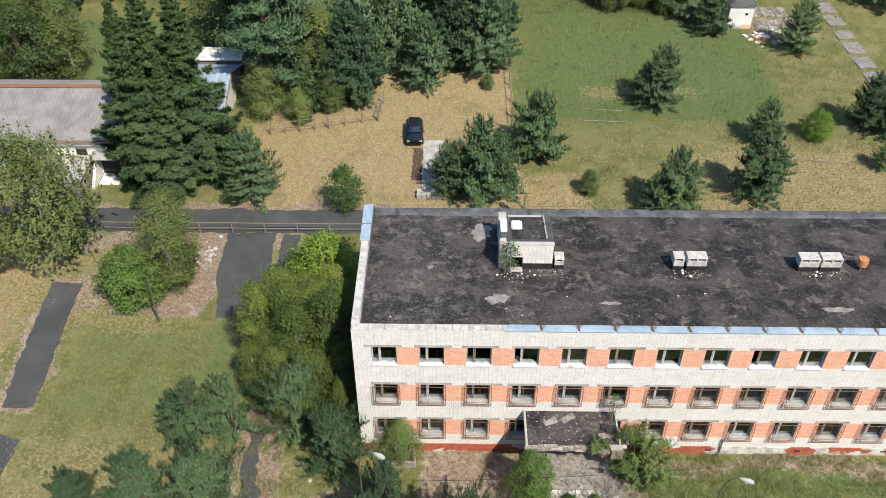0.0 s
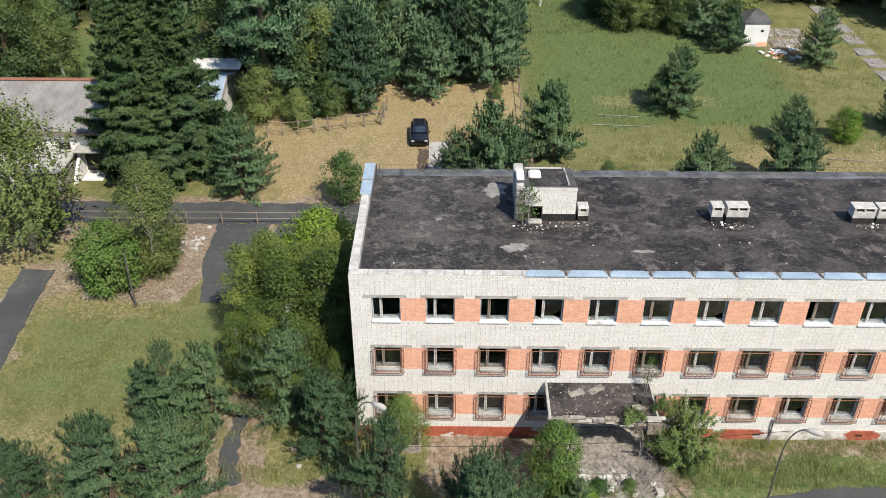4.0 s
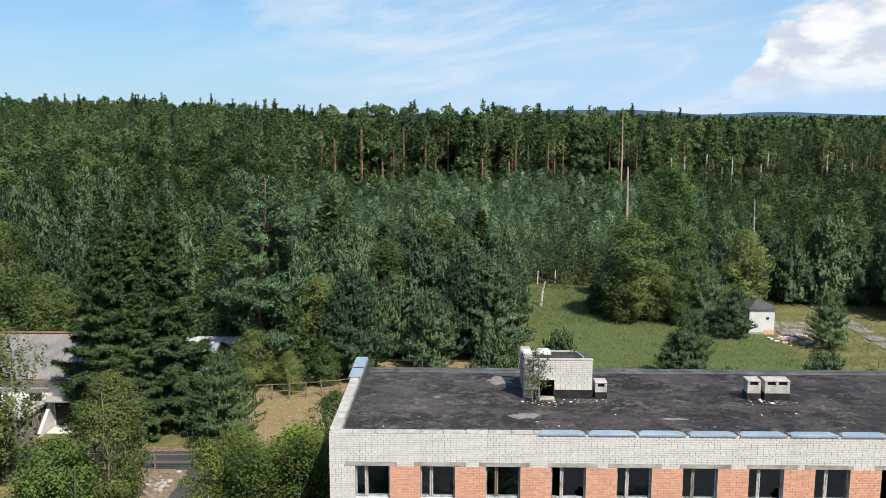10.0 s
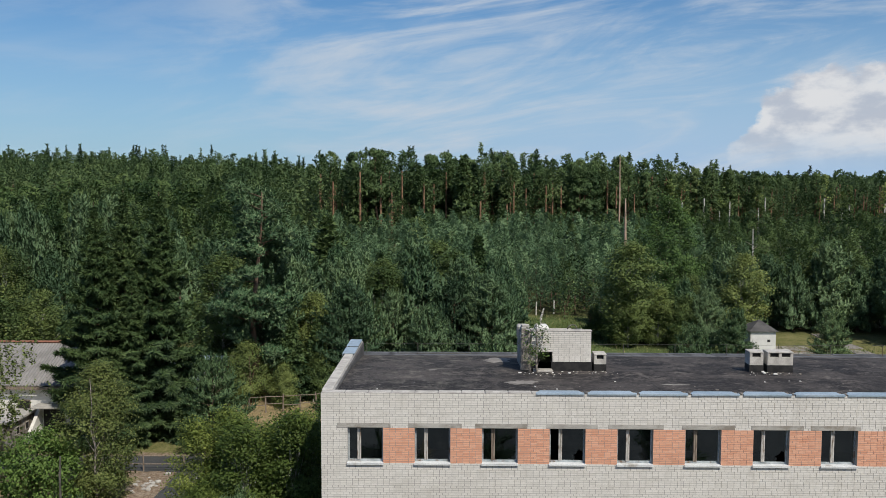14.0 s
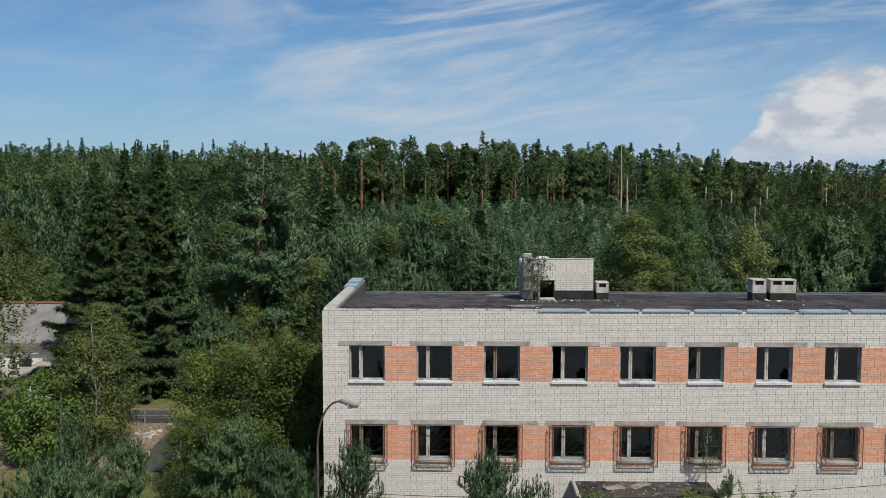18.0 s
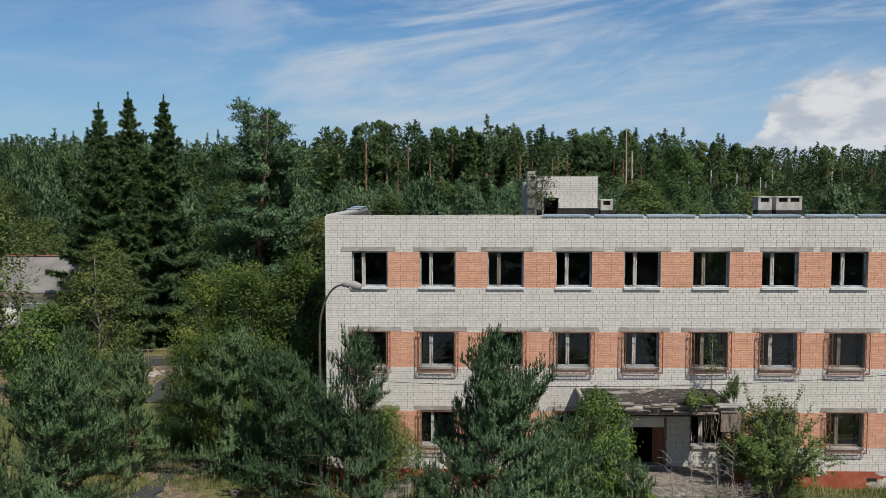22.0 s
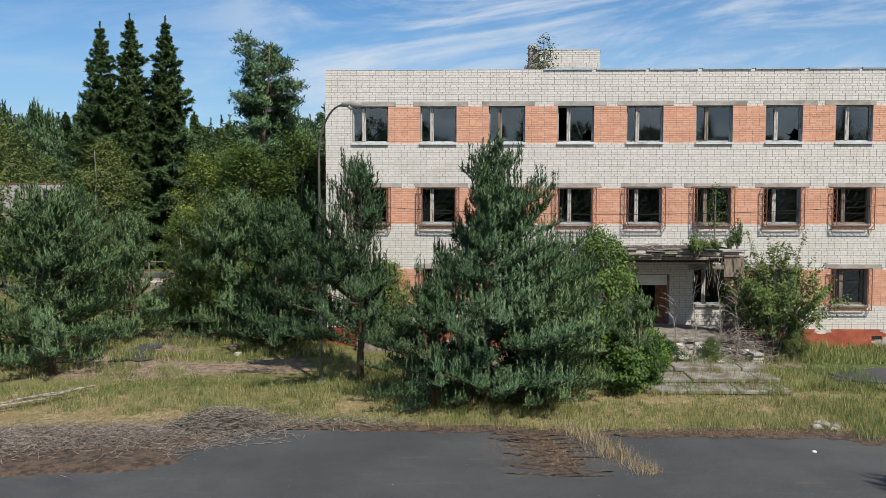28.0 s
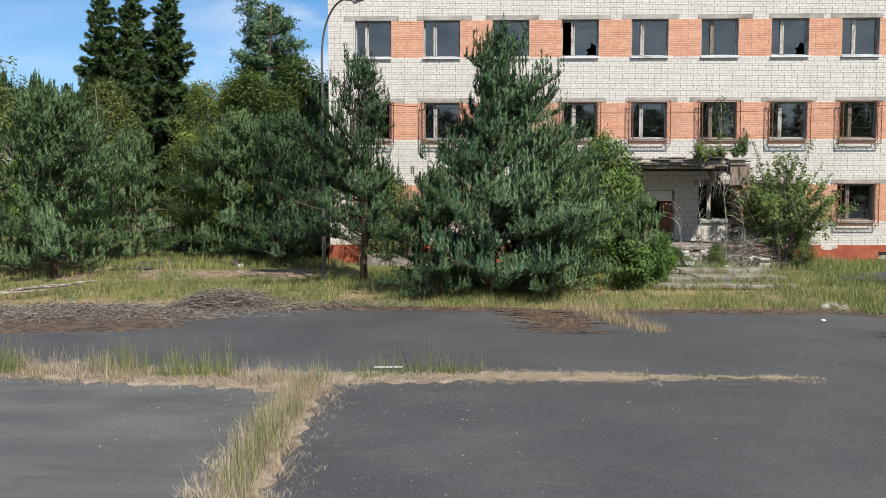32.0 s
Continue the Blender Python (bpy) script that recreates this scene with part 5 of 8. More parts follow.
def limb(g, p, d, length, r, rng, bend=0.25, sides=4, n=4):
    """A tapering limb that turns upward; returns its points."""
    pts, d = [np.array(p, float)], np.array(d, float)
    for i in range(n):
        d = unit(d + np.array([0, 0, bend / n]) + rng.normal(0, 0.06, 3))
        pts.append(pts[-1] + d * length / n)
    g.tube(pts, [r * (1 - 0.8 * i / n) for i in range(n + 1)], sides, False)
    return np.array(pts)


def along(pts, s):
    d = np.r_[0, np.cumsum(np.linalg.norm(np.diff(pts, axis=0), axis=1))]
    return np.stack([np.interp(s * d[-1], d, pts[:, k]) for k in range(3)], -1)


def wave3(P, f, rng, n=5):
    """Smooth noise in space, about -1 to 1."""
    K = unit(rng.normal(size=(n, 3))) * f * rng.uniform(0.6, 1.5, (n, 1))
    return np.sin(P @ K.T + rng.rand(n) * 6.28).sum(1) / math.sqrt(n)


def make_pine(H, R, seed, gap=0.17, ndl=0.20, width=0.05, k=6, bare=0.03, lift=0.45, lop=0.2, whorl=0.34, twig=0.2, full=0.55, limbs=4, candle=0.4, thin=-0.62, lobes=1.0):
    """A young Scots pine: whorls of upturned limbs, side twigs and brush-like shoots."""
    rng = np.random.RandomState(seed)
    g = Geo()
    tr = np.stack([np.cumsum(rng.normal(0, 0.04, 9)) * 0.5, np.cumsum(rng.normal(0, 0.04, 9)) * 0.5, np.linspace(-0.1, H, 9)], -1)
    g.tube(tr, list(np.linspace(0.016 * H + 0.02, 0.012, 9)), 8)
    A, B = [], []
    z, sidelean = bare * H + 0.12, rng.rand() * 6.28
    lob = [(rng.rand() * 6.28, rng.uniform(0.1, 0.8), lobes * rng.uniform(-0.5, 0.45)) for i in range(9)]
    while z < H - 0.25:
        u = z / H
        prof = R * min(1.0, 0.72 + 1.8 * u) * (1 - u) ** full * 1.05
        for a in np.arange(rng.randint(5, 8)) * 6.28 / 6 + rng.rand() * 6.28:
            a += rng.normal(0, 0.25)
            bulge = sum(ls * math.exp(-2.0 * (1 - math.cos(a - la)) - ((u - lh) / 0.16) ** 2) for la, lh, ls in lob)
            ln = max(0.25, prof * rng.uniform(1 - 0.45 * lobes, 1 + 0.15 * lobes) * (1 + lop * math.cos(a - sidelean) + bulge))
            rise = -0.12 + 0.75 * u + rng.normal(0, 0.16)
            p0 = along(tr, np.array([min(1, (z + 0.1 + rng.normal(0, 0.08)) / (H + 0.1))]))[0]
            pts = limb(g, p0, (math.cos(a), math.sin(a), rise), ln, 0.008 + 0.007 * ln, rng, lift, min(4, limbs + 1), limbs)
            m = max(2, int(ln / twig))
            s = np.linspace(0.22, 0.97, m)
            q = along(pts, s)
            d = unit(pts[-1] - pts[0])
            side = unit(np.cross(d, (0, 0, 1)))
            tl = np.maximum(0.18, 0.42 * ln * (1.05 - s)) * rng.uniform(0.7, 1.25, m)
            for sg in (-1, 1):
                w2 = unit(d * 0.75 + sg * side * 0.8 + np.stack([rng.normal(0, 0.15, m), rng.normal(0, 0.15, m), 0.4 + 0.35 * rng.rand(m)], -1))
                A.append(q)
                B.append(q + w2 * tl[:, None])
            up = unit(d * 0.35 + np.stack([rng.normal(0, 0.35, m), rng.normal(0, 0.35, m), np.ones(m)], -1))
            A.append(q)
            B.append(q + up * (np.maximum(0.2, 0.3 * ln * (1.1 - s)) * rng.uniform(0.6, 1.2, m))[:, None])
            A.append(along(pts, np.array([0.55])))
            B.append(pts[-1:] + unit(pts[-1] - pts[-2]) * 0.15)
        z += whorl * rng.uniform(0.75, 1.25) * (1.0 - 0.2 * u)
    top = tr[-1]
    for j in range(7):
        a = j * 1.05
        A.append(top[None] - np.array([0, 0, 0.5]))
        B.append(top[None] + np.array([0.2 * math.cos(a) * (j > 0), 0.2 * math.sin(a) * (j > 0), 0.1 if j else 0.35]))
    A, B = np.concatenate(A), np.concatenate(B)
    ln = np.linalg.norm(B - A, axis=1)
    m = np.maximum(1, (ln / gap).astype(int))
    i = np.repeat(np.arange(len(A)), m)
    s = rng.rand(len(i))[:, None] * 1.04
    P = A[i] + (B - A)[i] * s
    D = unit(unit((B - A)[i]) + np.array([0, 0, 0.55]) + rng.normal(0, 0.42, (len(i), 3)))
    keep = wave3(P, 2.7, rng) + 0.3 * rng.normal(size=len(P)) > thin
    P, D = P[keep], D[keep]
    pick = rng.rand(len(B)) < candle
    C = np.repeat(B[pick], 3, 0) + np.array([0, 0, 1]) * (np.tile([0.0, 0.5, 1.0], pick.sum()) * np.repeat(rng.uniform(0.8, 1.9, pick.sum()), 3) * ndl)[:, None]
    V = np.concatenate([needles(P, D, ndl, width, k, 0.62, rng), needles(C, np.array([[0, 0, 1.0]]) + rng.normal(0, 0.13, (len(C), 3)), ndl * 0.8, width, max(4, k - 2), 0.38, rng)])
    shoot = np.concatenate([np.repeat(unit(D), 3 * k, 0), np.repeat(np.array([[0, 0, 1.0]]), len(C) * max(4, k - 2) * 3, 0)])
    V, N = outward(V, 3, unit(crown_out(V, H) + 0.7 * shoot), 0.5)
    return g.mesh("trunk", True), tri_mesh("crown", V, 3, N)


def make_spruce(H, R, seed, gap=0.34, ndl=0.46, width=0.12, k=6, step=0.17, tier=0.6):
    """A tall spruce: tiers of long limbs that sag and hang with curtains of twigs."""
    rng = np.random.RandomState(seed)
    g = Geo()
    g.tube([(0, 0, -0.1), (0, 0, H * 0.5), (0, 0, H)], [0.017 * H, 0.009 * H, 0.02], 8)
    P, D = [], []
    z = 0.9
    while z < H - 0.3:
        u = z / H
        prof = R * (1 - u) ** 0.95 * min(1, 0.85 + 1.4 * u) * (1 + 0.12 * math.sin(z * 2.1 + seed)) + 0.1
        for a in np.arange(rng.randint(6, 8)) * 6.28 / 6.6 + rng.rand() * 6.28:
            ln = max(0.16, prof * rng.uniform(0.5, 1.28))
            d0 = np.array((math.cos(a), math.sin(a), 0.35 - 0.75 * (1 - u) * rng.uniform(0.6, 1.1) if u < 0.85 else 0.5))
            pts = limb(g, (0, 0, z), d0, ln, 0.015 + 0.008 * ln, rng, 0.25, 3)
            m = max(3, int(ln / step))
            s = rng.uniform(0.2, 1.0, m * 2)
            q = along(pts, s)
            out = unit(pts[-1] - pts[0])
            side = unit(np.cross(out, (0, 0, 1)))
            for sg in (-1, 1):
                off = sg * side * (0.34 * ln * (1.08 - s) * rng.uniform(0.2, 1.0, len(s)))[:, None]
                w2 = out * 0.6 + sg * side * 0.7 + np.array([0, 0, -0.45])
                P.append(q + off - np.array([0, 0, 1]) * (0.25 * np.abs(off).sum(1) * 0.6)[:, None])
                D.append(np.repeat(w2[None], len(s), 0) + rng.normal(0, 0.25, (len(s), 3)))
            P.append(q)
            D.append(np.repeat((out + np.array([0, 0, 0.25]))[None], len(s), 0))
        z += tier * rng.uniform(0.8, 1.2) * (1 - 0.35 * u)
    tip = np.stack([np.zeros(14), np.zeros(14), np.linspace(H - 1.2, H + 0.15, 14)], -1)
    P.append(tip)
    D.append(np.repeat(np.array([[0, 0, 1.0]]), 14, 0))
    P = np.concatenate(P)
    V = needles(P, np.concatenate(D), ndl * (0.35 + 0.75 * np.clip(1 - P[:, 2] / H, 0, 1) ** 0.5), width, k, 0.7, rng)
    V, N = outward(V, 3, crown_out(V, H), 0.5)
    return g.mesh("trunk", True), tri_mesh("crown", V, 3, N)


def make_broadleaf(H, R, seed, stems=1, base=0.2, clusters=260, per=26, leaf=0.13, fan=0.35, droop=0.0, puff=0.30, shell=0.5):
    """Stems, limbs to every clump, and clouds of leaves on an uneven crown."""
    rng = np.random.RandomState(seed)
    g = Geo()
    axes = []
    for sidx in range(stems):
        a, off = rng.rand() * 6.28, (0.35 * R * rng.rand() if stems > 1 else 0)
        f = np.array((math.cos(a), math.sin(a)))
        pts = np.array([(*(f * off + f * off * 1.1 * t + rng.normal(0, 0.05 * R * t, 2)), t * H * rng.uniform(0.86, 0.95) - 0.1 * (t == 0)) for t in np.linspace(0, 1, 7)])
        g.tube(pts, list(np.linspace((0.013 * H + 0.015) / (1 + 0.25 * (stems - 1)), 0.012, 7)), 6)
        axes.append(pts)
    lob = [(rng.rand() * 6.28, rng.uniform(0.2, 0.9), rng.uniform(0.65, 1.15)) for i in range(9)]
    C = []
    while len(C) < clusters:
        t, a = rng.rand(), rng.rand() * 6.28
        h = base + (1 - base) * t
        w0 = math.sin(math.pi * min(1, (0.12 + 0.86 * t))) ** 0.7
        k = 1.0
        for la, lh, ls in lob:
            k += (ls - 0.9) * math.exp(-((math.cos(a - la) - 1) ** 2) * 2.0 - ((t - lh) / 0.2) ** 2)
        r = R * w0 * k * (shell + (1 - shell) * rng.rand()) * rng.uniform(0.75, 1.08) * (1 if rng.rand() < 0.8 else rng.rand())
        C.append((r * math.cos(a), r * math.sin(a), h * H * rng.uniform(0.96, 1.02)))
    C = np.array(C)
    C = C[wave3(C, 5.5 / R, rng) > -0.75]
    for i, c in enumerate(C):
        if i % 4 == 0:
            ax = axes[rng.randint(len(axes))]
            q = along(ax, np.array([max(0.12, (c[2] / H) * 0.78 - 0.1)]))[0]
            mid = (q + c) / 2 + np.array([0, 0, -0.06 * np.linalg.norm(c - q)])
            g.tube([q, mid, c], [0.006 * H * 0.5 + 0.006, 0.012, 0.005], 3, False)
    if droop:
        S = np.repeat(C, 6, 0) + rng.normal(0, puff, (len(C) * 6, 3))
        L = droop * rng.uniform(0.2, 1.0, len(S)) * np.clip(S[:, 2] / H, 0.1, 0.9)
        t = np.tile(np.linspace(0, 1, per), len(S))
        Q = np.repeat(S, per, 0)
        Q[:, 2] -= t * np.repeat(L, per)
        Q[:, :2] += 0.12 * np.repeat(L, per)[:, None] * (t ** 2)[:, None] * np.repeat(rng.normal(0, 1, (len(S), 2)), per, 0)
        V = leaves(Q, 1, 0.06, leaf, rng, 0.2, 1.0)
        out = crown_out(V, H)
    else:
        V = leaves(C, int(per * 1.15), puff * 0.85, leaf, rng, 0.5, 0.75)
        clump = unit(V - np.repeat(C, int(per * 1.15) * 4, 0))
        out = unit(crown_out(V, H) + 1.1 * clump)
    V, N = outward(V, 4, out, 0.35)
    return g.mesh("trunk", True), tri_mesh("crown", V, 4, N)


def make_vase(H, R, seed, stems=34, shoots=9, leaf=0.085):
    """A spiky shrub: arching stems that fan out, with leafy side shoots."""
    rng = np.random.RandomState(seed)
    g = Geo()
    C = []
    for k in range(stems):
        a, u = rng.rand() * 6.28, math.sqrt(rng.rand())
        out = np.array((math.cos(a), math.sin(a), 0.0))
        tip = out * R * u * rng.uniform(0.8, 1.1) + np.array((0, 0, H * (1.0 - 0.5 * u * u) * rng.uniform(0.72, 1.0)))
        root = out * 0.12 * R * rng.rand()
        mid = root + (tip - root) * 0.5 + np.array((0, 0, 0.10 * H)) - out * 0.1 * R
        pts = np.array([(1 - t) ** 2 * root + 2 * t * (1 - t) * mid + t * t * tip for t in np.linspace(0, 1, 6)])
        g.tube(pts, list(np.linspace(0.006 * H + 0.004, 0.004, 6)), 4, False)
        ways = [(along(pts, np.array([s]))[0], unit(unit(tip - root) + 0.9 * rng.normal(size=3)), H * 0.2 * rng.uniform(0.5, 1.2) * (1.25 - s)) for s in rng.uniform(0.32, 0.95, shoots)]
        ways.append((pts[4], unit(tip - pts[4]), np.linalg.norm(tip - pts[4]) * 1.2))
        for p, d, ln in ways:
            q = p + d * ln
            g.tube([p, q], [0.005, 0.002], 3, False)
            m = max(3, int(ln / (leaf * 0.22)))
            C.append(p + (q - p) * rng.rand(m, 1) ** 0.8)
    C = np.concatenate(C)
    V = leaves(C, 1, leaf * 0.55, leaf, rng, 0.5, 1.0)
    V, N = outward(V, 4, crown_out(V, H), 0.5)
    return g.mesh("trunk", True), tri_mesh("crown", V, 4, N)


PROTO = {}


def plant(kind, x, y, s=1.0, rz=0.0, name="", label="", category="tree", group="", tilt=0.0, z=None):
    """Sets a tree of a built kind on the ground."""
    trunk, crown, tm, cm = PROTO[kind]
    ob = thing(name, label, category, group)
    if not trunk.materials:
        trunk.materials.append(tm)
        crown.materials.append(cm)
    part("trunk", trunk, tm, ob)
    part("crown", crown, cm, ob)
    sz = s if hasattr(s, "__len__") else (s, s, s)
    ob.matrix_basis = pose(x, y, gh(x, y) if z is None else z, tilt, 0, rz) @ Matrix.Diagonal((*sz, 1))
    return ob


def proto(kind, pair, tm, cm):
    PROTO[kind] = (*pair, tm, cm)


proto("pine_big", make_pine(8.2, 4.6, 1, gap=0.125, full=0.72, ndl=0.19, width=0.026, k=9, lift=0.45, thin=-0.85, whorl=0.29), M_BARK, M_PINEDEEP)
proto("pine_small", make_pine(3.1, 1.45, 71, gap=0.085, full=0.6, ndl=0.15, width=0.024, k=9, lift=0.55, whorl=0.30, twig=0.16, thin=-0.7, bare=0.12), M_BARK, M_PINE)
proto("pine_thin", make_pine(7.6, 2.7, 2, gap=0.12, ndl=0.20, width=0.026, k=9, bare=0.17, lop=0.35, whorl=0.36, thin=-0.35), M_BARK, M_PINE)
proto("pine_bushy", make_pine(6.0, 2.7, 3, full=0.45, gap=0.16, ndl=0.20, width=0.027, k=9), M_BARK, M_PINE)
proto("pine_mid", make_pine(7.0, 3.4, 4, full=0.5, gap=0.20, ndl=0.25, width=0.068, k=6, twig=0.26, limbs=2), M_BARK, M_PINE)
proto("pine_round", make_pine(6.6, 3.1, 46, full=0.5, gap=0.17, ndl=0.20, width=0.046, k=6, twig=0.22, limbs=2, lop=0.08, lobes=0.45, thin=-0.95, candle=0.25), M_BARK, M_PINE)
proto("pine_edge", make_pine(9.0, 3.3, 56, full=0.45, gap=0.25, ndl=0.27, width=0.08, k=6, twig=0.32, limbs=2, lop=0.1, lobes=0.6, thin=-0.85, candle=0.25), M_BARK, M_PINEWOOD)
proto("pine_far", make_pine(10.0, 2.9, 6, gap=0.42, ndl=0.40, width=0.14, k=6, bare=0.03, whorl=0.5, twig=0.5, limbs=2), M_BARK, M_PINEWOOD)
proto("pine_far2", make_pine(11.0, 3.4, 16, gap=0.44, ndl=0.42, width=0.145, k=6, bare=0.04, lop=0.35, whorl=0.55, twig=0.55, full=0.42, limbs=2), M_BARK, M_PINEWOOD)
proto("spruce", make_spruce(19.0, 4.5, 7), M_BARK, M_SPRUCE)
proto("spruce2", make_spruce(18.0, 4.2, 8), M_BARK, M_SPRUCE)
proto("spruce_far", make_spruce(12.0, 3.0, 9, ndl=0.8, width=0.32, k=3, step=0.42, tier=0.7), M_BARK, M_SPRUCE)
proto("birch", make_broadleaf(8.5, 1.8, 9, 1, 0.08, 190, 84, 0.115, puff=0.32, shell=0.35), M_BIRCH, M_LEAF)
proto("birch_big", make_broadleaf(12, 4.2, 10, 3, 0.18, 330, 12, 0.16, droop=2.6, puff=0.42, shell=0.3), M_BIRCH, M_WEEP)
proto("maple", make_broadleaf(5.2, 2.5, 12, 3, 0.06, 380, 34, 0.13, puff=0.26, shell=0.7), M_BARK, M_LEAFMID)
proto("lilac", make_broadleaf(4.6, 2.5, 13, 5, 0.08, 340, 30, 0.14, puff=0.28, shell=0.6), M_TWIG, M_LEAFBRIGHT)
proto("shrub", make_broadleaf(3.2, 1.3, 14, 4, 0.10, 170, 30, 0.11, puff=0.2), M_TWIG, M_LEAFDARK)
proto("shrub_vase", make_vase(5.3, 2.6, 34, 64, 11, 0.09), M_TWIG, M_LEAFLIGHT)
proto("tuft", make_vase(1.0, 0.75, 35, 26, 8, 0.07), M_TWIG, M_LEAFLIGHT)
proto("shrub_open", make_broadleaf(3.4, 1.7, 24, 5, 0.08, 260, 44, 0.075, puff=0.2, shell=0.3), M_TWIG, M_LEAFLIGHT)
proto("maple_low", make_broadleaf(2.9, 1.5, 44, 4, 0.05, 130, 36, 0.17, puff=0.24, shell=0.35), M_TWIG, M_LEAFMID)
proto("sapling", make_broadleaf(2.6, 0.6, 15, 1, 0.25, 40, 13, 0.085, puff=0.15), M_TWIG, M_LEAFLIGHT)
proto("aspen", make_broadleaf(10, 2.7, 17, 1, 0.08, 190, 80, 0.18, puff=0.42), M_BIRCH, M_LEAFWOOD)
proto("willow", make_broadleaf(7, 3.4, 18, 4, 0.02, 190, 76, 0.175, puff=0.44), M_BARK, M_LEAFWOOD)
proto("linden", make_broadleaf(16, 5.0, 19, 1, 0.08, 300, 90, 0.24, puff=0.62, shell=0.75), M_BARK, M_LEAFDARK)
proto("birch_full", make_broadleaf(8.6, 2.4, 29, 3, 0.04, 300, 90, 0.125, puff=0.36, shell=0.35), M_TWIG, M_WEEP)
proto("bush_round", make_broadleaf(5.2, 2.5, 12, 3, 0.06, 240, 60, 0.15, puff=0.30, shell=0.75), M_BARK, M_LEAFMID)

PINE_L = "bushy young pine with blue-green needles"
for kind, x, y, s, rz, lab in (("pine_big", 0.7, 26.6, (0.95, 0.95, 0.97), 40, "broad young pine before the entrance, blue-green needles"), ("pine_thin", -3.6, 29.0, (1.05, 1.05, 0.97), 255, "slim young pine with a bare lower trunk"),
                               ("pine_bushy", -14.8, 29.9, (1.18, 1.18, 1.03), 10, PINE_L), ("pine_bushy", -18.3, 30.4, (1.1, 1.1, 0.97), 160, PINE_L), ("pine_thin", -16.4, 35.8, (0.7, 0.7, 0.84), 30, "young pine with a bare dead leader"), ("pine_bushy", -17.9, 36.1, 0.72, 250, PINE_L), ("pine_bushy", -14.4, 36.8, 0.84, 130, PINE_L),
                               ("pine_bushy", -9.8, 37.0, (1.1, 1.1, 0.98), 70, PINE_L), ("pine_round", -17.6, 61.4, (1.12, 1.12, 1.0), 260, "round bushy pine beside the road"), ("pine_bushy", -7.6, 33.9, (1.05, 1.05, 0.93), 300, PINE_L), ("pine_bushy", -22.6, 29.8, 0.74, 20, PINE_L), ("pine_thin", 13.4, 14.6, 1.0, 20, "slim young pine beside the yard"), ("pine_small", 6.1, 29.8, 0.86, 20, "small young pine on the steps"), ("pine_bushy", 2.9, 27.6, (0.72, 0.72, 0.78), 200, "young pine grown into its broader neighbour"), ("pine_bushy", -1.0, 26.2, (0.72, 0.72, 0.62), 80, "low young pine grown into its broader neighbour"), ("pine_bushy", 2.5, 26.2, (0.76, 0.76, 0.6), 10, "low young pine grown into its broader neighbour")):
    plant(kind, x, y, s, rz, "pine_tree", lab, group="front pines")
for k, (x, y, h, rz) in enumerate(((8.1, 67.9, 6.8, 0), (20.7, 77.3, 6.9, 60), (19.4, 77.9, 4.6, 10), (18.8, 60.6, 5.9, 120), (17.3, 60.2, 4.0, 90), (29.5, 70.7, 5.0, 20), (26.7, 62.7, 6.5, 80), (28.0, 63.4, 3.6, 80), (40.0, 73.5, 6.3, 200),
                                   (42.2, 72.5, 5.2, 100), (39.3, 66.7, 3.2, 30), (37.6, 88.2, 6.4, 70), (2.2, 62.2, 7.6, 140), (-0.2, 62.4, 5.5, 10), (3.2, 61.8, 4.6, 220), (4.5, 67.1, 3.1, 0), (5.3, 63.3, 2.3, 30))):
    plant("pine_round" if k % 3 else "pine_mid", x, y, (h / 6.8 * 1.0, h / 6.8 * 1.0, h / 7 * 0.97), rz, "pine_tree", "lone bushy pine in the open meadow" if x > 6 else "bushy pine behind the building", group="meadow pines")
for kind, x, y, h, rz in (("spruce", -25.1, 65.2, 18.7, 0), ("spruce2", -22.5, 65.4, 18.5, 90), ("spruce2", -26.6, 63.4, 17.8, 200), ("spruce", -23.9, 63.2, 13.0, 140)):
    plant(kind, x, y, h / (19.0 if kind == "spruce" else 18.0), rz, "spruce_tree", "tall dark green spruce with sagging limbs", group="spruces")
rt = random.Random(21)
for x, y, h in ((-11.5, 39.0, 6.4), (-10.2, 40.4, 8.2), (-9.0, 38.8, 6.0), (-8.0, 40.8, 8.4), (-10.9, 42.0, 8.3), (-9.2, 42.8, 8.8), (-7.4, 42.4, 8.0), (-11.8, 43.6, 7.6), (-10.0, 44.2, 7.4), (-8.2, 44.4, 6.8), (-7.2, 39.0, 5.2), (-12.3, 40.8, 6.2), (-6.9, 37.6, 4.6), (-13.0, 42.4, 7.2), (-13.3, 39.9, 5.6), (-12.9, 44.4, 5.6), (-11.0, 37.6, 4.4), (-9.8, 37.6, 5.0)):
    plant("birch", x, y, (h / 8.5 * 1.08, h / 8.5 * 1.08, h / 8.5 * rt.uniform(0.86, 1.12)), rt.uniform(0, 360), "birch_tree", "slender young birch in a dense clump", group="birch clump")
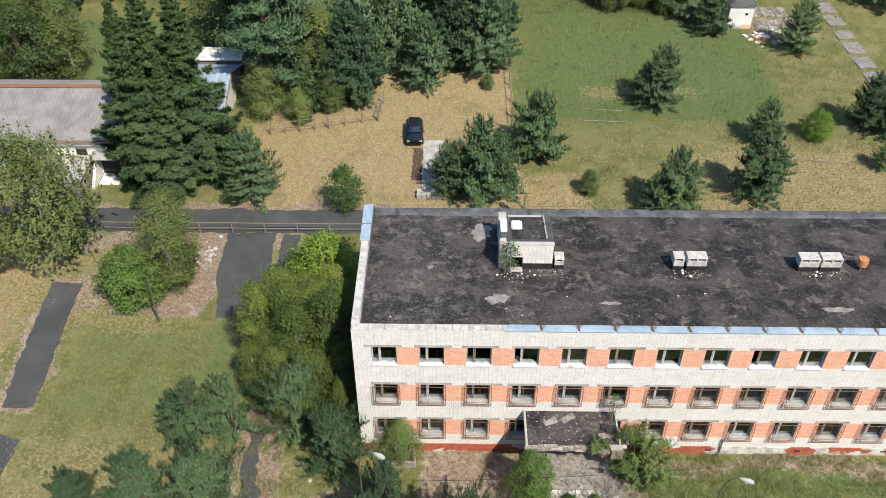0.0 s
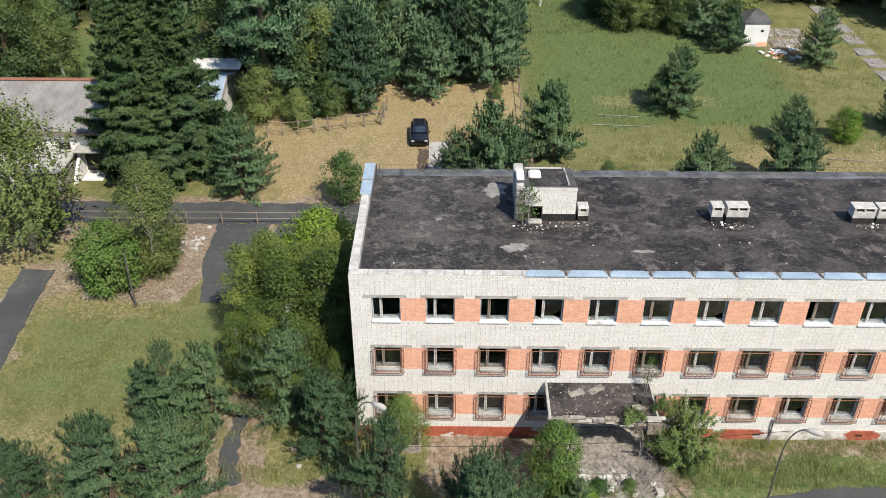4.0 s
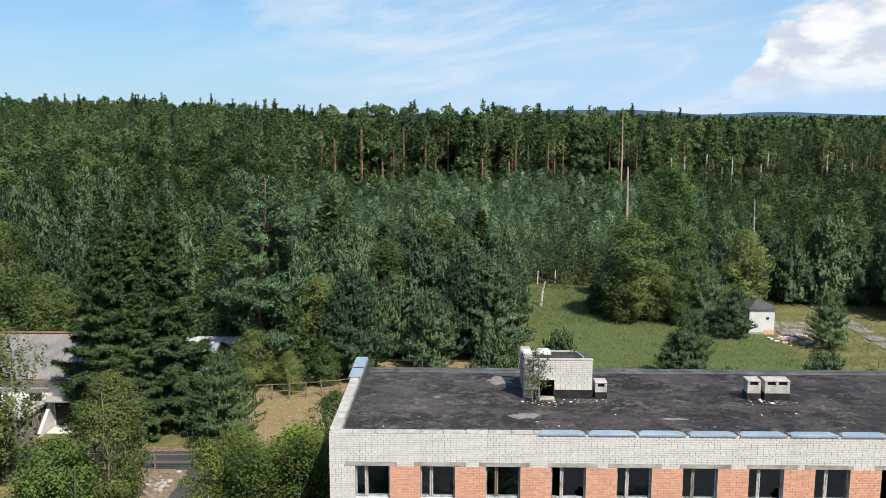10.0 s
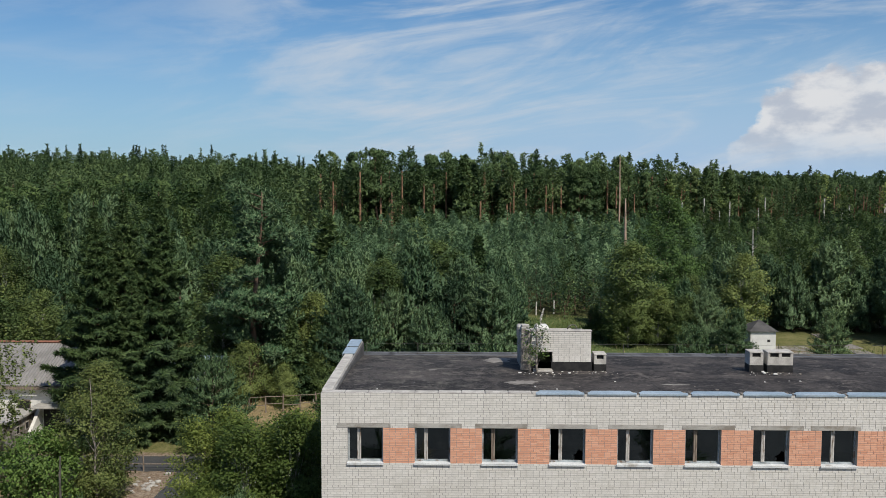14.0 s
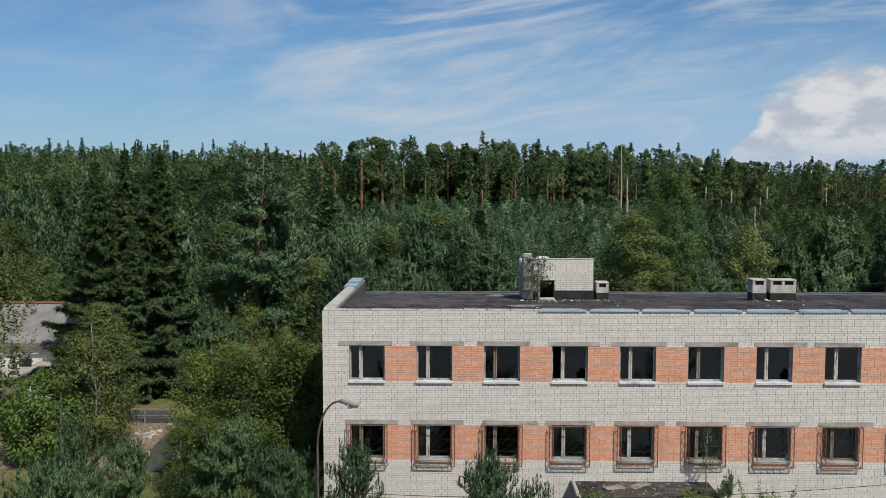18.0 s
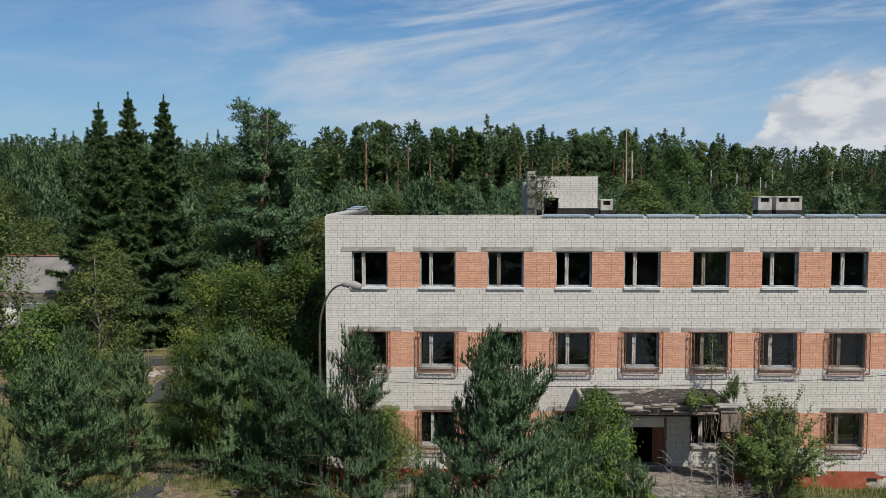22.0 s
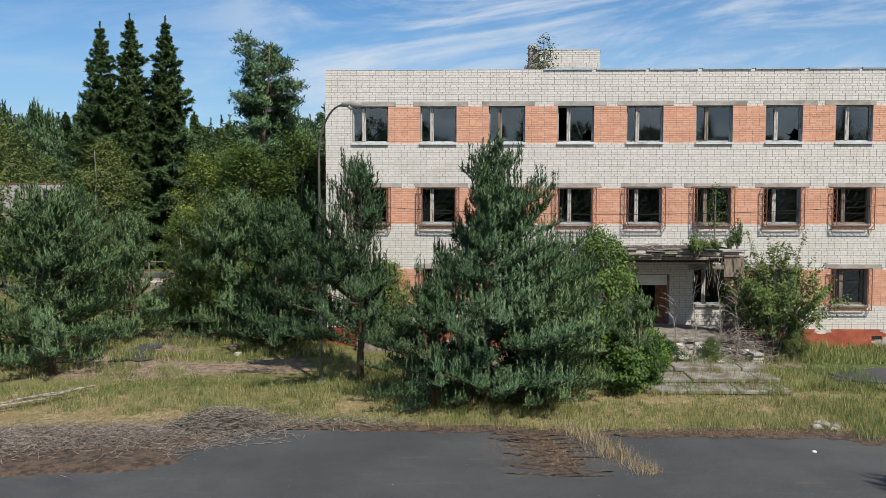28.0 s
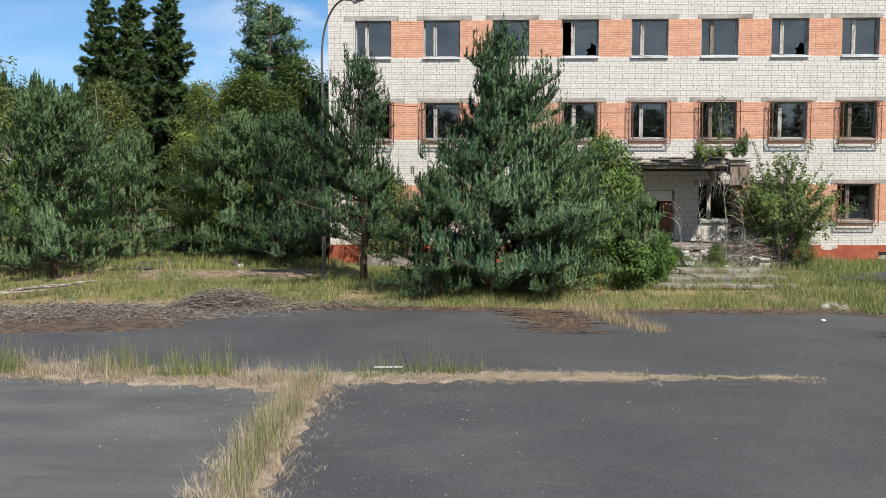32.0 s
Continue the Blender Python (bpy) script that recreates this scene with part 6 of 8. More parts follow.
for kind, x, y, s, nm, lab in (("bush_round", -24.0, 48.6, 0.98, "round_bush", "dense round green leafy bush"), ("birch_full", -21.4, 50.6, 1.0, "birch_tree", "leafy birch beside the drive"), ("birch_big", -31.4, 53.0, (1.25, 1.25, 1.0), "birch_tree", "large weeping birch with pale trunk"),
                               ("birch_big", -36.5, 51.0, 0.95, "birch_tree", "large weeping birch with pale trunk"), ("lilac", -9.4, 49.2, 1.25, "lilac_bush", "bright green lilac bush by the building"), ("lilac", -11.0, 49.0, 0.85, "lilac_bush", "bright green lilac bush by the building"), ("shrub", -9.1, 59.9, (1.35, 1.35, 1.4), "leafy_shrub", "leafy green shrub beside the road"),
                               ("shrub", -31.0, 55.6, (1.0, 1.0, 0.8), "leafy_shrub", "dark shrub by the gate"), ("shrub", 3.6, 80.2, 0.55, "leafy_shrub", "small round shrub in the hay"), ("lilac", 34.6, 71.7, 0.66, "leafy_shrub", "yellow-green shrub in the meadow"),
                               ("shrub_vase", 11.95, 33.3, 1.0, "leafy_shrub", "tall leafy shrub beside the entrance"), ("shrub_open", 12.5, 32.6, 0.4, "leafy_shrub", "leafy shrub beside the entrance"), ("shrub_open", -3.2, 34.9, (1.0, 1.0, 1.0), "leafy_shrub", "young maple in the brick bed"), ("maple", 4.9, 31.6, (0.64, 0.6, 0.94), "leafy_shrub", "leafy maple shrub against the wall"),
                               ("maple_low", 5.3, 27.9, (0.6, 0.55, 0.58), "leafy_shrub", "bright green young maple shrub by the steps"), ("maple_low", 6.2, 28.6, (0.36, 0.36, 0.62), "leafy_shrub", "bright green young maple shrub by the steps"), ("lilac", 6.5, 30.3, 0.34, "leafy_shrub", "low bright shrub on the steps"), ("willow", 12.0, 62.6, 0.36, "leafy_shrub", "dry thin shrub in the meadow"), ("shrub_open", 9.0, 31.4, (0.35, 0.35, 0.3), "leafy_shrub", "low weeds on the rubble"), ("shrub", 7.4, 31.4, (0.5, 0.5, 0.28), "leafy_shrub", "low weeds on the rubble"), ("shrub_open", 5.4, 31.2, (0.6, 0.6, 0.5), "leafy_shrub", "low weeds on the rubble"),
                               ("birch_big", -48.5, 87.5, 1.12, "birch_tree", "tall open birch behind the barn"), ("pine_mid", 29.2, 91.6, 0.72, "willow_bush", "dark bushy pine beside the hut"), ("willow", 25.2, 97.0, 0.8, "willow_bush", "leafy bush in the meadow corner"), ("aspen", 18.8, 97.2, (0.85, 0.85, 0.56), "birch_tree", "broad low birch at the meadow's end"), ("aspen", 22.4, 98.4, (0.9, 0.9, 0.62), "birch_tree", "broad low birch at the meadow's end"), ("willow", 15.6, 101.6, 0.5, "willow_bush", "leafy bush at the meadow's end"), ("pine_edge", 27.0, 95.6, (0.85, 0.85, 0.7), "pine_tree", "dark bushy pine beside the hut"), ("willow", -12.0, 76.6, 0.6, "willow_bush", "low bush behind the pole fence"), ("willow", -9.4, 77.6, 0.55, "willow_bush", "low bush behind the pole fence"), ("willow", -15.0, 74.2, 0.5, "willow_bush", "low bush behind the pole fence"), ("linden", 27.4, 116.6, (0.9, 0.9, 1.0), "linden_tree", "large dense dark linden tree")):
    plant(kind, x, y, s, rt.uniform(0, 360), nm, lab)
for x, y, z, s in ((3.62, 40.75, roof_z(40.75), (1.15, 1.15, 0.98)), (3.3, 40.6, roof_z(40.6), 0.5)):
    plant("sapling", x, y, s, 40, "birch_sapling", "birch sapling rooted on the roof", "sapling", z=z)
for kind, x, y, z, s in (("tuft", 8.7, 32.65, 4.25, (1.3, 0.8, 1.1)), ("tuft", 9.35, 32.8, 4.35, (0.8, 0.6, 0.8)), ("tuft", 10.5, 33.5, 4.5, (0.55, 0.5, 1.35)), ("tuft", 10.2, 33.4, 4.5, (0.5, 0.5, 0.8)), ("sapling", 9.95, 34.7, 4.57, (0.7, 0.7, 0.95))):
    plant(kind, x, y, s, 90 * x, "canopy_sapling", "sapling growing on the rotten canopy", "sapling", z=z)

# one tall old pine with a flat crown and two dead trunks
rng = np.random.RandomState(31)


def make_old_pine(H, R, seed, bare=0.55, gap=0.3, ndl=0.36, width=0.12, n=38, per=20, taper=0.85):
    rng = np.random.RandomState(seed)
    g = Geo()
    tr = np.array([(0.02 * H * math.sin(t * 5 + seed), 0.015 * H * math.cos(t * 4), t * H) for t in np.linspace(0, 1, 10)])
    tr[0, 2] = -0.1
    g.tube(tr, list(np.linspace(0.017 * H, 0.03, 10)), 8)
    P, D, Q = [], [], []
    for i in range(n):
        u = bare + (1 - bare) * 0.97 * rng.rand() ** 1.1
        p0 = along(tr, np.array([u]))[0]
        a, ln = rng.rand() * 6.28, R * rng.uniform(0.4, 1.0) * (1.1 - taper * ((u - bare) / (1 - bare)) ** 1.5)
        pts = limb(g, p0, (math.cos(a), math.sin(a), rng.uniform(-0.1, 0.5)), ln, 0.03 + 0.015 * ln, rng, 0.3)
        for s in rng.uniform(0.5, 1.0, 6):
            q = along(pts, np.array([s]))[0]
            P.append(q + rng.normal(0, 1, (per, 3)) * (0.34, 0.34, 0.28))
            Q.append(np.repeat(q[None] - (0, 0, 0.35), per * 15, 0))
            D.append(rng.normal(0, 0.6, (per, 3)) + (0, 0, 0.9))
    V = needles(np.concatenate(P), np.concatenate(D), ndl, width, 5, 0.8, rng)
    V, N = outward(V, 3, unit(unit(V - np.concatenate(Q)) + 0.5 * crown_out(V, H, bare)), 0.35)
    return g.mesh("trunk", True), tri_mesh("crown", V, 3, N)


proto("pine_old", make_old_pine(19, 3.9, 3, 0.2, n=44, per=24, ndl=0.34, width=0.085, taper=0.5), M_BARK, M_PINEDEEP)
proto("pine_old2", make_old_pine(21, 3.7, 5, 0.45, ndl=0.5, width=0.2, n=44, per=9), M_BARKRED, M_PINEFAR)
proto("pine_old3", make_old_pine(20, 3.4, 8, 0.38, ndl=0.5, width=0.2, n=44, per=9), M_BARKRED, M_PINEFAR)
rk = random.Random(15)
for k in range(54):
    a = rk.uniform(-0.13, 0.5) if k % 3 else rk.uniform(-0.08, 0.22)
    y = float(np.interp(a, [-0.13, 0.0, 0.15, 0.2, 0.43, 0.5], [186, 192, 199, 204, 211, 208])) + rk.uniform(-1, 12)
    h = 0.90 - 0.16 * float(smooth01(a, 0.16, 0.36))
    if k % 4 == 3:
        plant("spruce_far", a * y, y, rk.uniform(1.55, 1.85) * h, rk.uniform(0, 360), "spruce_tree", "pointed spruce standing above the plantation", group="old pines")
        continue
    plant(rk.choice(("pine_old2", "pine_old3")), a * y, y, rk.uniform(0.85, 1.12) * h, rk.uniform(0, 360), "old_pine", "tall old pine standing above the plantation", group="old pines")
plant("pine_old", -17.8, 77.0, (1.15, 1.15, 0.965), 20, "old_pine", "tall old pine with an open ragged crown")
plant("pine_old", -18.4, 79.5, 0.9, 150, "old_pine", "tall old pine with an open ragged crown")
for x, y, h, r in ((23.4, 124.6, 15.6, 0.26), (35.6, 197.0, 20.0, 0.22), (38.5, 116.0, 12.0, 0.15)):
    tr = thing("dead_tree", "bare dead trunk without bark", "dead tree", at=(x, y, gh(x, y)))
    part("trunk", Geo().tube([(0, 0, -0.1), (0.1, 0, h * 0.5), (0.0, 0, h)], [r, r * 0.8, r * 0.35], 8), M_PEELED if r > 0.2 else M_BIRCH, tr)
    for k in range(7):
        a = k * 2.3
        zz = h * (0.62 + 0.05 * k)
        part("branch", Geo().tube([(0, 0, zz), (0.9 * math.cos(a), 0.9 * math.sin(a), zz + 0.5)], [0.05, 0.015], 4), M_TWIG, tr)

# tall conifers beyond the barn
rt = random.Random(78)
for k in range(20):
    y = rt.uniform(102, 113)
    s = rt.uniform(11.5, 15.0)
    kind = rt.choice(("pine_far2", "spruce_far", "pine_far2", "pine_far"))
    s /= {"pine_far": 10, "pine_far2": 11, "spruce_far": 12}[kind]
    plant(kind, -rt.uniform(0.31, 0.55) * y, y, (s * 0.85, s * 0.85, s), rt.uniform(0, 360), "spruce_tree" if kind == "spruce_far" else "pine_tree", "tall conifer beyond the barn", group="barn conifers")
# the edge of the wood: trees told apart one by one
EDGE = ((-9.8, 77.9, 9.8, "pine_edge"), (-2.9, 80.6, 7.4, "pine_edge"), (-6.3, 84.6, 8.0, "pine_edge"), (3.2, 83.6, 9.8, "pine_edge"), (-0.4, 85.0, 9.0, "pine_edge"), (-14.6, 75.9, 7.4, "spruce_far"), (-12.6, 77.6, 7.0, "spruce_far"), (-13.4, 80.4, 8.6, "aspen"),
        (-17.2, 79.8, 12.4, "pine_far2"), (-16.0, 83.5, 11.0, "pine_edge"), (-18.4, 75.2, 5.2, "willow"), (-10.2, 83.0, 10.5, "pine_far"), (3.9, 87.5, 9.6, "pine_edge"), (0.6, 89.2, 10.5, "pine_edge"), (-4.0, 90.0, 10.5, "aspen"),
        (-43.5, 81.0, 8.0, "willow"), (-39.8, 82.4, 8.5, "aspen"), (-46.5, 84.0, 9.0, "aspen"), (-37.6, 78.4, 2.3, "shrub_open"), (-35.6, 78.4, 2.2, "shrub_open"))
EDGE_H = {"pine_edge": 9.0, "pine_far": 10.0, "pine_far2": 11.0, "aspen": 10.0, "willow": 7.0, "spruce_far": 12.0, "shrub_open": 3.4}
EDGE_N = {"pine": ("pine_tree", "bushy blue-green pine at the hay's edge"), "spru": ("spruce_tree", "bright green young spruce at the hay's edge"), "aspe": ("birch_tree", "leafy birch at the edge of the wood"), "will": ("willow_bush", "broad leafy bush at the edge of the wood"), "shru": ("leafy_shrub", "yellow-green shrub behind the barn")}
re_ = random.Random(83)
for x, y, h, kind in EDGE:
    f = h / EDGE_H[kind]
    plant(kind, x, y, (f * 1.08, f * 1.08, f), re_.uniform(0, 360), *EDGE_N[kind[:4]], group="wood edge")
rt = random.Random(77)
spots = []


def clear_of(x, y):
    if 6.0 < x < 18.0 and y < 119:
        return False
    if 6.0 < x < 0.185 * y and y < 119:
        return False
    if (x - 28.3) ** 2 + (y - 114) ** 2 < 60:
        return False
    if x >= 6.0 and y < 98:
        return False
    if -45 < x < -26.5 and y < 100:
        return False
    if 33 < x < 50 and y < 106:
        return False
    if -52 < x < -20 and y < 88 and not (-29 < x and y > 79):
        return False
    if (-29 < x < -16.5 and y < 87) or (-20 < x < 6 and y < 86.5) or any((x - e[0]) ** 2 + (y - e[1]) ** 2 < 9 for e in EDGE):
        return False
    if x < -6.5 and y < 78 and x > -18:
        return y > 76.5 and x < -8
    return y > 83.5 or (x < -6.5 and y > 75.5)


for tries in range(9000):
    y = rt.uniform(75, 112)
    x = rt.uniform(-0.62 * y - 4, 0.60 * y + 4)
    if not clear_of(x, y) or any((x - a) ** 2 + (y - b) ** 2 < 13.0 for a, b in spots):
        continue
    spots.append((x, y))
for x, y in spots:
    r = rt.random()
    deep = min(1.0, (y - 75) / 30)
    if r < 0.48:
        kind, h, nm, lab = rt.choice(("pine_far", "pine_far2")), rt.uniform(8.5, 12.5), "pine_tree", "pine at the edge of the wood"
    elif r < 0.80:
        kind, h, nm, lab = "aspen", rt.uniform(7.5, 12.5), "birch_tree", "leafy birch at the edge of the wood"
    elif r < 0.9:
        kind, h, nm, lab = "willow", rt.uniform(4.5, 7.5), "willow_bush", "broad leafy bush at the edge of the wood"
    else:
        kind, h, nm, lab = "spruce_far", rt.uniform(9, 15), "spruce_tree", "dark spruce at the edge of the wood"
    base_h = {"pine_far": 10, "pine_far2": 11, "aspen": 10, "willow": 7, "spruce_far": 12}[kind]
    h *= 1.0 - 0.22 * smooth01(y, 96, 110)
    if 19 < x < 31 and y < 108:
        h = min(h, 7.0)
    s = h / base_h
    wide = s * rt.uniform(1.05, 1.4)
    plant(kind, x, y, (wide, wide, s), rt.uniform(0, 360), nm, lab, group="wood edge")


# ---- the wood beyond, as a whole ----
def far_kind(H, R, base, n, size, width, seed, rounded=0.6, k=4, upright=0.6):
    """A distant tree: clumps on an uneven crown and a slim trunk."""
    rng = np.random.RandomState(seed)
    t = rng.rand(n) ** 0.9
    z = H * (base + (1 - base) * t)
    prof = R * (1 - t) ** rounded * np.minimum(1, 0.45 + 2.2 * t)
    a, rr = rng.rand(n) * 6.28, np.sqrt(rng.uniform(0.25, 1.0, n)) * rng.uniform(0.8, 1.15, n)
    P = np.stack([prof * rr * np.cos(a), prof * rr * np.sin(a), z], -1)
    D = np.stack([np.cos(a), np.sin(a), np.full(n, upright)], -1) + rng.normal(0, 0.3, (n, 3))
    P[-3:] = [(0, 0, H * 0.97), (0, 0, H * 0.93), (0.1, 0, H * 0.9)]
    D[-3:] = (0, 0, 1)
    crown = needles(P, D, size, width, k, 0.75, rng)
    lumps = 0.7 * np.stack([wave3(crown, 3.2 / R, rng) for i in range(3)], -1)
    crown, N = outward(crown, 3, unit(crown_out(crown, H, base + 0.1, 0.8) + lumps), 0.22)
    g = Geo().tube([(0, 0, -0.3), (0, 0, H * (base + 0.25))], [0.013 * H, 0.009 * H], 5, False)
    return (crown, N), np.array(g.v)[np.array([q for f in g.f for q in f])]


def scatter(name, label, kinds, sites, cmat, tmat, seed, grow=None):
    """Joins many distant trees into one stand of wood."""
    rng = np.random.RandomState(seed)
    ob = thing(name, label, "woodland", kind="stuff")
    crowns, trunks, tones, normals = [], [], [], []
    pick = rng.randint(len(kinds), size=len(sites))
    for k, ((c, cn), t) in enumerate(kinds):
        xy = sites[pick == k]
        m = len(xy)
        if not m:
            continue
        a, s, wd = rng.rand(m) * 6.28, rng.uniform(0.76, 1.12, m), rng.uniform(0.9, 1.25, m)
        if grow is not None:
            s = s * grow(xy[:, 0], xy[:, 1])
        for arr, store in ((c, crowns), (t, trunks)):
            q = arr[None] * np.stack([s * wd, s * wd, s], -1)[:, None]
            x = q[..., 0] * np.cos(a)[:, None] - q[..., 1] * np.sin(a)[:, None] + xy[:, :1]
            y = q[..., 0] * np.sin(a)[:, None] + q[..., 1] * np.cos(a)[:, None] + xy[:, 1:]
            store.append(np.stack([x, y, q[..., 2] + gz(xy[:, 0], xy[:, 1])[:, None]], -1).reshape(-1, 3))
        normals.append(np.stack([cn[None, :, 0] * np.cos(a)[:, None] - cn[None, :, 1] * np.sin(a)[:, None], cn[None, :, 0] * np.sin(a)[:, None] + cn[None, :, 1] * np.cos(a)[:, None], np.repeat(cn[None, :, 2], m, 0)], -1).reshape(-1, 3))
        tones.append(np.repeat(rng.rand(m), len(c)))
    for nm, store, mat, kk in (("crowns", crowns, cmat, 3), ("trunks", trunks, tmat, 4)):
        q = tagged(part(nm, tri_mesh(nm, np.concatenate(store), kk, np.concatenate(normals) if kk == 3 else None), mat, ob), kind="stuff")
        if kk == 3:
            q.data.attributes.new("tone", "FLOAT", "POINT").data.foreach_set("value", np.concatenate(tones).astype(np.float32))
    return ob


def sites_in(y0, y1, gap, seed, wedge=0.60, keep=None):
    """Jittered places over a widening field."""
    rng = np.random.RandomState(seed)
    out = []
    for y in np.arange(y0, y1, gap):
        xs = np.arange(-wedge * y - 6, wedge * y + 6, gap)
        out.append(np.stack([xs + rng.uniform(-0.5, 0.5, len(xs)) * gap, y + rng.uniform(-0.5, 0.5, len(xs)) * gap], -1))
    out = np.concatenate(out)
    return out if keep is None else out[keep(out[:, 0], out[:, 1])]


def plant_end(x, y):
    """How far back the young plantation reaches."""
    return np.interp(x / y, [-0.6, -0.43, -0.30, -0.23, -0.17, -0.07, 0.10, 0.17, 0.26, 0.34], [122, 124, 132, 148, 162, 172, 178, 176, 160, 120])


def tall_front(x, y):
    """The front of the old pine wood."""
    return np.interp(x / y, [-0.30, -0.16, -0.11, 0.0, 0.15, 0.2, 0.43, 0.6], [215, 190, 184, 190, 197, 202, 209, 205])


young = [far_kind(8.6, 2.2, 0.06, 230, 0.34, 0.15, 40 + k, 0.75, 3) for k in range(5)]
mixed = [far_kind(10.5, 3.3, 0.06, 280, 0.42, 0.28, 50 + k, 0.42, 3, upright=0.3) for k in range(4)] + [far_kind(11.5, 2.7, 0.06, 240, 0.5, 0.22, 57, 0.9, 3, upright=-0.2)]
tall = [far_kind(21, 2.9, 0.55, 190, 0.55, 0.34, 60 + k, 0.42, 3) for k in range(4)] + [far_kind(22.5, 2.7, 0.2, 230, 0.62, 0.28, 66, 0.9, 3, upright=-0.1)]
birchy = [far_kind(15, 2.3, 0.42, 130, 0.5, 0.32, 70 + k, 0.5, 3) for k in range(3)]
back = [far_kind(16, 3.9, 0.12, 170, 0.55, 0.36, 80 + k, 0.5, 3) for k in range(4)] + [far_kind(18.5, 2.5, 0.1, 120, 0.7, 0.36, 86, 0.95, 3)]
glade = lambda x, y: (x > 5) & (x < 18.5) & (y < 121)
wob = lambda x, y: fnoise(x, y, 0.07, 2) * 5
behind = lambda x, y: y > plant_end(x, y) + wob(x, y)
ahead = lambda x, y: y < tall_front(x, y) + 0.5 * wob(x, y)
grey_pine = lambda x, y: ~behind(x, y) & ~glade(x, y) & (fnoise(x, y, 0.09, 61) > -1.1 + 1.4 * smooth01(x / y, 0.14, 0.34) + 0.9 * (1 - smooth01(y, 112, 126)))
leafy_low = lambda x, y: ~glade(x, y) & ahead(x, y) & ~grey_pine(x, y)
scatter("young_pine_wood", "dense grey-green plantation of young pines", young, sites_in(112, 184, 2.7, 1, 0.6, grey_pine), M_YOUNG, M_BARK, 1, lambda x, y: 0.9 + 0.12 * smooth01(y, 125, 160))
scatter("mixed_wood", "mixed leafy wood about the plantation", mixed, sites_in(112, 215, 4.1, 2, 0.6, leafy_low), M_LEAFDEEP, M_BIRCH, 2, lambda x, y: 0.72 + 0.55 * smooth01(-x / y, 0.12, 0.3) * smooth01(y, 130, 190))
scatter("dark_wood", "dark green spruces and alders in the wood", mixed, np.concatenate([sites_in(116, 184, 14.0, 12, 0.6), sites_in(186, 236, 6.0, 14, 0.62, lambda x, y: ~ahead(x, y) & (x > -0.16 * y)), sites_in(150, 230, 9.0, 13, 0.6, lambda x, y: x < -0.15 * y)]), M_SPRUCE, M_BARK, 6, lambda x, y: 0.95 + 0 * x)
scatter("tall_pine_wood", "tall old pines with bare reddish trunks", tall, sites_in(184, 262, 4.2, 4, 0.62, lambda x, y: ~ahead(x, y) & (y < tall_front(x, y) + 46) & (x > -0.16 * y)), M_PINEFAR, M_BARKRED, 3, lambda x, y: 0.91 - 0.15 * smooth01(x / y, 0.16, 0.36))
scatter("birch_wood", "tall birches with white trunks before the pines", birchy, sites_in(165, 215, 6.5, 5, 0.62, lambda x, y: (x > 0.2 * y) & ahead(x, y) & (y > tall_front(x, y) - 11)), M_LEAFWOOD, M_BIRCH, 4)
scatter("far_wood", "distant wooded rise", back, np.concatenate([sites_in(186, 330, 5.6, 7, 0.64, lambda x, y: (y > np.where(x < -0.16 * y, tall_front(x, y) - 22, tall_front(x, y) + 44))), sites_in(330, 470, 10, 8, 0.62)]), M_PINEFAR, M_BARK, 5, lambda x, y: 0.86 - 0.10 * smooth01(x / y, 0.1, 0.4) + 0.16 * smooth01(x / y, -0.32, -0.22) * (1 - smooth01(x / y, -0.16, -0.10)))
distant = [far_kind(17, 5.5, 0.0, 46, 1.7, 1.5, 90 + k, 0.6, 3) for k in range(4)]
scatter("distant_wood", "far wood reaching to the horizon", distant, np.concatenate([sites_in(470, 800, 17, 31, 0.62), sites_in(800, 1350, 27, 32, 0.62)]), M_PINEFAR, M_BARK, 9)
rr = np.random.RandomState(5)
rear = np.stack([rr.uniform(-95, 95, 330), rr.uniform(-58, -42, 330)], -1)
scatter("wood_behind", "line of leafy wood across the yard", mixed, rear, M_PINEFAR, M_BARK, 8, lambda x, y: 1.32 + 0 * x)

# blue hills on the horizon; the haze of distance is put into their colour
for name, d, h0, seed in (("hill_far", 2350, 22, 3), ("hill_near", 1500, 15, 4)):
    g = Geo()
    a = np.linspace(-0.8, 0.8, 90)
    top = h0 + h0 * 0.7 * fnoise(a * 10, a * 0, 1.0, seed) + h0 * 0.08 * fnoise(a * 200, a * 0, 1.0, seed + 1)
    V = np.concatenate([np.stack([d * np.sin(a), d * np.cos(a), np.full_like(a, -5)], -1), np.stack([(d + 80) * np.sin(a), (d + 80) * np.cos(a), top], -1), np.stack([(d + 260) * np.sin(a), (d + 260) * np.cos(a), np.full_like(a, -5)], -1)])
    n = len(a)
    i = np.arange(n - 1)
    F = np.concatenate([np.stack([i + r * n, i + 1 + r * n, i + 1 + (r + 1) * n, i + (r + 1) * n], -1) for r in (0, 1)])
    mt = worn("hazed_hill_" + name, (0.040, 0.075, 0.115), (0.055, 0.095, 0.135), 0.01, 1.0, 0.05, 0.0) if d > 2000 else worn("hazed_hill_" + name, (0.022, 0.040, 0.045), (0.032, 0.052, 0.055), 0.01, 1.0, 0.05, 0.0)
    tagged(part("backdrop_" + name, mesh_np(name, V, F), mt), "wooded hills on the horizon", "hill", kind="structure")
# ---- grass ----


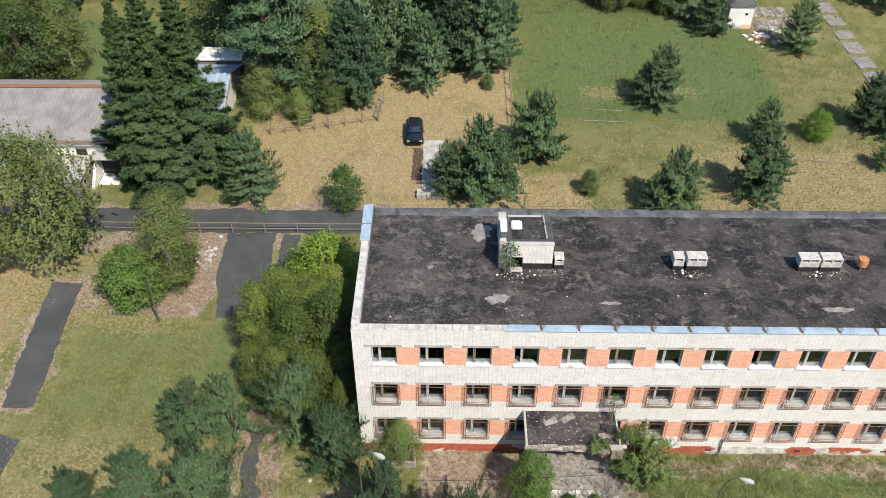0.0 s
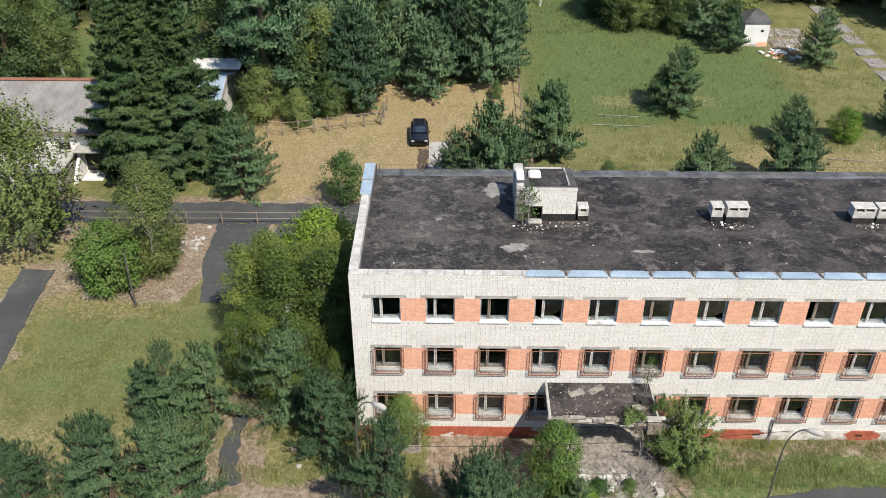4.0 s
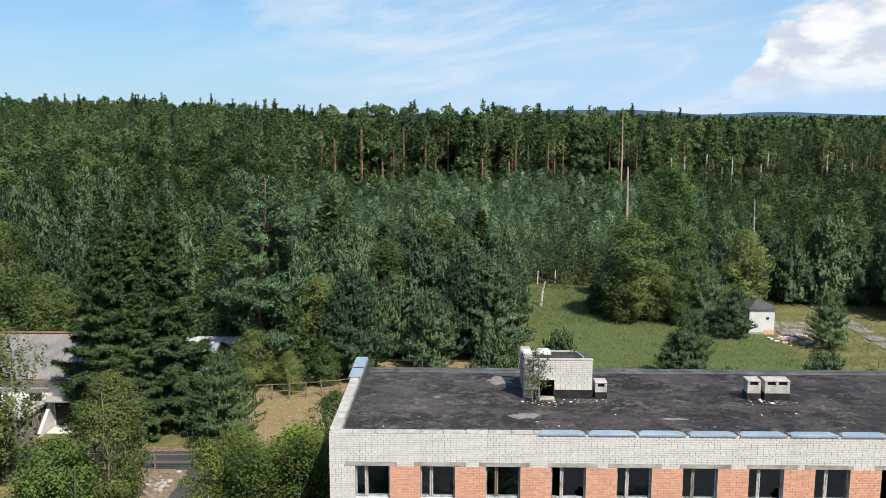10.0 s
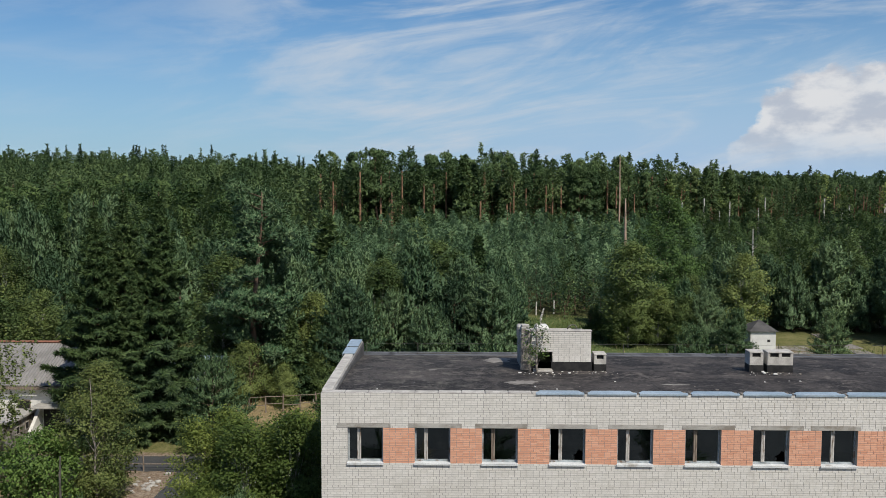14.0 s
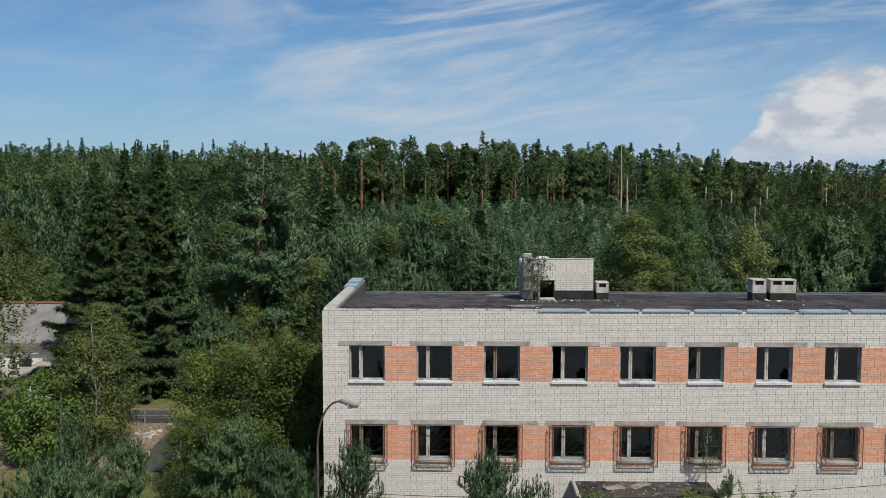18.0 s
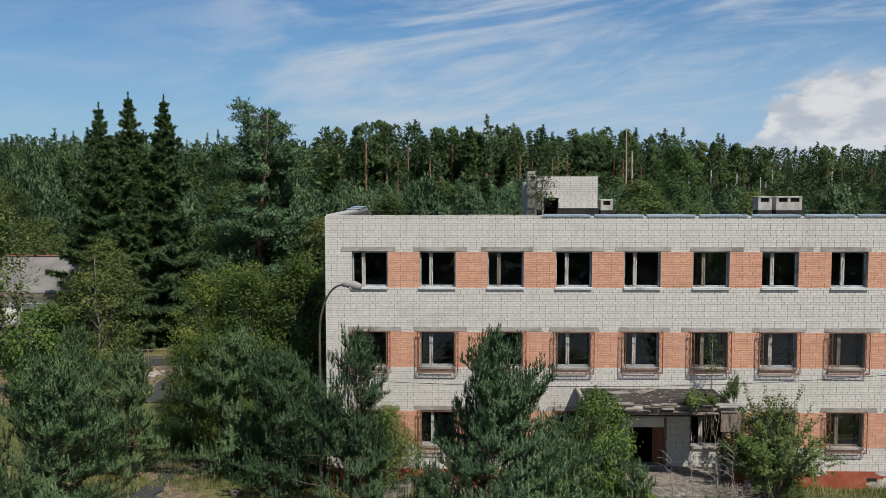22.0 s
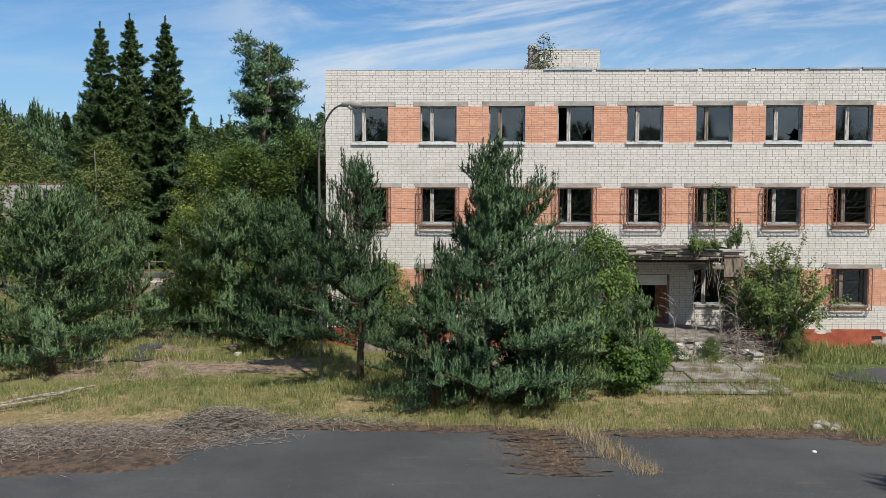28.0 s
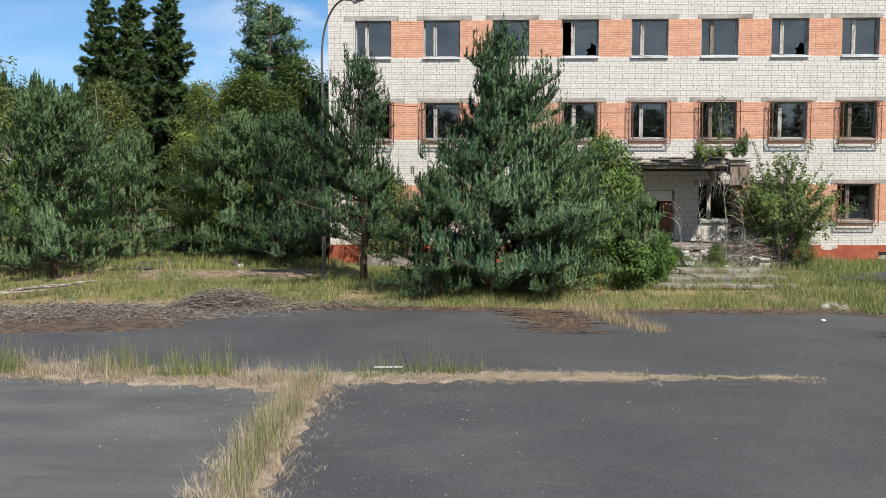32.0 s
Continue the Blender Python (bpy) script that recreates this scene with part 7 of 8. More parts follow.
def blades(P, h, w, lean, rng):
    """Single grass blades: slim bent triangles."""
    n = len(P)
    a = rng.rand(n) * 6.28
    hh = h * rng.uniform(0.5, 1.3, n)
    f = np.stack([np.cos(a), np.sin(a), np.zeros(n)], -1)
    s = np.stack([-np.sin(a), np.cos(a), np.zeros(n)], -1) * (w * 0.5)
    tip = P + f * (hh * lean * rng.uniform(0.2, 1.2, n))[:, None] + np.array([0, 0, 1]) * hh[:, None]
    return np.stack([P - s, P + s, tip], 1).reshape(-1, 3)


def tufted(area, n, h, w, seed, lean=0.5, clump=0.12, per=9, keep=None):
    """Blades in tufts over a rectangle x0, x1, y0, y1."""
    rng = np.random.RandomState(seed)
    x0, x1, y0, y1 = area
    c = np.stack([rng.uniform(x0, x1, n), rng.uniform(y0, y1, n)], -1)
    if keep is not None:
        c = c[keep(c[:, 0], c[:, 1])]
    p = np.repeat(c, per, 0) + rng.normal(0, clump, (len(c) * per, 2))
    hs = np.repeat(h * rng.uniform(0.5, 1.25, len(c)) * (1 + 0.45 * fnoise(c[:, 0], c[:, 1], 0.8, seed)), per)
    return blades(np.concatenate([p, gz(p[:, 0], p[:, 1])[:, None] + 0.02], 1), hs, w, lean, rng)


def grass(name, V, mat, label):
    return tagged(part(name, tri_mesh(name, V), mat), label, "grass", kind="stuff")


def yard_edge(x):
    return np.interp(x, xs, edge_y)


patchy = lambda x, y: fnoise(x, y, 0.7, 31) > -0.35
grass("verge_grass", np.concatenate([tufted((-20, 14, 23.2, 31), 10500, 0.21, 0.013, 1, 0.75, per=10, keep=lambda x, y: (y > yard_edge(x) + 0.25) & ~((x > 5.8) & (x < 10.7) & (y > 27.6)) & ~((x < -6.6) & (y < 25.2)) & patchy(x, y)),
                                     tufted((10.8, 30, 31.8, 35.3), 2200, 0.28, 0.024, 2, keep=patchy), tufted((10.8, 30, 22.5, 29.0), 2600, 0.26, 0.022, 3, keep=patchy), tufted((5.9, 10.5, 27.5, 31), 420, 0.34, 0.02, 4), tufted((4.5, 10.9, 30.6, 32.2), 260, 0.6, 0.022, 16), tufted((-16, -5, 31.5, 36), 1200, 0.26, 0.024, 5, keep=patchy)]), M_GRASS, "long green weedy grass along the yard")
grass("dry_verge_grass", np.concatenate([tufted((-20, 30, 22.6, 25.2), 1700, 0.13, 0.013, 6, 1.5, keep=lambda x, y: (y > yard_edge(x) - 0.05) & (y < yard_edge(x) + 1.0)), tufted((-20, 12, 24, 30), 600, 0.24, 0.010, 7, 1.0, keep=lambda x, y: (y > yard_edge(x) + 0.2) & ~((x > 5.8) & (x < 10.7) & (y > 27.6))), *[tufted((2.7 + 0.28 * k, 3.5 + 0.24 * k, 23.4 - 0.72 * k, 24.2 - 0.72 * k), 34, 0.26, 0.011, 15 + k, 0.8) for k in range(6)]]), M_STRAW, "dry yellow grass along the yard's edge")


def joint(pts, n, h, spread, seed, mat_lean=0.6, gaps=-0.75):
    """Tufts along a joint of the paving."""
    rng = np.random.RandomState(seed)
    pts = np.asarray(pts, float)
    d = np.r_[0, np.cumsum(np.hypot(*np.diff(pts, axis=0).T))]
    s = rng.rand(n) * d[-1]
    s = s[fnoise(s, s * 0, 1.3, seed) > gaps]
    c = np.stack([np.interp(s, d, pts[:, k]) for k in (0, 1)], -1) + rng.normal(0, spread, (len(s), 2))
    p = np.repeat(c, 10, 0) + rng.normal(0, 0.06, (len(c) * 10, 2))
    hs = np.repeat(h * rng.uniform(0.3, 1.3, len(c)) * (1 + 0.5 * fnoise(c[:, 0] * 3, c[:, 1] * 3, 1.0, seed)), 10)
    return blades(np.concatenate([p, np.full((len(p), 1), 0.03)], 1), np.maximum(hs, 0.03), 0.009, mat_lean, rng)


cross = [(-14, 15.6), (-8.7, 15.2), (-5.5, 14.75), (-3.4, 14.4), (-2.4, 14.75), (1.0, 14.95), (3.0, 14.95)]
stem = [(-2.75, 14.6), (-2.8, 12.6), (-2.75, 10.5), (-2.6, 8.0), (-2.4, 5.0)]
grass("joint_grass", np.concatenate([joint(cross[:5], 90, 0.2, 0.2, 1, 0.6, 0.0), joint(cross[:3], 300, 0.5, 0.15, 11, 0.45, 0.15), joint([(-8.9, 15.1), (-8.3, 15.05)], 28, 0.6, 0.1, 19, 0.35), joint([(-7.0, 15.1), (-6.2, 15.0)], 34, 0.66, 0.12, 18, 0.35), joint([(-5.5, 14.9), (-4.3, 14.85)], 48, 0.52, 0.14, 13, 0.45), joint([(-2.0, 14.9), (-1.0, 15.2), (0.2, 15.2)], 60, 0.42, 0.12, 12), joint(stem, 200, 0.5, 0.10, 2, 0.45, -0.3), joint([(3, 14.95), (5.8, 14.8)], 30, 0.06, 0.08, 3)]), M_GRASS, "green grass grown out of the paving joints")
grass("dry_joint_grass", np.concatenate([joint(cross[:5], 3000, 0.08, 0.36, 4, 2.2), joint(cross[3:], 2000, 0.04, 0.24, 24, 2.6), joint(cross[:4], 560, 0.40, 0.18, 14, 0.6, -0.15), joint(stem, 1700, 0.09, 0.26, 5, 2.0), joint(stem, 330, 0.40, 0.12, 17, 0.55), joint([(3, 14.95), (6.2, 14.8)], 260, 0.05, 0.12, 6, 2.0)]), M_MATSTRAW, "dry straw-coloured grass in the paving joints")
ribbon("paving_joint", [(-16, 15.7)] + cross + [(6.2, 14.85)], [1.3, 1.25, 1.15, 1.2, 1.5, 1.1, 0.65, 0.5, 0.1], M_DRYMAT, "dry sod grown into the joint of the paving", "joint", 0.012, 0.32, 41, 0.0, 0.15)
ribbon("paving_joint", stem, [0.6, 0.6, 0.6, 0.65, 0.7], M_DRYMAT, "dry sod grown into the joint of the paving", "joint", 0.01, 0.24, 42, 0.0, 0.15)
meadow = lambda x, y: fnoise(x, y, 0.4, 33) > -0.5
grass("meadow_grass", np.concatenate([tufted((6.5, 46, 57, 98), 4800, 0.26, 0.045, 8, 0.6, 0.25, 6, meadow), tufted((7, 18, 96, 118), 900, 0.3, 0.06, 9, 0.6, 0.3, 6), tufted((-29, -12, 36.5, 47), 2600, 0.14, 0.035, 10, 0.7, 0.2, 6, meadow)]), M_GRASS, "tufts of meadow grass")
grass("hay_stubble", np.concatenate([tufted((-18, 6, 60.5, 83), 3200, 0.07, 0.035, 11, 1.6, 0.4, 4), tufted((-45, -9, 29, 37), 1500, 0.16, 0.020, 12, 0.9, 0.25, 6, lambda x, y: patchy(x, y) & (x < -11)), tufted((-44, -20, 48, 56), 900, 0.14, 0.022, 13, 0.9, 0.25, 6, meadow), tufted((8, 46, 57, 72), 1500, 0.22, 0.026, 14, 0.9, 0.25, 6, meadow)]), M_STRAW, "dry mown hay stubble")

# needle litter and brushwood on the yard
def mat_of(name, cx, cy, rx, ry, mat, label, seed, z=0.055, h=0.03):
    r = np.random.RandomState(seed)
    n, m = 40, 6
    a = np.linspace(0, 2 * np.pi, n, endpoint=False)
    out = 1 + 0.4 * fnoise(np.cos(a) * 3, np.sin(a) * 3, 1.0, seed) + r.normal(0, 0.05, n)
    V, F = [(cx, cy, z + h)], []
    for k in range(1, m + 1):
        for j in range(n):
            f = k / m * out[j]
            V.append((cx + rx * f * math.cos(a[j]), cy + ry * f * math.sin(a[j]), z + h * (1 - (k / m) ** 2) if k < m else 0.0))
    F = [(0, 1 + j, 1 + (j + 1) % n) for j in range(n)]
    for k in range(m - 1):
        for j in range(n):
            b, c = 1 + k * n, 1 + (k + 1) * n
            F.append((b + j, c + j, c + (j + 1) % n))
            F.append((b + j, c + (j + 1) % n, b + (j + 1) % n))
    return tagged(part(name, mesh_np(name, V, F, True), mat), label, "litter", kind="stuff")


lx = np.arange(-7.5, 13.0, 0.8)
ribbon("verge_litter", [(float(x), float(yard_edge(x)) + 0.05) for x in lx], [0.25 + 0.5 * abs(math.sin(1.3 * k)) + (0.35 if x > 4 else 0.0) for k, x in enumerate(lx)], M_LITTER, "dark band of needle litter along the verge", "litter", 0.012, 0.3, 47, 0.02, 0.2)
rw = random.Random(44)
for k in range(26):
    v = k / 25
    yy, xa, xb = 19.9 + 3.7 * v, 1.4 - 0.4 * v + rw.uniform(-0.5, 0.9), 4.1 - 1.0 * v + rw.uniform(-1.2, 0.0)
    ribbon("needle_litter", [(xa, yy + rw.uniform(-0.1, 0.1)), ((xa + xb) / 2, yy - 0.08), (xb, yy + rw.uniform(-0.1, 0.1))], [0.03, rw.uniform(0.12, 0.34) if k < 13 else rw.uniform(0.05, 0.3), 0.03], M_LITTER, "thin drift of brown needle litter on the asphalt", "litter", 0.008 + 0.001 * k, 0.12, 80 + k, 0.0, 0.12)
mat_of("needle_litter", 7.6, 23.5, 2.9, 0.32, M_LITTER, "brown needle litter along the verge", 4)
mat_of("needle_litter", -12.0, 21.7, 5.6, 2.3, M_LITTER, "brown litter under the brushwood", 5, 0.05, 0.10)
mat_of("needle_litter", -1.8, 24.0, 4.3, 0.3, M_LITTER, "brown needle litter along the verge", 6)


def litter(cx, cy, rx, ry, n, seed):
    rng = np.random.RandomState(seed)
    p = rng.normal(0, 0.42, (n, 2)) * (rx, ry) + (cx, cy)
    return blades(np.concatenate([p, 0.07 + 0.03 * rng.rand(n, 1)], 1), 0.035, 0.012, 3.5, rng)


rq = np.random.RandomState(61)
q = np.concatenate([rq.normal(0, 1, (150, 2)) * (1.8, 1.6) + (-0.2, 12.0), rq.normal(0, 1, (60, 2)) * (1.2, 1.0) + (-4.2, 12.0), rq.normal(0, 1, (50, 2)) * (1.5, 1.0) + (5.0, 16.5), rq.uniform((-7, 8), (9, 22), (70, 2))])
scraps = blades(np.concatenate([q, np.full((len(q), 1), 0.04)], 1), 0.006, 0.034, 5.5, rq)
tagged(part("pale_scraps", tri_mesh("pale_scraps", scraps), M_CONC), "pale scraps and husks strewn on the asphalt", "litter", kind="stuff")
tagged(part("strewn_litter", tri_mesh("strewn_litter", np.concatenate([litter(2.3, 21.6, 2.0, 1.9, 2600, 1), litter(7.6, 23.5, 2.9, 0.4, 1200, 2), litter(-11.5, 21.5, 4.6, 2.2, 2600, 3), litter(-1.8, 24.0, 4.3, 0.35, 1600, 4)])), M_STALK), "dry stalks and needles strewn on the asphalt", "litter", kind="stuff")


def brush_heap(name, label, cx, cy, rx, ry, rz, n, h, seed, lmin=0.6, lmax=1.8, rad=0.012):
    """A heap of cut twigs, each a bent stick."""
    r = np.random.RandomState(seed)
    g = Geo()
    c, s = math.cos(rz), math.sin(rz)
    for k in range(n):
        u, v = r.normal(0, 0.42, 2)
        x, y = cx + c * u * rx - s * v * ry, cy + s * u * rx + c * v * ry
        top = h * max(0.05, 1 - u * u * 1.2 - v * v * 1.2)
        z = max(0.05, gh(x, y) + top * r.rand())
        a, ln = rz + r.normal(0, 0.8), r.uniform(lmin, lmax)
        d = np.array((math.cos(a), math.sin(a), r.normal(0, 0.10)))
        p = np.array((x, y, z))
        b = p + d * ln
        b[2] = max(b[2], 0.05)
        m = (p + b) / 2 + r.normal(0, 0.07, 3)
        m[2] = max(m[2], 0.06)
        g.tube([p, m, b], [rad * r.uniform(0.6, 1.5), rad, rad * 0.4], 3, False)
    return tagged(part(name, g, M_BRUSH if cy < 25 else M_TWIG), label, "brushwood", kind="stuff")


brush_heap("brushwood_heap", "long heap of grey cut twigs on the asphalt edge", -11.6, 22.0, 5.6, 1.8, 0.22, 5200, 0.34, 1, 0.2, 0.75, 0.008)
brush_heap("brushwood_heap", "heap of grey cut twigs", -7.2, 23.8, 1.9, 0.9, 0.3, 1500, 0.6, 2, 0.25, 1.0, 0.009)
brush_heap("brushwood_heap", "thin line of grey twigs along the verge", -4.0, 24.3, 2.4, 0.25, 0.0, 260, 0.16, 3, 0.25, 1.1, 0.009)
brush_heap("dead_branches", "tangle of dead grey branches beside the steps", 9.9, 31.7, 1.3, 1.2, 1.2, 520, 1.3, 4, 0.5, 1.6, 0.009)
brush_heap("dead_branches", "dry fallen branches by the birches", -11.0, 37.6, 1.4, 0.6, 0.2, 90, 0.7, 5, 0.7, 2.0, 0.016)
border = thing("fallen_poles", "pale fallen poles lying in the grass", "poles")
for p, q in (((-15.9, 24.1, 0.22), (-14.1, 25.7, 0.3)), ((-14.1, 25.7, 0.32), (-12.7, 26.5, 0.38)), ((-12.9, 26.3, 0.4), (-12.1, 27.3, 0.46)), ((-15.2, 24.4, 0.2), (-13.2, 26.1, 0.3)), ((-13.9, 25.7, 0.36), (-12.4, 26.9, 0.42))):
    part("pole", Geo().tube([p, ((p[0] + q[0]) / 2, (p[1] + q[1]) / 2, (p[2] + q[2]) / 2 + 0.03), q], [0.04, 0.036, 0.026], 6), M_BRUSH, border)
stick = thing("white_board", "white painted board lying on the asphalt", "board", at=(-1.55, 15.6, 0.05), rz=3)
part("board", Geo().box(-0.27, 0.27, -0.03, 0.03, 0.0, 0.025, 0.006), M_PLASTER, stick)


def stone(name, x, y, s, label, mat, seed, z=None):
    r = np.random.RandomState(seed)
    bm = bmesh.new()
    bmesh.ops.create_icosphere(bm, subdivisions=2, radius=s)
    for v in bm.verts:
        v.co *= 1 + 0.28 * noise.noise(v.co * 2.2 / s + Vector((seed, 0, 0)))
        v.co.z *= 0.6
    return tagged(part(name, Geo().take(bm), mat, at=pose(x, y, (gh(x, y) if z is None else z) + s * 0.3, 0, 0, seed * 40)), label, "stone")


for k, (x, y, q) in enumerate(((10.1, 24.3, 0.16), (10.4, 24.5, 0.19), (10.65, 24.35, 0.14), (10.3, 24.7, 0.15), (10.8, 24.6, 0.12), (10.0, 24.6, 0.1), (10.5, 24.2, 0.1))):
    stone("concrete_lump", x, y, q, "lump of broken concrete in the grass", M_RUBBLE if k % 3 else M_CONC, 101 + k)
stone("tree_stump", -9.35, 34.2, 0.25, "grey cut stump beside the pines", M_WOOD, 3)
stone("white_stone", -8.9, 33.0, 0.16, "small pale stone beside the path", M_CONC, 4)
stone("white_stone", 9.1, 21.9, 0.06, "flattened pale scrap on the asphalt", M_PLASTER, 5, 0.03)
rj = random.Random(52)
for k in range(26):
    s_ = rj.uniform(0.06, 0.2)
    stone("chalk_lump", rj.gauss(-20.1, 0.5), rj.gauss(54.4, 0.7), s_, "pale lump of a small rubble heap by the drive", M_SLAB, 60 + k)


# ---- street lamps and poles ----
def street_lamp(x, y, h, reach, rz):
    lamp = thing("street_lamp", "grey steel street lamp with a curved arm", "street lamp", "street lamps", at=(x, y, gh(x, y) - 0.05), rz=rz)
    part("pole", Geo().tube([(0, 0, 0), (0, 0, 0.1), (0, 0, h * 0.55), (0, 0, h - 1.9)], [0.07, 0.07, 0.05, 0.04], 10), M_STEEL, lamp)
    part("base_plate", Geo().tube([(0, 0, 0.0), (0, 0, 0.08)], 0.16, 10), M_CONC, lamp)
    part("arm", Geo().tube([(reach * (1 - math.cos(a)), 0, h - 1.92 + 1.75 * math.sin(a)) for a in np.linspace(0, math.pi / 2, 12)], 0.035, 8), M_STEEL, lamp)
    head = part("head", Geo().tube([(reach - 0.05, 0, h - 0.17), (reach + 0.15, 0, h - 0.15), (reach + 0.45, 0, h - 0.16), (reach + 0.68, 0, h - 0.2), (reach + 0.72, 0, h - 0.22)], [0.05, 0.10, 0.15, 0.11, 0.03], 12), M_SLAB, lamp, "pale grey lamp head", smooth=True)
    part("lens", Geo().tube([(reach + 0.38, 0, h - 0.36), (reach + 0.38, 0, h - 0.30), (reach + 0.38, 0, h - 0.2)], [0.05, 0.12, 0.13], 12), M_WHITEPAINT, head, smooth=True)
    return lamp


street_lamp(-4.95, 28.9, 9.6, 1.0, -28)
street_lamp(14.35, 27.4, 9.6, 0.7, -20)
pole1 = thing("lamp_post", "weathered concrete post on the lawn", "post", at=(-21.9, 46.5, gh(-21.9, 46.5) - 0.05))
part("shaft", Geo().tube([(0, 0, 0), (0, 0, 3.2), (0.06, 0, 4.4)], [0.075, 0.06, 0.045], 8), M_STEEL, pole1)
part("foot", Geo().tube([(0, 0, 0), (0, 0, 0.25)], 0.11, 8), M_STEEL, pole1)
wire = thing("slack_wire", "thin overhead wire in front of the wall", "wire")
part("strand", Geo().tube([(-4.95 + 20.9 * t, 28.9 + 1.3 * t, 6.4 - 1.6 * t * (1 - t)) for t in np.linspace(0, 1, 15)], 0.011, 4), M_TYRE, wire)

# ---- fences and gate ----
gate = thing("rail_barrier", "weathered brown rail barrier along the road", "railing")
for k in range(9):
    x = -29.2 + k * 2.72
    part("post", Geo().tube([(x, 56.85, gh(x, 56.85) - 0.1), (x, 56.85, 2.15)], 0.055, 6), M_WOOD, gate)
for z in (2.1, 1.55):
    part("rail", Geo().tube([(-29.3 + k * 2.72, 56.85, z - 0.03 * (k % 2)) for k in range(9)], 0.035, 6), M_WOOD, gate)


def wood_fence(name, label, pts, step, h, rails, seed, mesh_net=False):
    r = random.Random(seed)
    f = thing(name, label, "fence", "fences")
    for (ax, ay), (bx_, by_) in zip(pts, pts[1:]):
        n = max(1, round(math.hypot(bx_ - ax, by_ - ay) / step))
        P = [(ax + (bx_ - ax) * k / n, ay + (by_ - ay) * k / n) for k in range(n + 1)]
        tops = []
        for x, y in P:
            hh = h * r.uniform(0.85, 1.12)
            lx, ly = r.uniform(-0.1, 0.1), r.uniform(-0.08, 0.08)
            part("post", Geo().tube([(x, y, gh(x, y) - 0.2), (x + lx, y + ly, gh(x, y) + hh)], [0.07, 0.055], 6), M_WOOD, f)
            tops.append((x, y, gh(x, y)))
        for u in rails:
            for (x0_, y0_, z0_), (x1_, y1_, z1_) in zip(tops, tops[1:]):
                part("rail", Geo().tube([(x0_, y0_ - 0.06, z0_ + h * u + r.uniform(-0.08, 0.08)), (x1_, y1_ - 0.06, z1_ + h * u + r.uniform(-0.08, 0.08))], 0.035 if u > 0.3 else 0.02, 5), M_WOOD, f)
    return f


wood_fence("pole_fence", "grey pole fence at the edge of the hay", [(-17.5, 71.6), (-12, 72.8), (-7.3, 74.2), (-7.0, 77.4)], 1.5, 1.5, (0.45, 0.92), 1)
wood_fence("post_fence", "leaning posts with wire along the meadow", [(6.2, 60.4), (5.9, 75), (5.9, 93)], 3.2, 1.4, (0.85,), 2)
wood_fence("post_fence", "leaning posts behind the barn", [(-47, 86), (-22, 87)], 4.5, 1.8, (), 3)
for x, y, h in ((10.5, 119.0, 1.9), (13.0, 120.0, 2.0)):
    part_ob = thing("old_pole", "old grey pole standing in the meadow", "pole", at=(x, y, gh(x, y) - 0.1))
    part("shaft", Geo().tube([(0, 0, 0), (0.05, 0, h)], [0.11, 0.09], 7), M_BIRCH, part_ob)
snag = thing("tree_stub", "leaning broken birch stub in the meadow", "dead tree", at=(9.7, 105.1, gh(9.7, 105.1) - 0.1))
part("stem", Geo().tube([(0, 0, 0), (0.12, 0, 1.0), (0.2, 0.05, 2.0), (0.5, 0, 3.1)], [0.17, 0.15, 0.14, 0.09], 8), M_BIRCH, snag)
for k in range(4):
    part("stub", Geo().tube([(0.2, 0, 1.2 + 0.5 * k), (0.2 + 0.3 * (-1) ** k, 0.05, 1.4 + 0.5 * k)], [0.05, 0.02], 5), M_TWIG, snag)
for p, q in (((12.4, 74.5), (17.8, 74.2)), ((13.2, 76.6), (17.0, 76.3)), ((31.5, 68.2), (37.0, 67.4)), ((37.5, 68.6), (41.5, 67.6))):
    b = thing("old_beam", "grey timber lying in the meadow grass", "beam", "meadow beams")
    part("timber", Geo().tube([(p[0], p[1], gh(*p) + 0.1), (q[0], q[1], gh(*q) + 0.06)], 0.035, 5), M_TWIG, b)


# ---- sheds and barn ----
def corrugated(x0, x1, ya, za, yb, zb, pitch=0.24, amp=0.045):
    """A wavy roof sheet from the eave (ya, za) to the ridge (yb, zb)."""
    n = int((x1 - x0) / pitch * 4)
    x = np.linspace(x0, x1, n)
    wv = amp * np.sin((x - x0) / pitch * 2 * np.pi)
    rows_ = [np.stack([x, np.full(n, ya + (yb - ya) * t), za + (zb - za) * t + wv], -1) for t in (0, 0.33, 0.34, 0.67, 0.68, 1)]
    rows_[1][:, 2] += 0.02
    rows_[3][:, 2] += 0.02
    V = np.concatenate(rows_)
    i = np.arange(n - 1)
    return mesh_np("slate", V, np.concatenate([np.stack([i + r * n, i + 1 + r * n, i + 1 + (r + 1) * n, i + (r + 1) * n], -1) for r in range(5)]), True)


barn = thing("barn", "long whitewashed barn with a corrugated slate roof", "barn")
part("wall_block", Geo().box(-52, -29.6, 65.2, 74.4, 0.7, 4.85), M_PLASTER, barn)
part("roof_front", corrugated(-52.5, -29.0, 64.6, 4.92, 69.8, 7.3), M_SLATE, barn, "grey corrugated asbestos slate")
part("roof_back", corrugated(-52.5, -29.0, 75.0, 4.92, 69.8, 7.3), M_SLATE, barn)
part("ridge", Geo().box(-52.5, -29.0, 69.55, 70.05, 7.27, 7.36, 0.03), M_RUST, barn, "rusty ridge sheet")
part("gable", Geo().poly([(-29.6, 65.2, 4.85), (-29.6, 74.4, 4.85), (-29.6, 69.8, 7.1)]), M_PLASTER, barn)
part("eave_board", Geo().box(-52.4, -29.1, 64.55, 64.62, 4.62, 4.84), M_WOOD, barn)
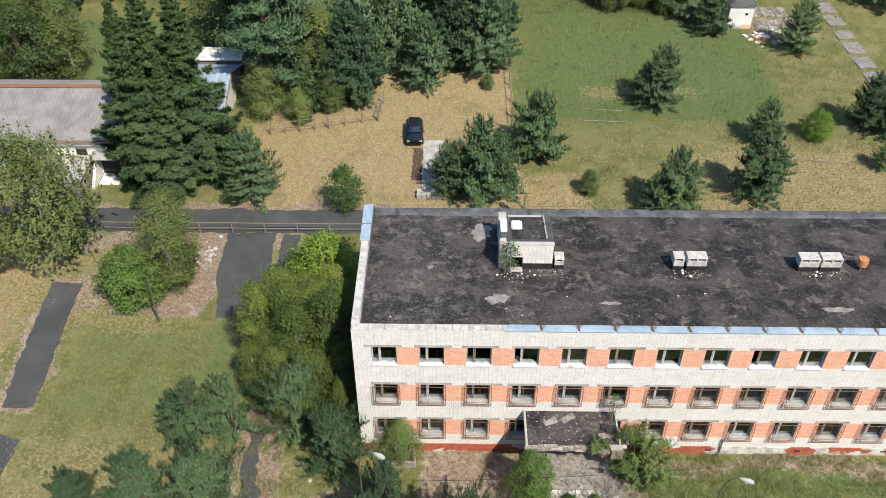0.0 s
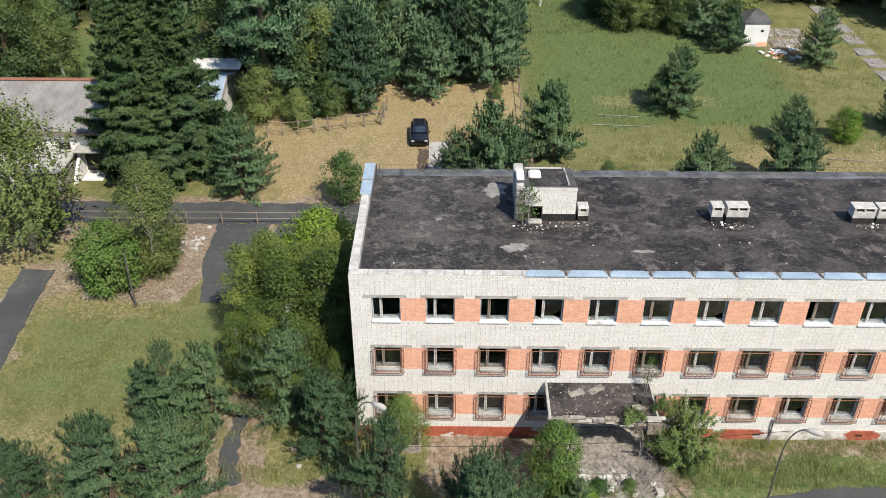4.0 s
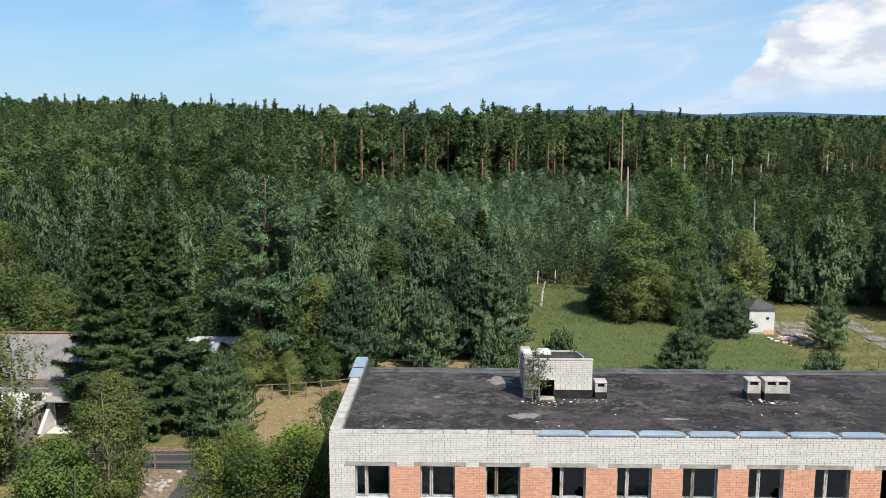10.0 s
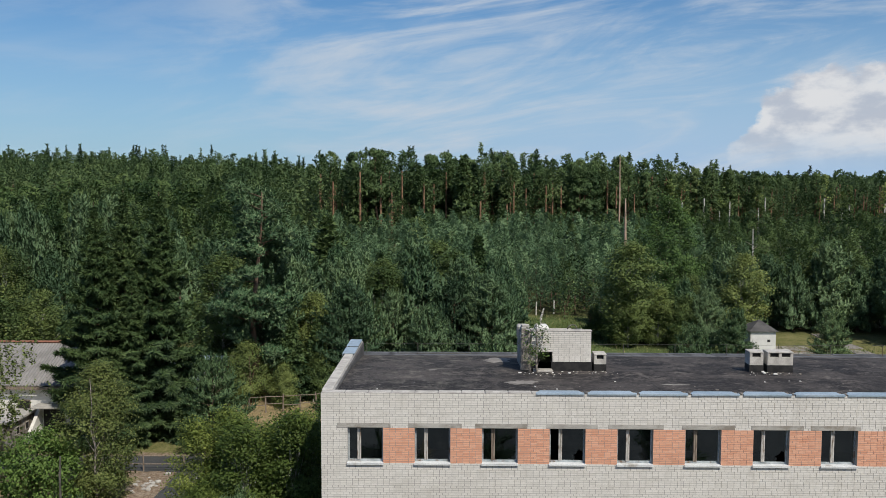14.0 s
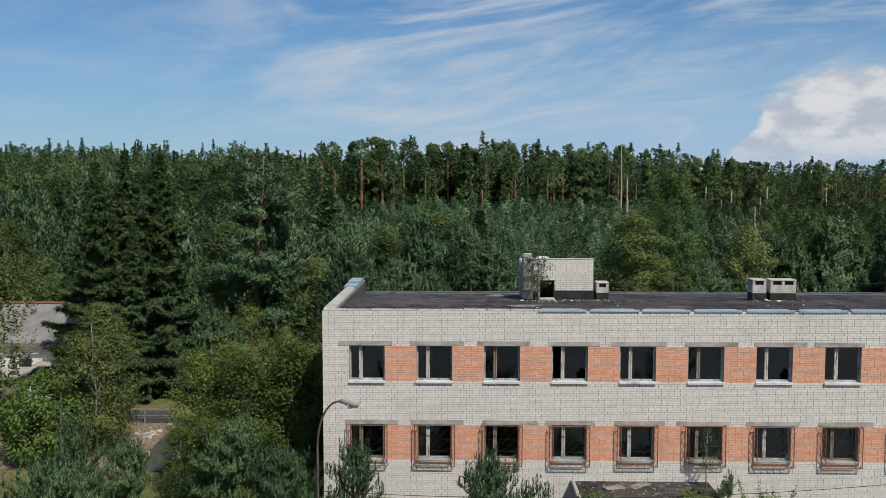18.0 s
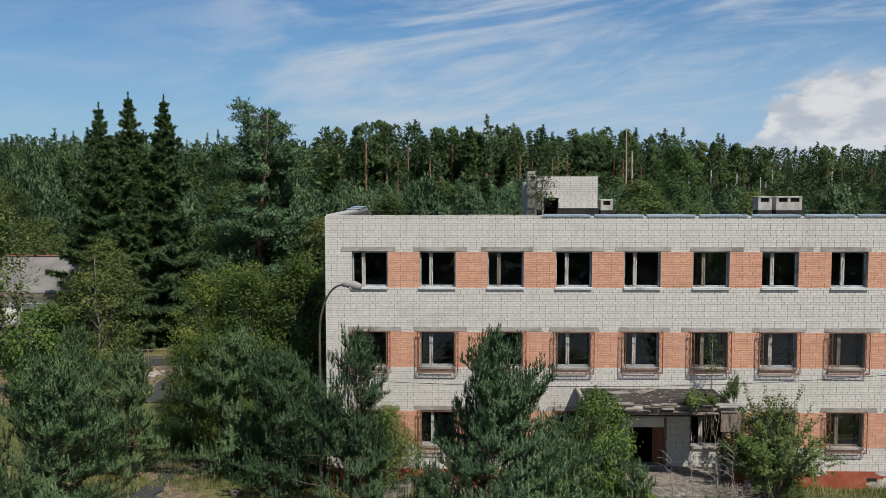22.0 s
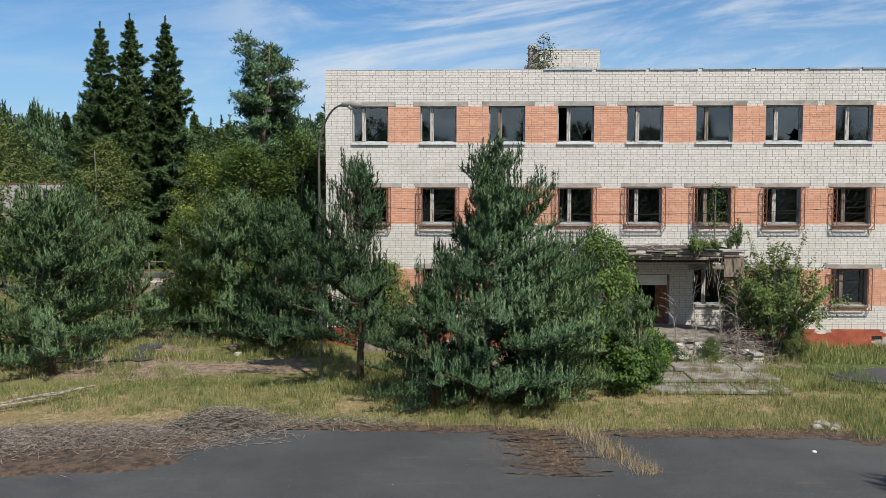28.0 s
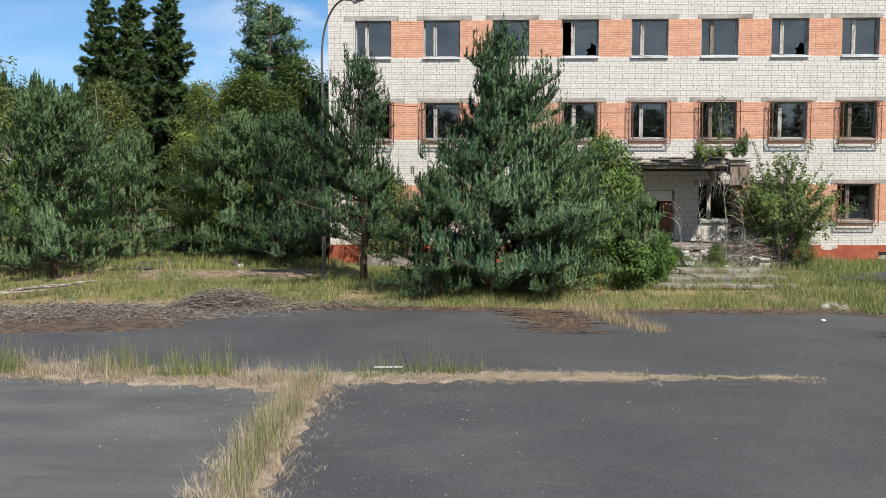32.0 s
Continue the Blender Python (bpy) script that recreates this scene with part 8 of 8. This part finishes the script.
for k in range(5):
    win = part("window", Geo().box(-48 + 3.6 * k, -47.0 + 3.6 * k, 65.17, 65.22, 2.6, 3.7), M_WOOD, barn)
    part("pane", Geo().box(-47.93 + 3.6 * k, -47.07 + 3.6 * k, 65.15, 65.168, 2.67, 3.63), M_TYRE, win)
annex = thing("barn_annex", "low grey concrete annex before the barn", "annex")
part("wall_block", Geo().box(-37.5, -32.3, 61.4, 65.15, 0.8, 2.85, 0.02), M_STEP, annex)
part("roof_slab", Geo().box(-37.7, -32.1, 61.2, 65.15, 2.85, 3.02, 0.02), M_CONC, annex)
for y in (62.2, 63.6):
    win = part("window", Geo().box(-32.32, -32.27, y, y + 0.55, 1.8, 2.4), M_WOODPALE, annex)
    part("pane", Geo().box(-32.28, -32.262, y + 0.07, y + 0.48, 1.87, 2.33), M_TYRE, win)
cheek = thing("barn_porch", "white plastered porch wall with a flat roof", "porch")
g = Geo()
g.v = [(x, y, z) for x in (-31.95, -31.7) for y, z in ((65.15, 0.9), (62.7, 0.9), (62.7, 1.25), (65.15, 3.3))]
g.f = [(0, 1, 2, 3), (4, 7, 6, 5), (0, 4, 5, 1), (1, 5, 6, 2), (2, 6, 7, 3), (3, 7, 4, 0)]
part("sloping_wall", g, M_PLASTER, cheek)
part("roof_slab", Geo().box(-32.0, -29.7, 63.9, 65.15, 3.3, 3.45, 0.02), M_CONC, cheek)
# black sheet added for the shade behind the sloping wall
part("doorway", Geo().box(-31.6, -30.0, 65.13, 65.19, 0.95, 3.1), M_TYRE, cheek, "black sheet in place of the shade behind the porch wall")
part("step", Geo().box(-31.6, -29.8, 63.4, 65.1, 0.9, 1.1, 0.03), M_PLASTER, cheek)
shed2 = thing("gabled_shed", "small white shed with a pale blue metal roof", "shed")
part("wall_block", Geo().box(-27.8, -22.1, 72.0, 81.2, 0.7, 3.1), M_PLASTER, shed2)
part("gable", Geo().poly([(-22.1, 72.0, 3.1), (-22.1, 81.2, 3.1), (-22.1, 76.8, 4.62)]), M_PLASTER, shed2)
for nm, y in (("roof_front", 71.5), ("roof_back", 81.7)):
    part(nm, corrugated(-28.1, -21.8, y, 2.98, 76.8, 4.78, 0.4, 0.015), M_FLASH, shed2, "pale blue sheet metal")
part("barge_board", Geo().tube([(-21.75, 71.5, 2.95), (-21.75, 76.8, 4.75), (-21.75, 81.7, 2.95)], 0.09, 4), M_WOOD, shed2)
shed3 = thing("lean_to_shed", "low grey shed roofed with old boards", "shed")
part("wall_block", Geo().box(-27.6, -22.3, 82.6, 85.0, 0.6, 3.0), M_WOOD, shed3)
part("roof", Geo().box(-27.9, -22.0, 82.4, 85.2, 3.0, 3.12, 0.02), M_PLASTER, shed3, "roof of pale broken sheets")
shed4 = thing("board_shed", "low shed of weathered grey boards", "shed")
for k in range(14):
    part("board", Geo().box(-20.4 + 0.19 * k, -20.24 + 0.19 * k, 78.9, 78.94, 0.7, 2.9, 0.008), M_WOOD, shed4)
part("wall_block", Geo().box(-20.4, -17.8, 78.95, 81.5, 0.7, 2.9), M_WOOD, shed4)
part("roof", Geo().box(-20.7, -17.6, 78.6, 81.7, 3.2, 3.4, 0.02), M_CONC, shed4)
hut = thing("white_hut", "small white brick hut with a dark roof", "hut")
hx0, hx1, hy0, hy1, hz = 30.95, 33.65, 93.0, 95.8, 4.45
part("wall_block", Geo().box(hx0, hx1, hy0, hy1, 1.9, hz, 0.02), M_WHITEPAINT, hut)
part("plinth", Geo().box(hx0 - 0.02, hx1 + 0.02, hy0 - 0.02, hy1 + 0.02, 1.2, 1.9), M_CONC, hut)
part("bare_brick", Geo().box(hx1 - 1.1, hx1 + 0.03, hy0 - 0.03, hy0 + 0.4, 1.35, 2.15, 0.02), M_ORANGE, hut, "patch of bare orange brick at the corner")
apex = ((hx0 + hx1) / 2, (hy0 + hy1) / 2, 5.5)
eaves = [(hx0 - 0.2, hy0 - 0.25, hz), (hx1 + 0.2, hy0 - 0.25, hz), (hx1 + 0.2, hy1 + 0.25, hz), (hx0 - 0.2, hy1 + 0.25, hz)]
g = Geo()
for k in range(4):
    g.poly([eaves[k], eaves[(k + 1) % 4], apex])
part("roof", g.poly(eaves[::-1]), M_TARROOF, hut, "dark hipped felt roof")
part("vent", Geo().box(32.75, 33.05, hy0 - 0.03, hy0 + 0.01, 3.3, 3.55), M_TYRE, hut)
rs = random.Random(8)
for k in range(34):
    x, y = rs.gauss(34.8, 1.0), rs.gauss(91.0, 0.7)
    s = rs.uniform(0.12, 0.4)
    ob = thing("rubble_piece", "piece of a heap of white and orange rubble", "rubble", "rubble heap", at=(x, y, gh(x, y)), rz=rs.uniform(0, 180))
    part("block", Geo().box(-s, s, -s * 0.6, s * 0.6, 0, s * 0.6, 0.03), rs.choice((M_PLASTER, M_PLASTER, M_SLAB, M_CLAY)), ob)
for k in range(9):
    t = k / 8
    x, y = 44.6 - 1.4 * t, 80.0 + 24 * t
    ob = thing("path_slab", "cracked pale concrete road slab", "slab", "slab path", at=(x, y, gh(x, y) + 0.02), rz=3 + rs.uniform(-3, 3))
    part("slab", Geo().box(-1.0, 1.0, -1.25, 1.25, -0.1, 0.05, 0.02), M_SCREED, ob)
for k in range(7):
    x, y = 35.0 + 1.5 * (k % 4), 94.2 + 2.6 * (k // 4)
    ob = thing("path_slab", "cracked pale concrete road slab", "slab", "slab yard", at=(x, y, gh(x, y) + 0.02), rz=rs.uniform(-3, 3))
    part("slab", Geo().box(-0.7, 0.7, -1.2, 1.2, -0.1, 0.05, 0.02), M_STEP, ob)
pile = thing("block_pile", "pile of grey concrete blocks beside the strip", "blocks")
for k in range(16):
    x, y, z = -2.9 + 0.42 * (k % 5), 61.9 + 0.5 * (k // 8), 1.0 + 0.24 * ((k // 5) % 2)
    part("block", Geo().box(-0.2, 0.2, -0.2, 0.2, 0, 0.23, 0.02), M_SLAB, pile, at=pose(x, y, z, 0, 0, rs.uniform(-12, 12)))

# ---- parked car ----
car = thing("parked_car", "black compact off-road car parked on the hay", "car", at=(-3.65, 71.4, gh(-3.65, 71.4)), rz=2)


def hull(secs):
    """A body skinned over cross-sections (y, half width low, half width high, z low, z mid, z high)."""
    g = Geo()
    n = 10
    for y, wl, wh, z0, zm, z1 in secs:
        g.v += [(-wl * 0.9, y, z0), (-wl, y, z0 + 0.12), (-wl, y, zm), (-wh, y, z1 - 0.06), (-wh + 0.1, y, z1), (wh - 0.1, y, z1), (wh, y, z1 - 0.06), (wl, y, zm), (wl, y, z0 + 0.12), (wl * 0.9, y, z0)]
    for i in range(len(secs) - 1):
        for j in range(n):
            k = (j + 1) % n
            g.f.append((i * n + j, i * n + k, (i + 1) * n + k, (i + 1) * n + j))
    g.f += [tuple(range(n)), tuple((len(secs) - 1) * n + j for j in reversed(range(n)))]
    return g


body = part("body", hull([(-2.05, 0.70, 0.66, 0.42, 0.6, 0.80), (-1.95, 0.80, 0.76, 0.30, 0.65, 0.92), (-1.2, 0.86, 0.82, 0.28, 0.75, 1.02), (-0.8, 0.87, 0.83, 0.28, 0.8, 1.06), (1.9, 0.86, 0.82, 0.28, 0.8, 1.08), (2.05, 0.80, 0.78, 0.36, 0.75, 1.04)]), M_BLACK, car, smooth=True)
part("cabin", hull([(-0.95, 0.72, 0.66, 1.0, 1.05, 1.08), (-0.35, 0.74, 0.60, 1.0, 1.1, 1.56), (1.4, 0.74, 0.60, 1.0, 1.1, 1.60), (1.95, 0.73, 0.64, 1.0, 1.1, 1.2)]), M_BLACK, car, smooth=True)
part("windscreen", Geo().poly([(-0.62, -0.90, 1.13), (0.62, -0.90, 1.13), (0.54, -0.42, 1.52), (-0.54, -0.42, 1.52)]), M_GLASS, car, at=pose(0, -0.03, 0.03))
part("roof_glass", Geo().box(-0.46, 0.46, -0.1, 1.1, 1.585, 1.60, 0.006), M_BLACK, car)
for sx in (-1, 1):
    part("roof_rail", Geo().tube([(sx * 0.56, -0.1, 1.62), (sx * 0.56, 1.3, 1.66)], 0.02, 5), M_STEEL, car)
    part("mirror", Geo().box(sx * 0.95 - 0.08, sx * 0.95 + 0.08, -0.75, -0.62, 1.02, 1.16, 0.03), M_BLACK, car)
    part("headlight", Geo().box(sx * 0.6 - 0.14, sx * 0.6 + 0.14, -2.06, -1.98, 0.68, 0.80, 0.02), M_SILL, car)
    for y in (-1.3, 1.3):
        wheel = part("wheel", Geo().tube([(sx * 0.72, y, 0.33), (sx * 0.90, y, 0.33)], 0.33, 18), M_TYRE, car)
        part("rim", Geo().tube([(sx * 0.89, y, 0.33), (sx * 0.91, y, 0.33)], 0.2, 14), M_STEEL, wheel)
car.matrix_basis = car.matrix_basis @ Matrix.Diagonal((0.95, 0.84, 0.95, 1))
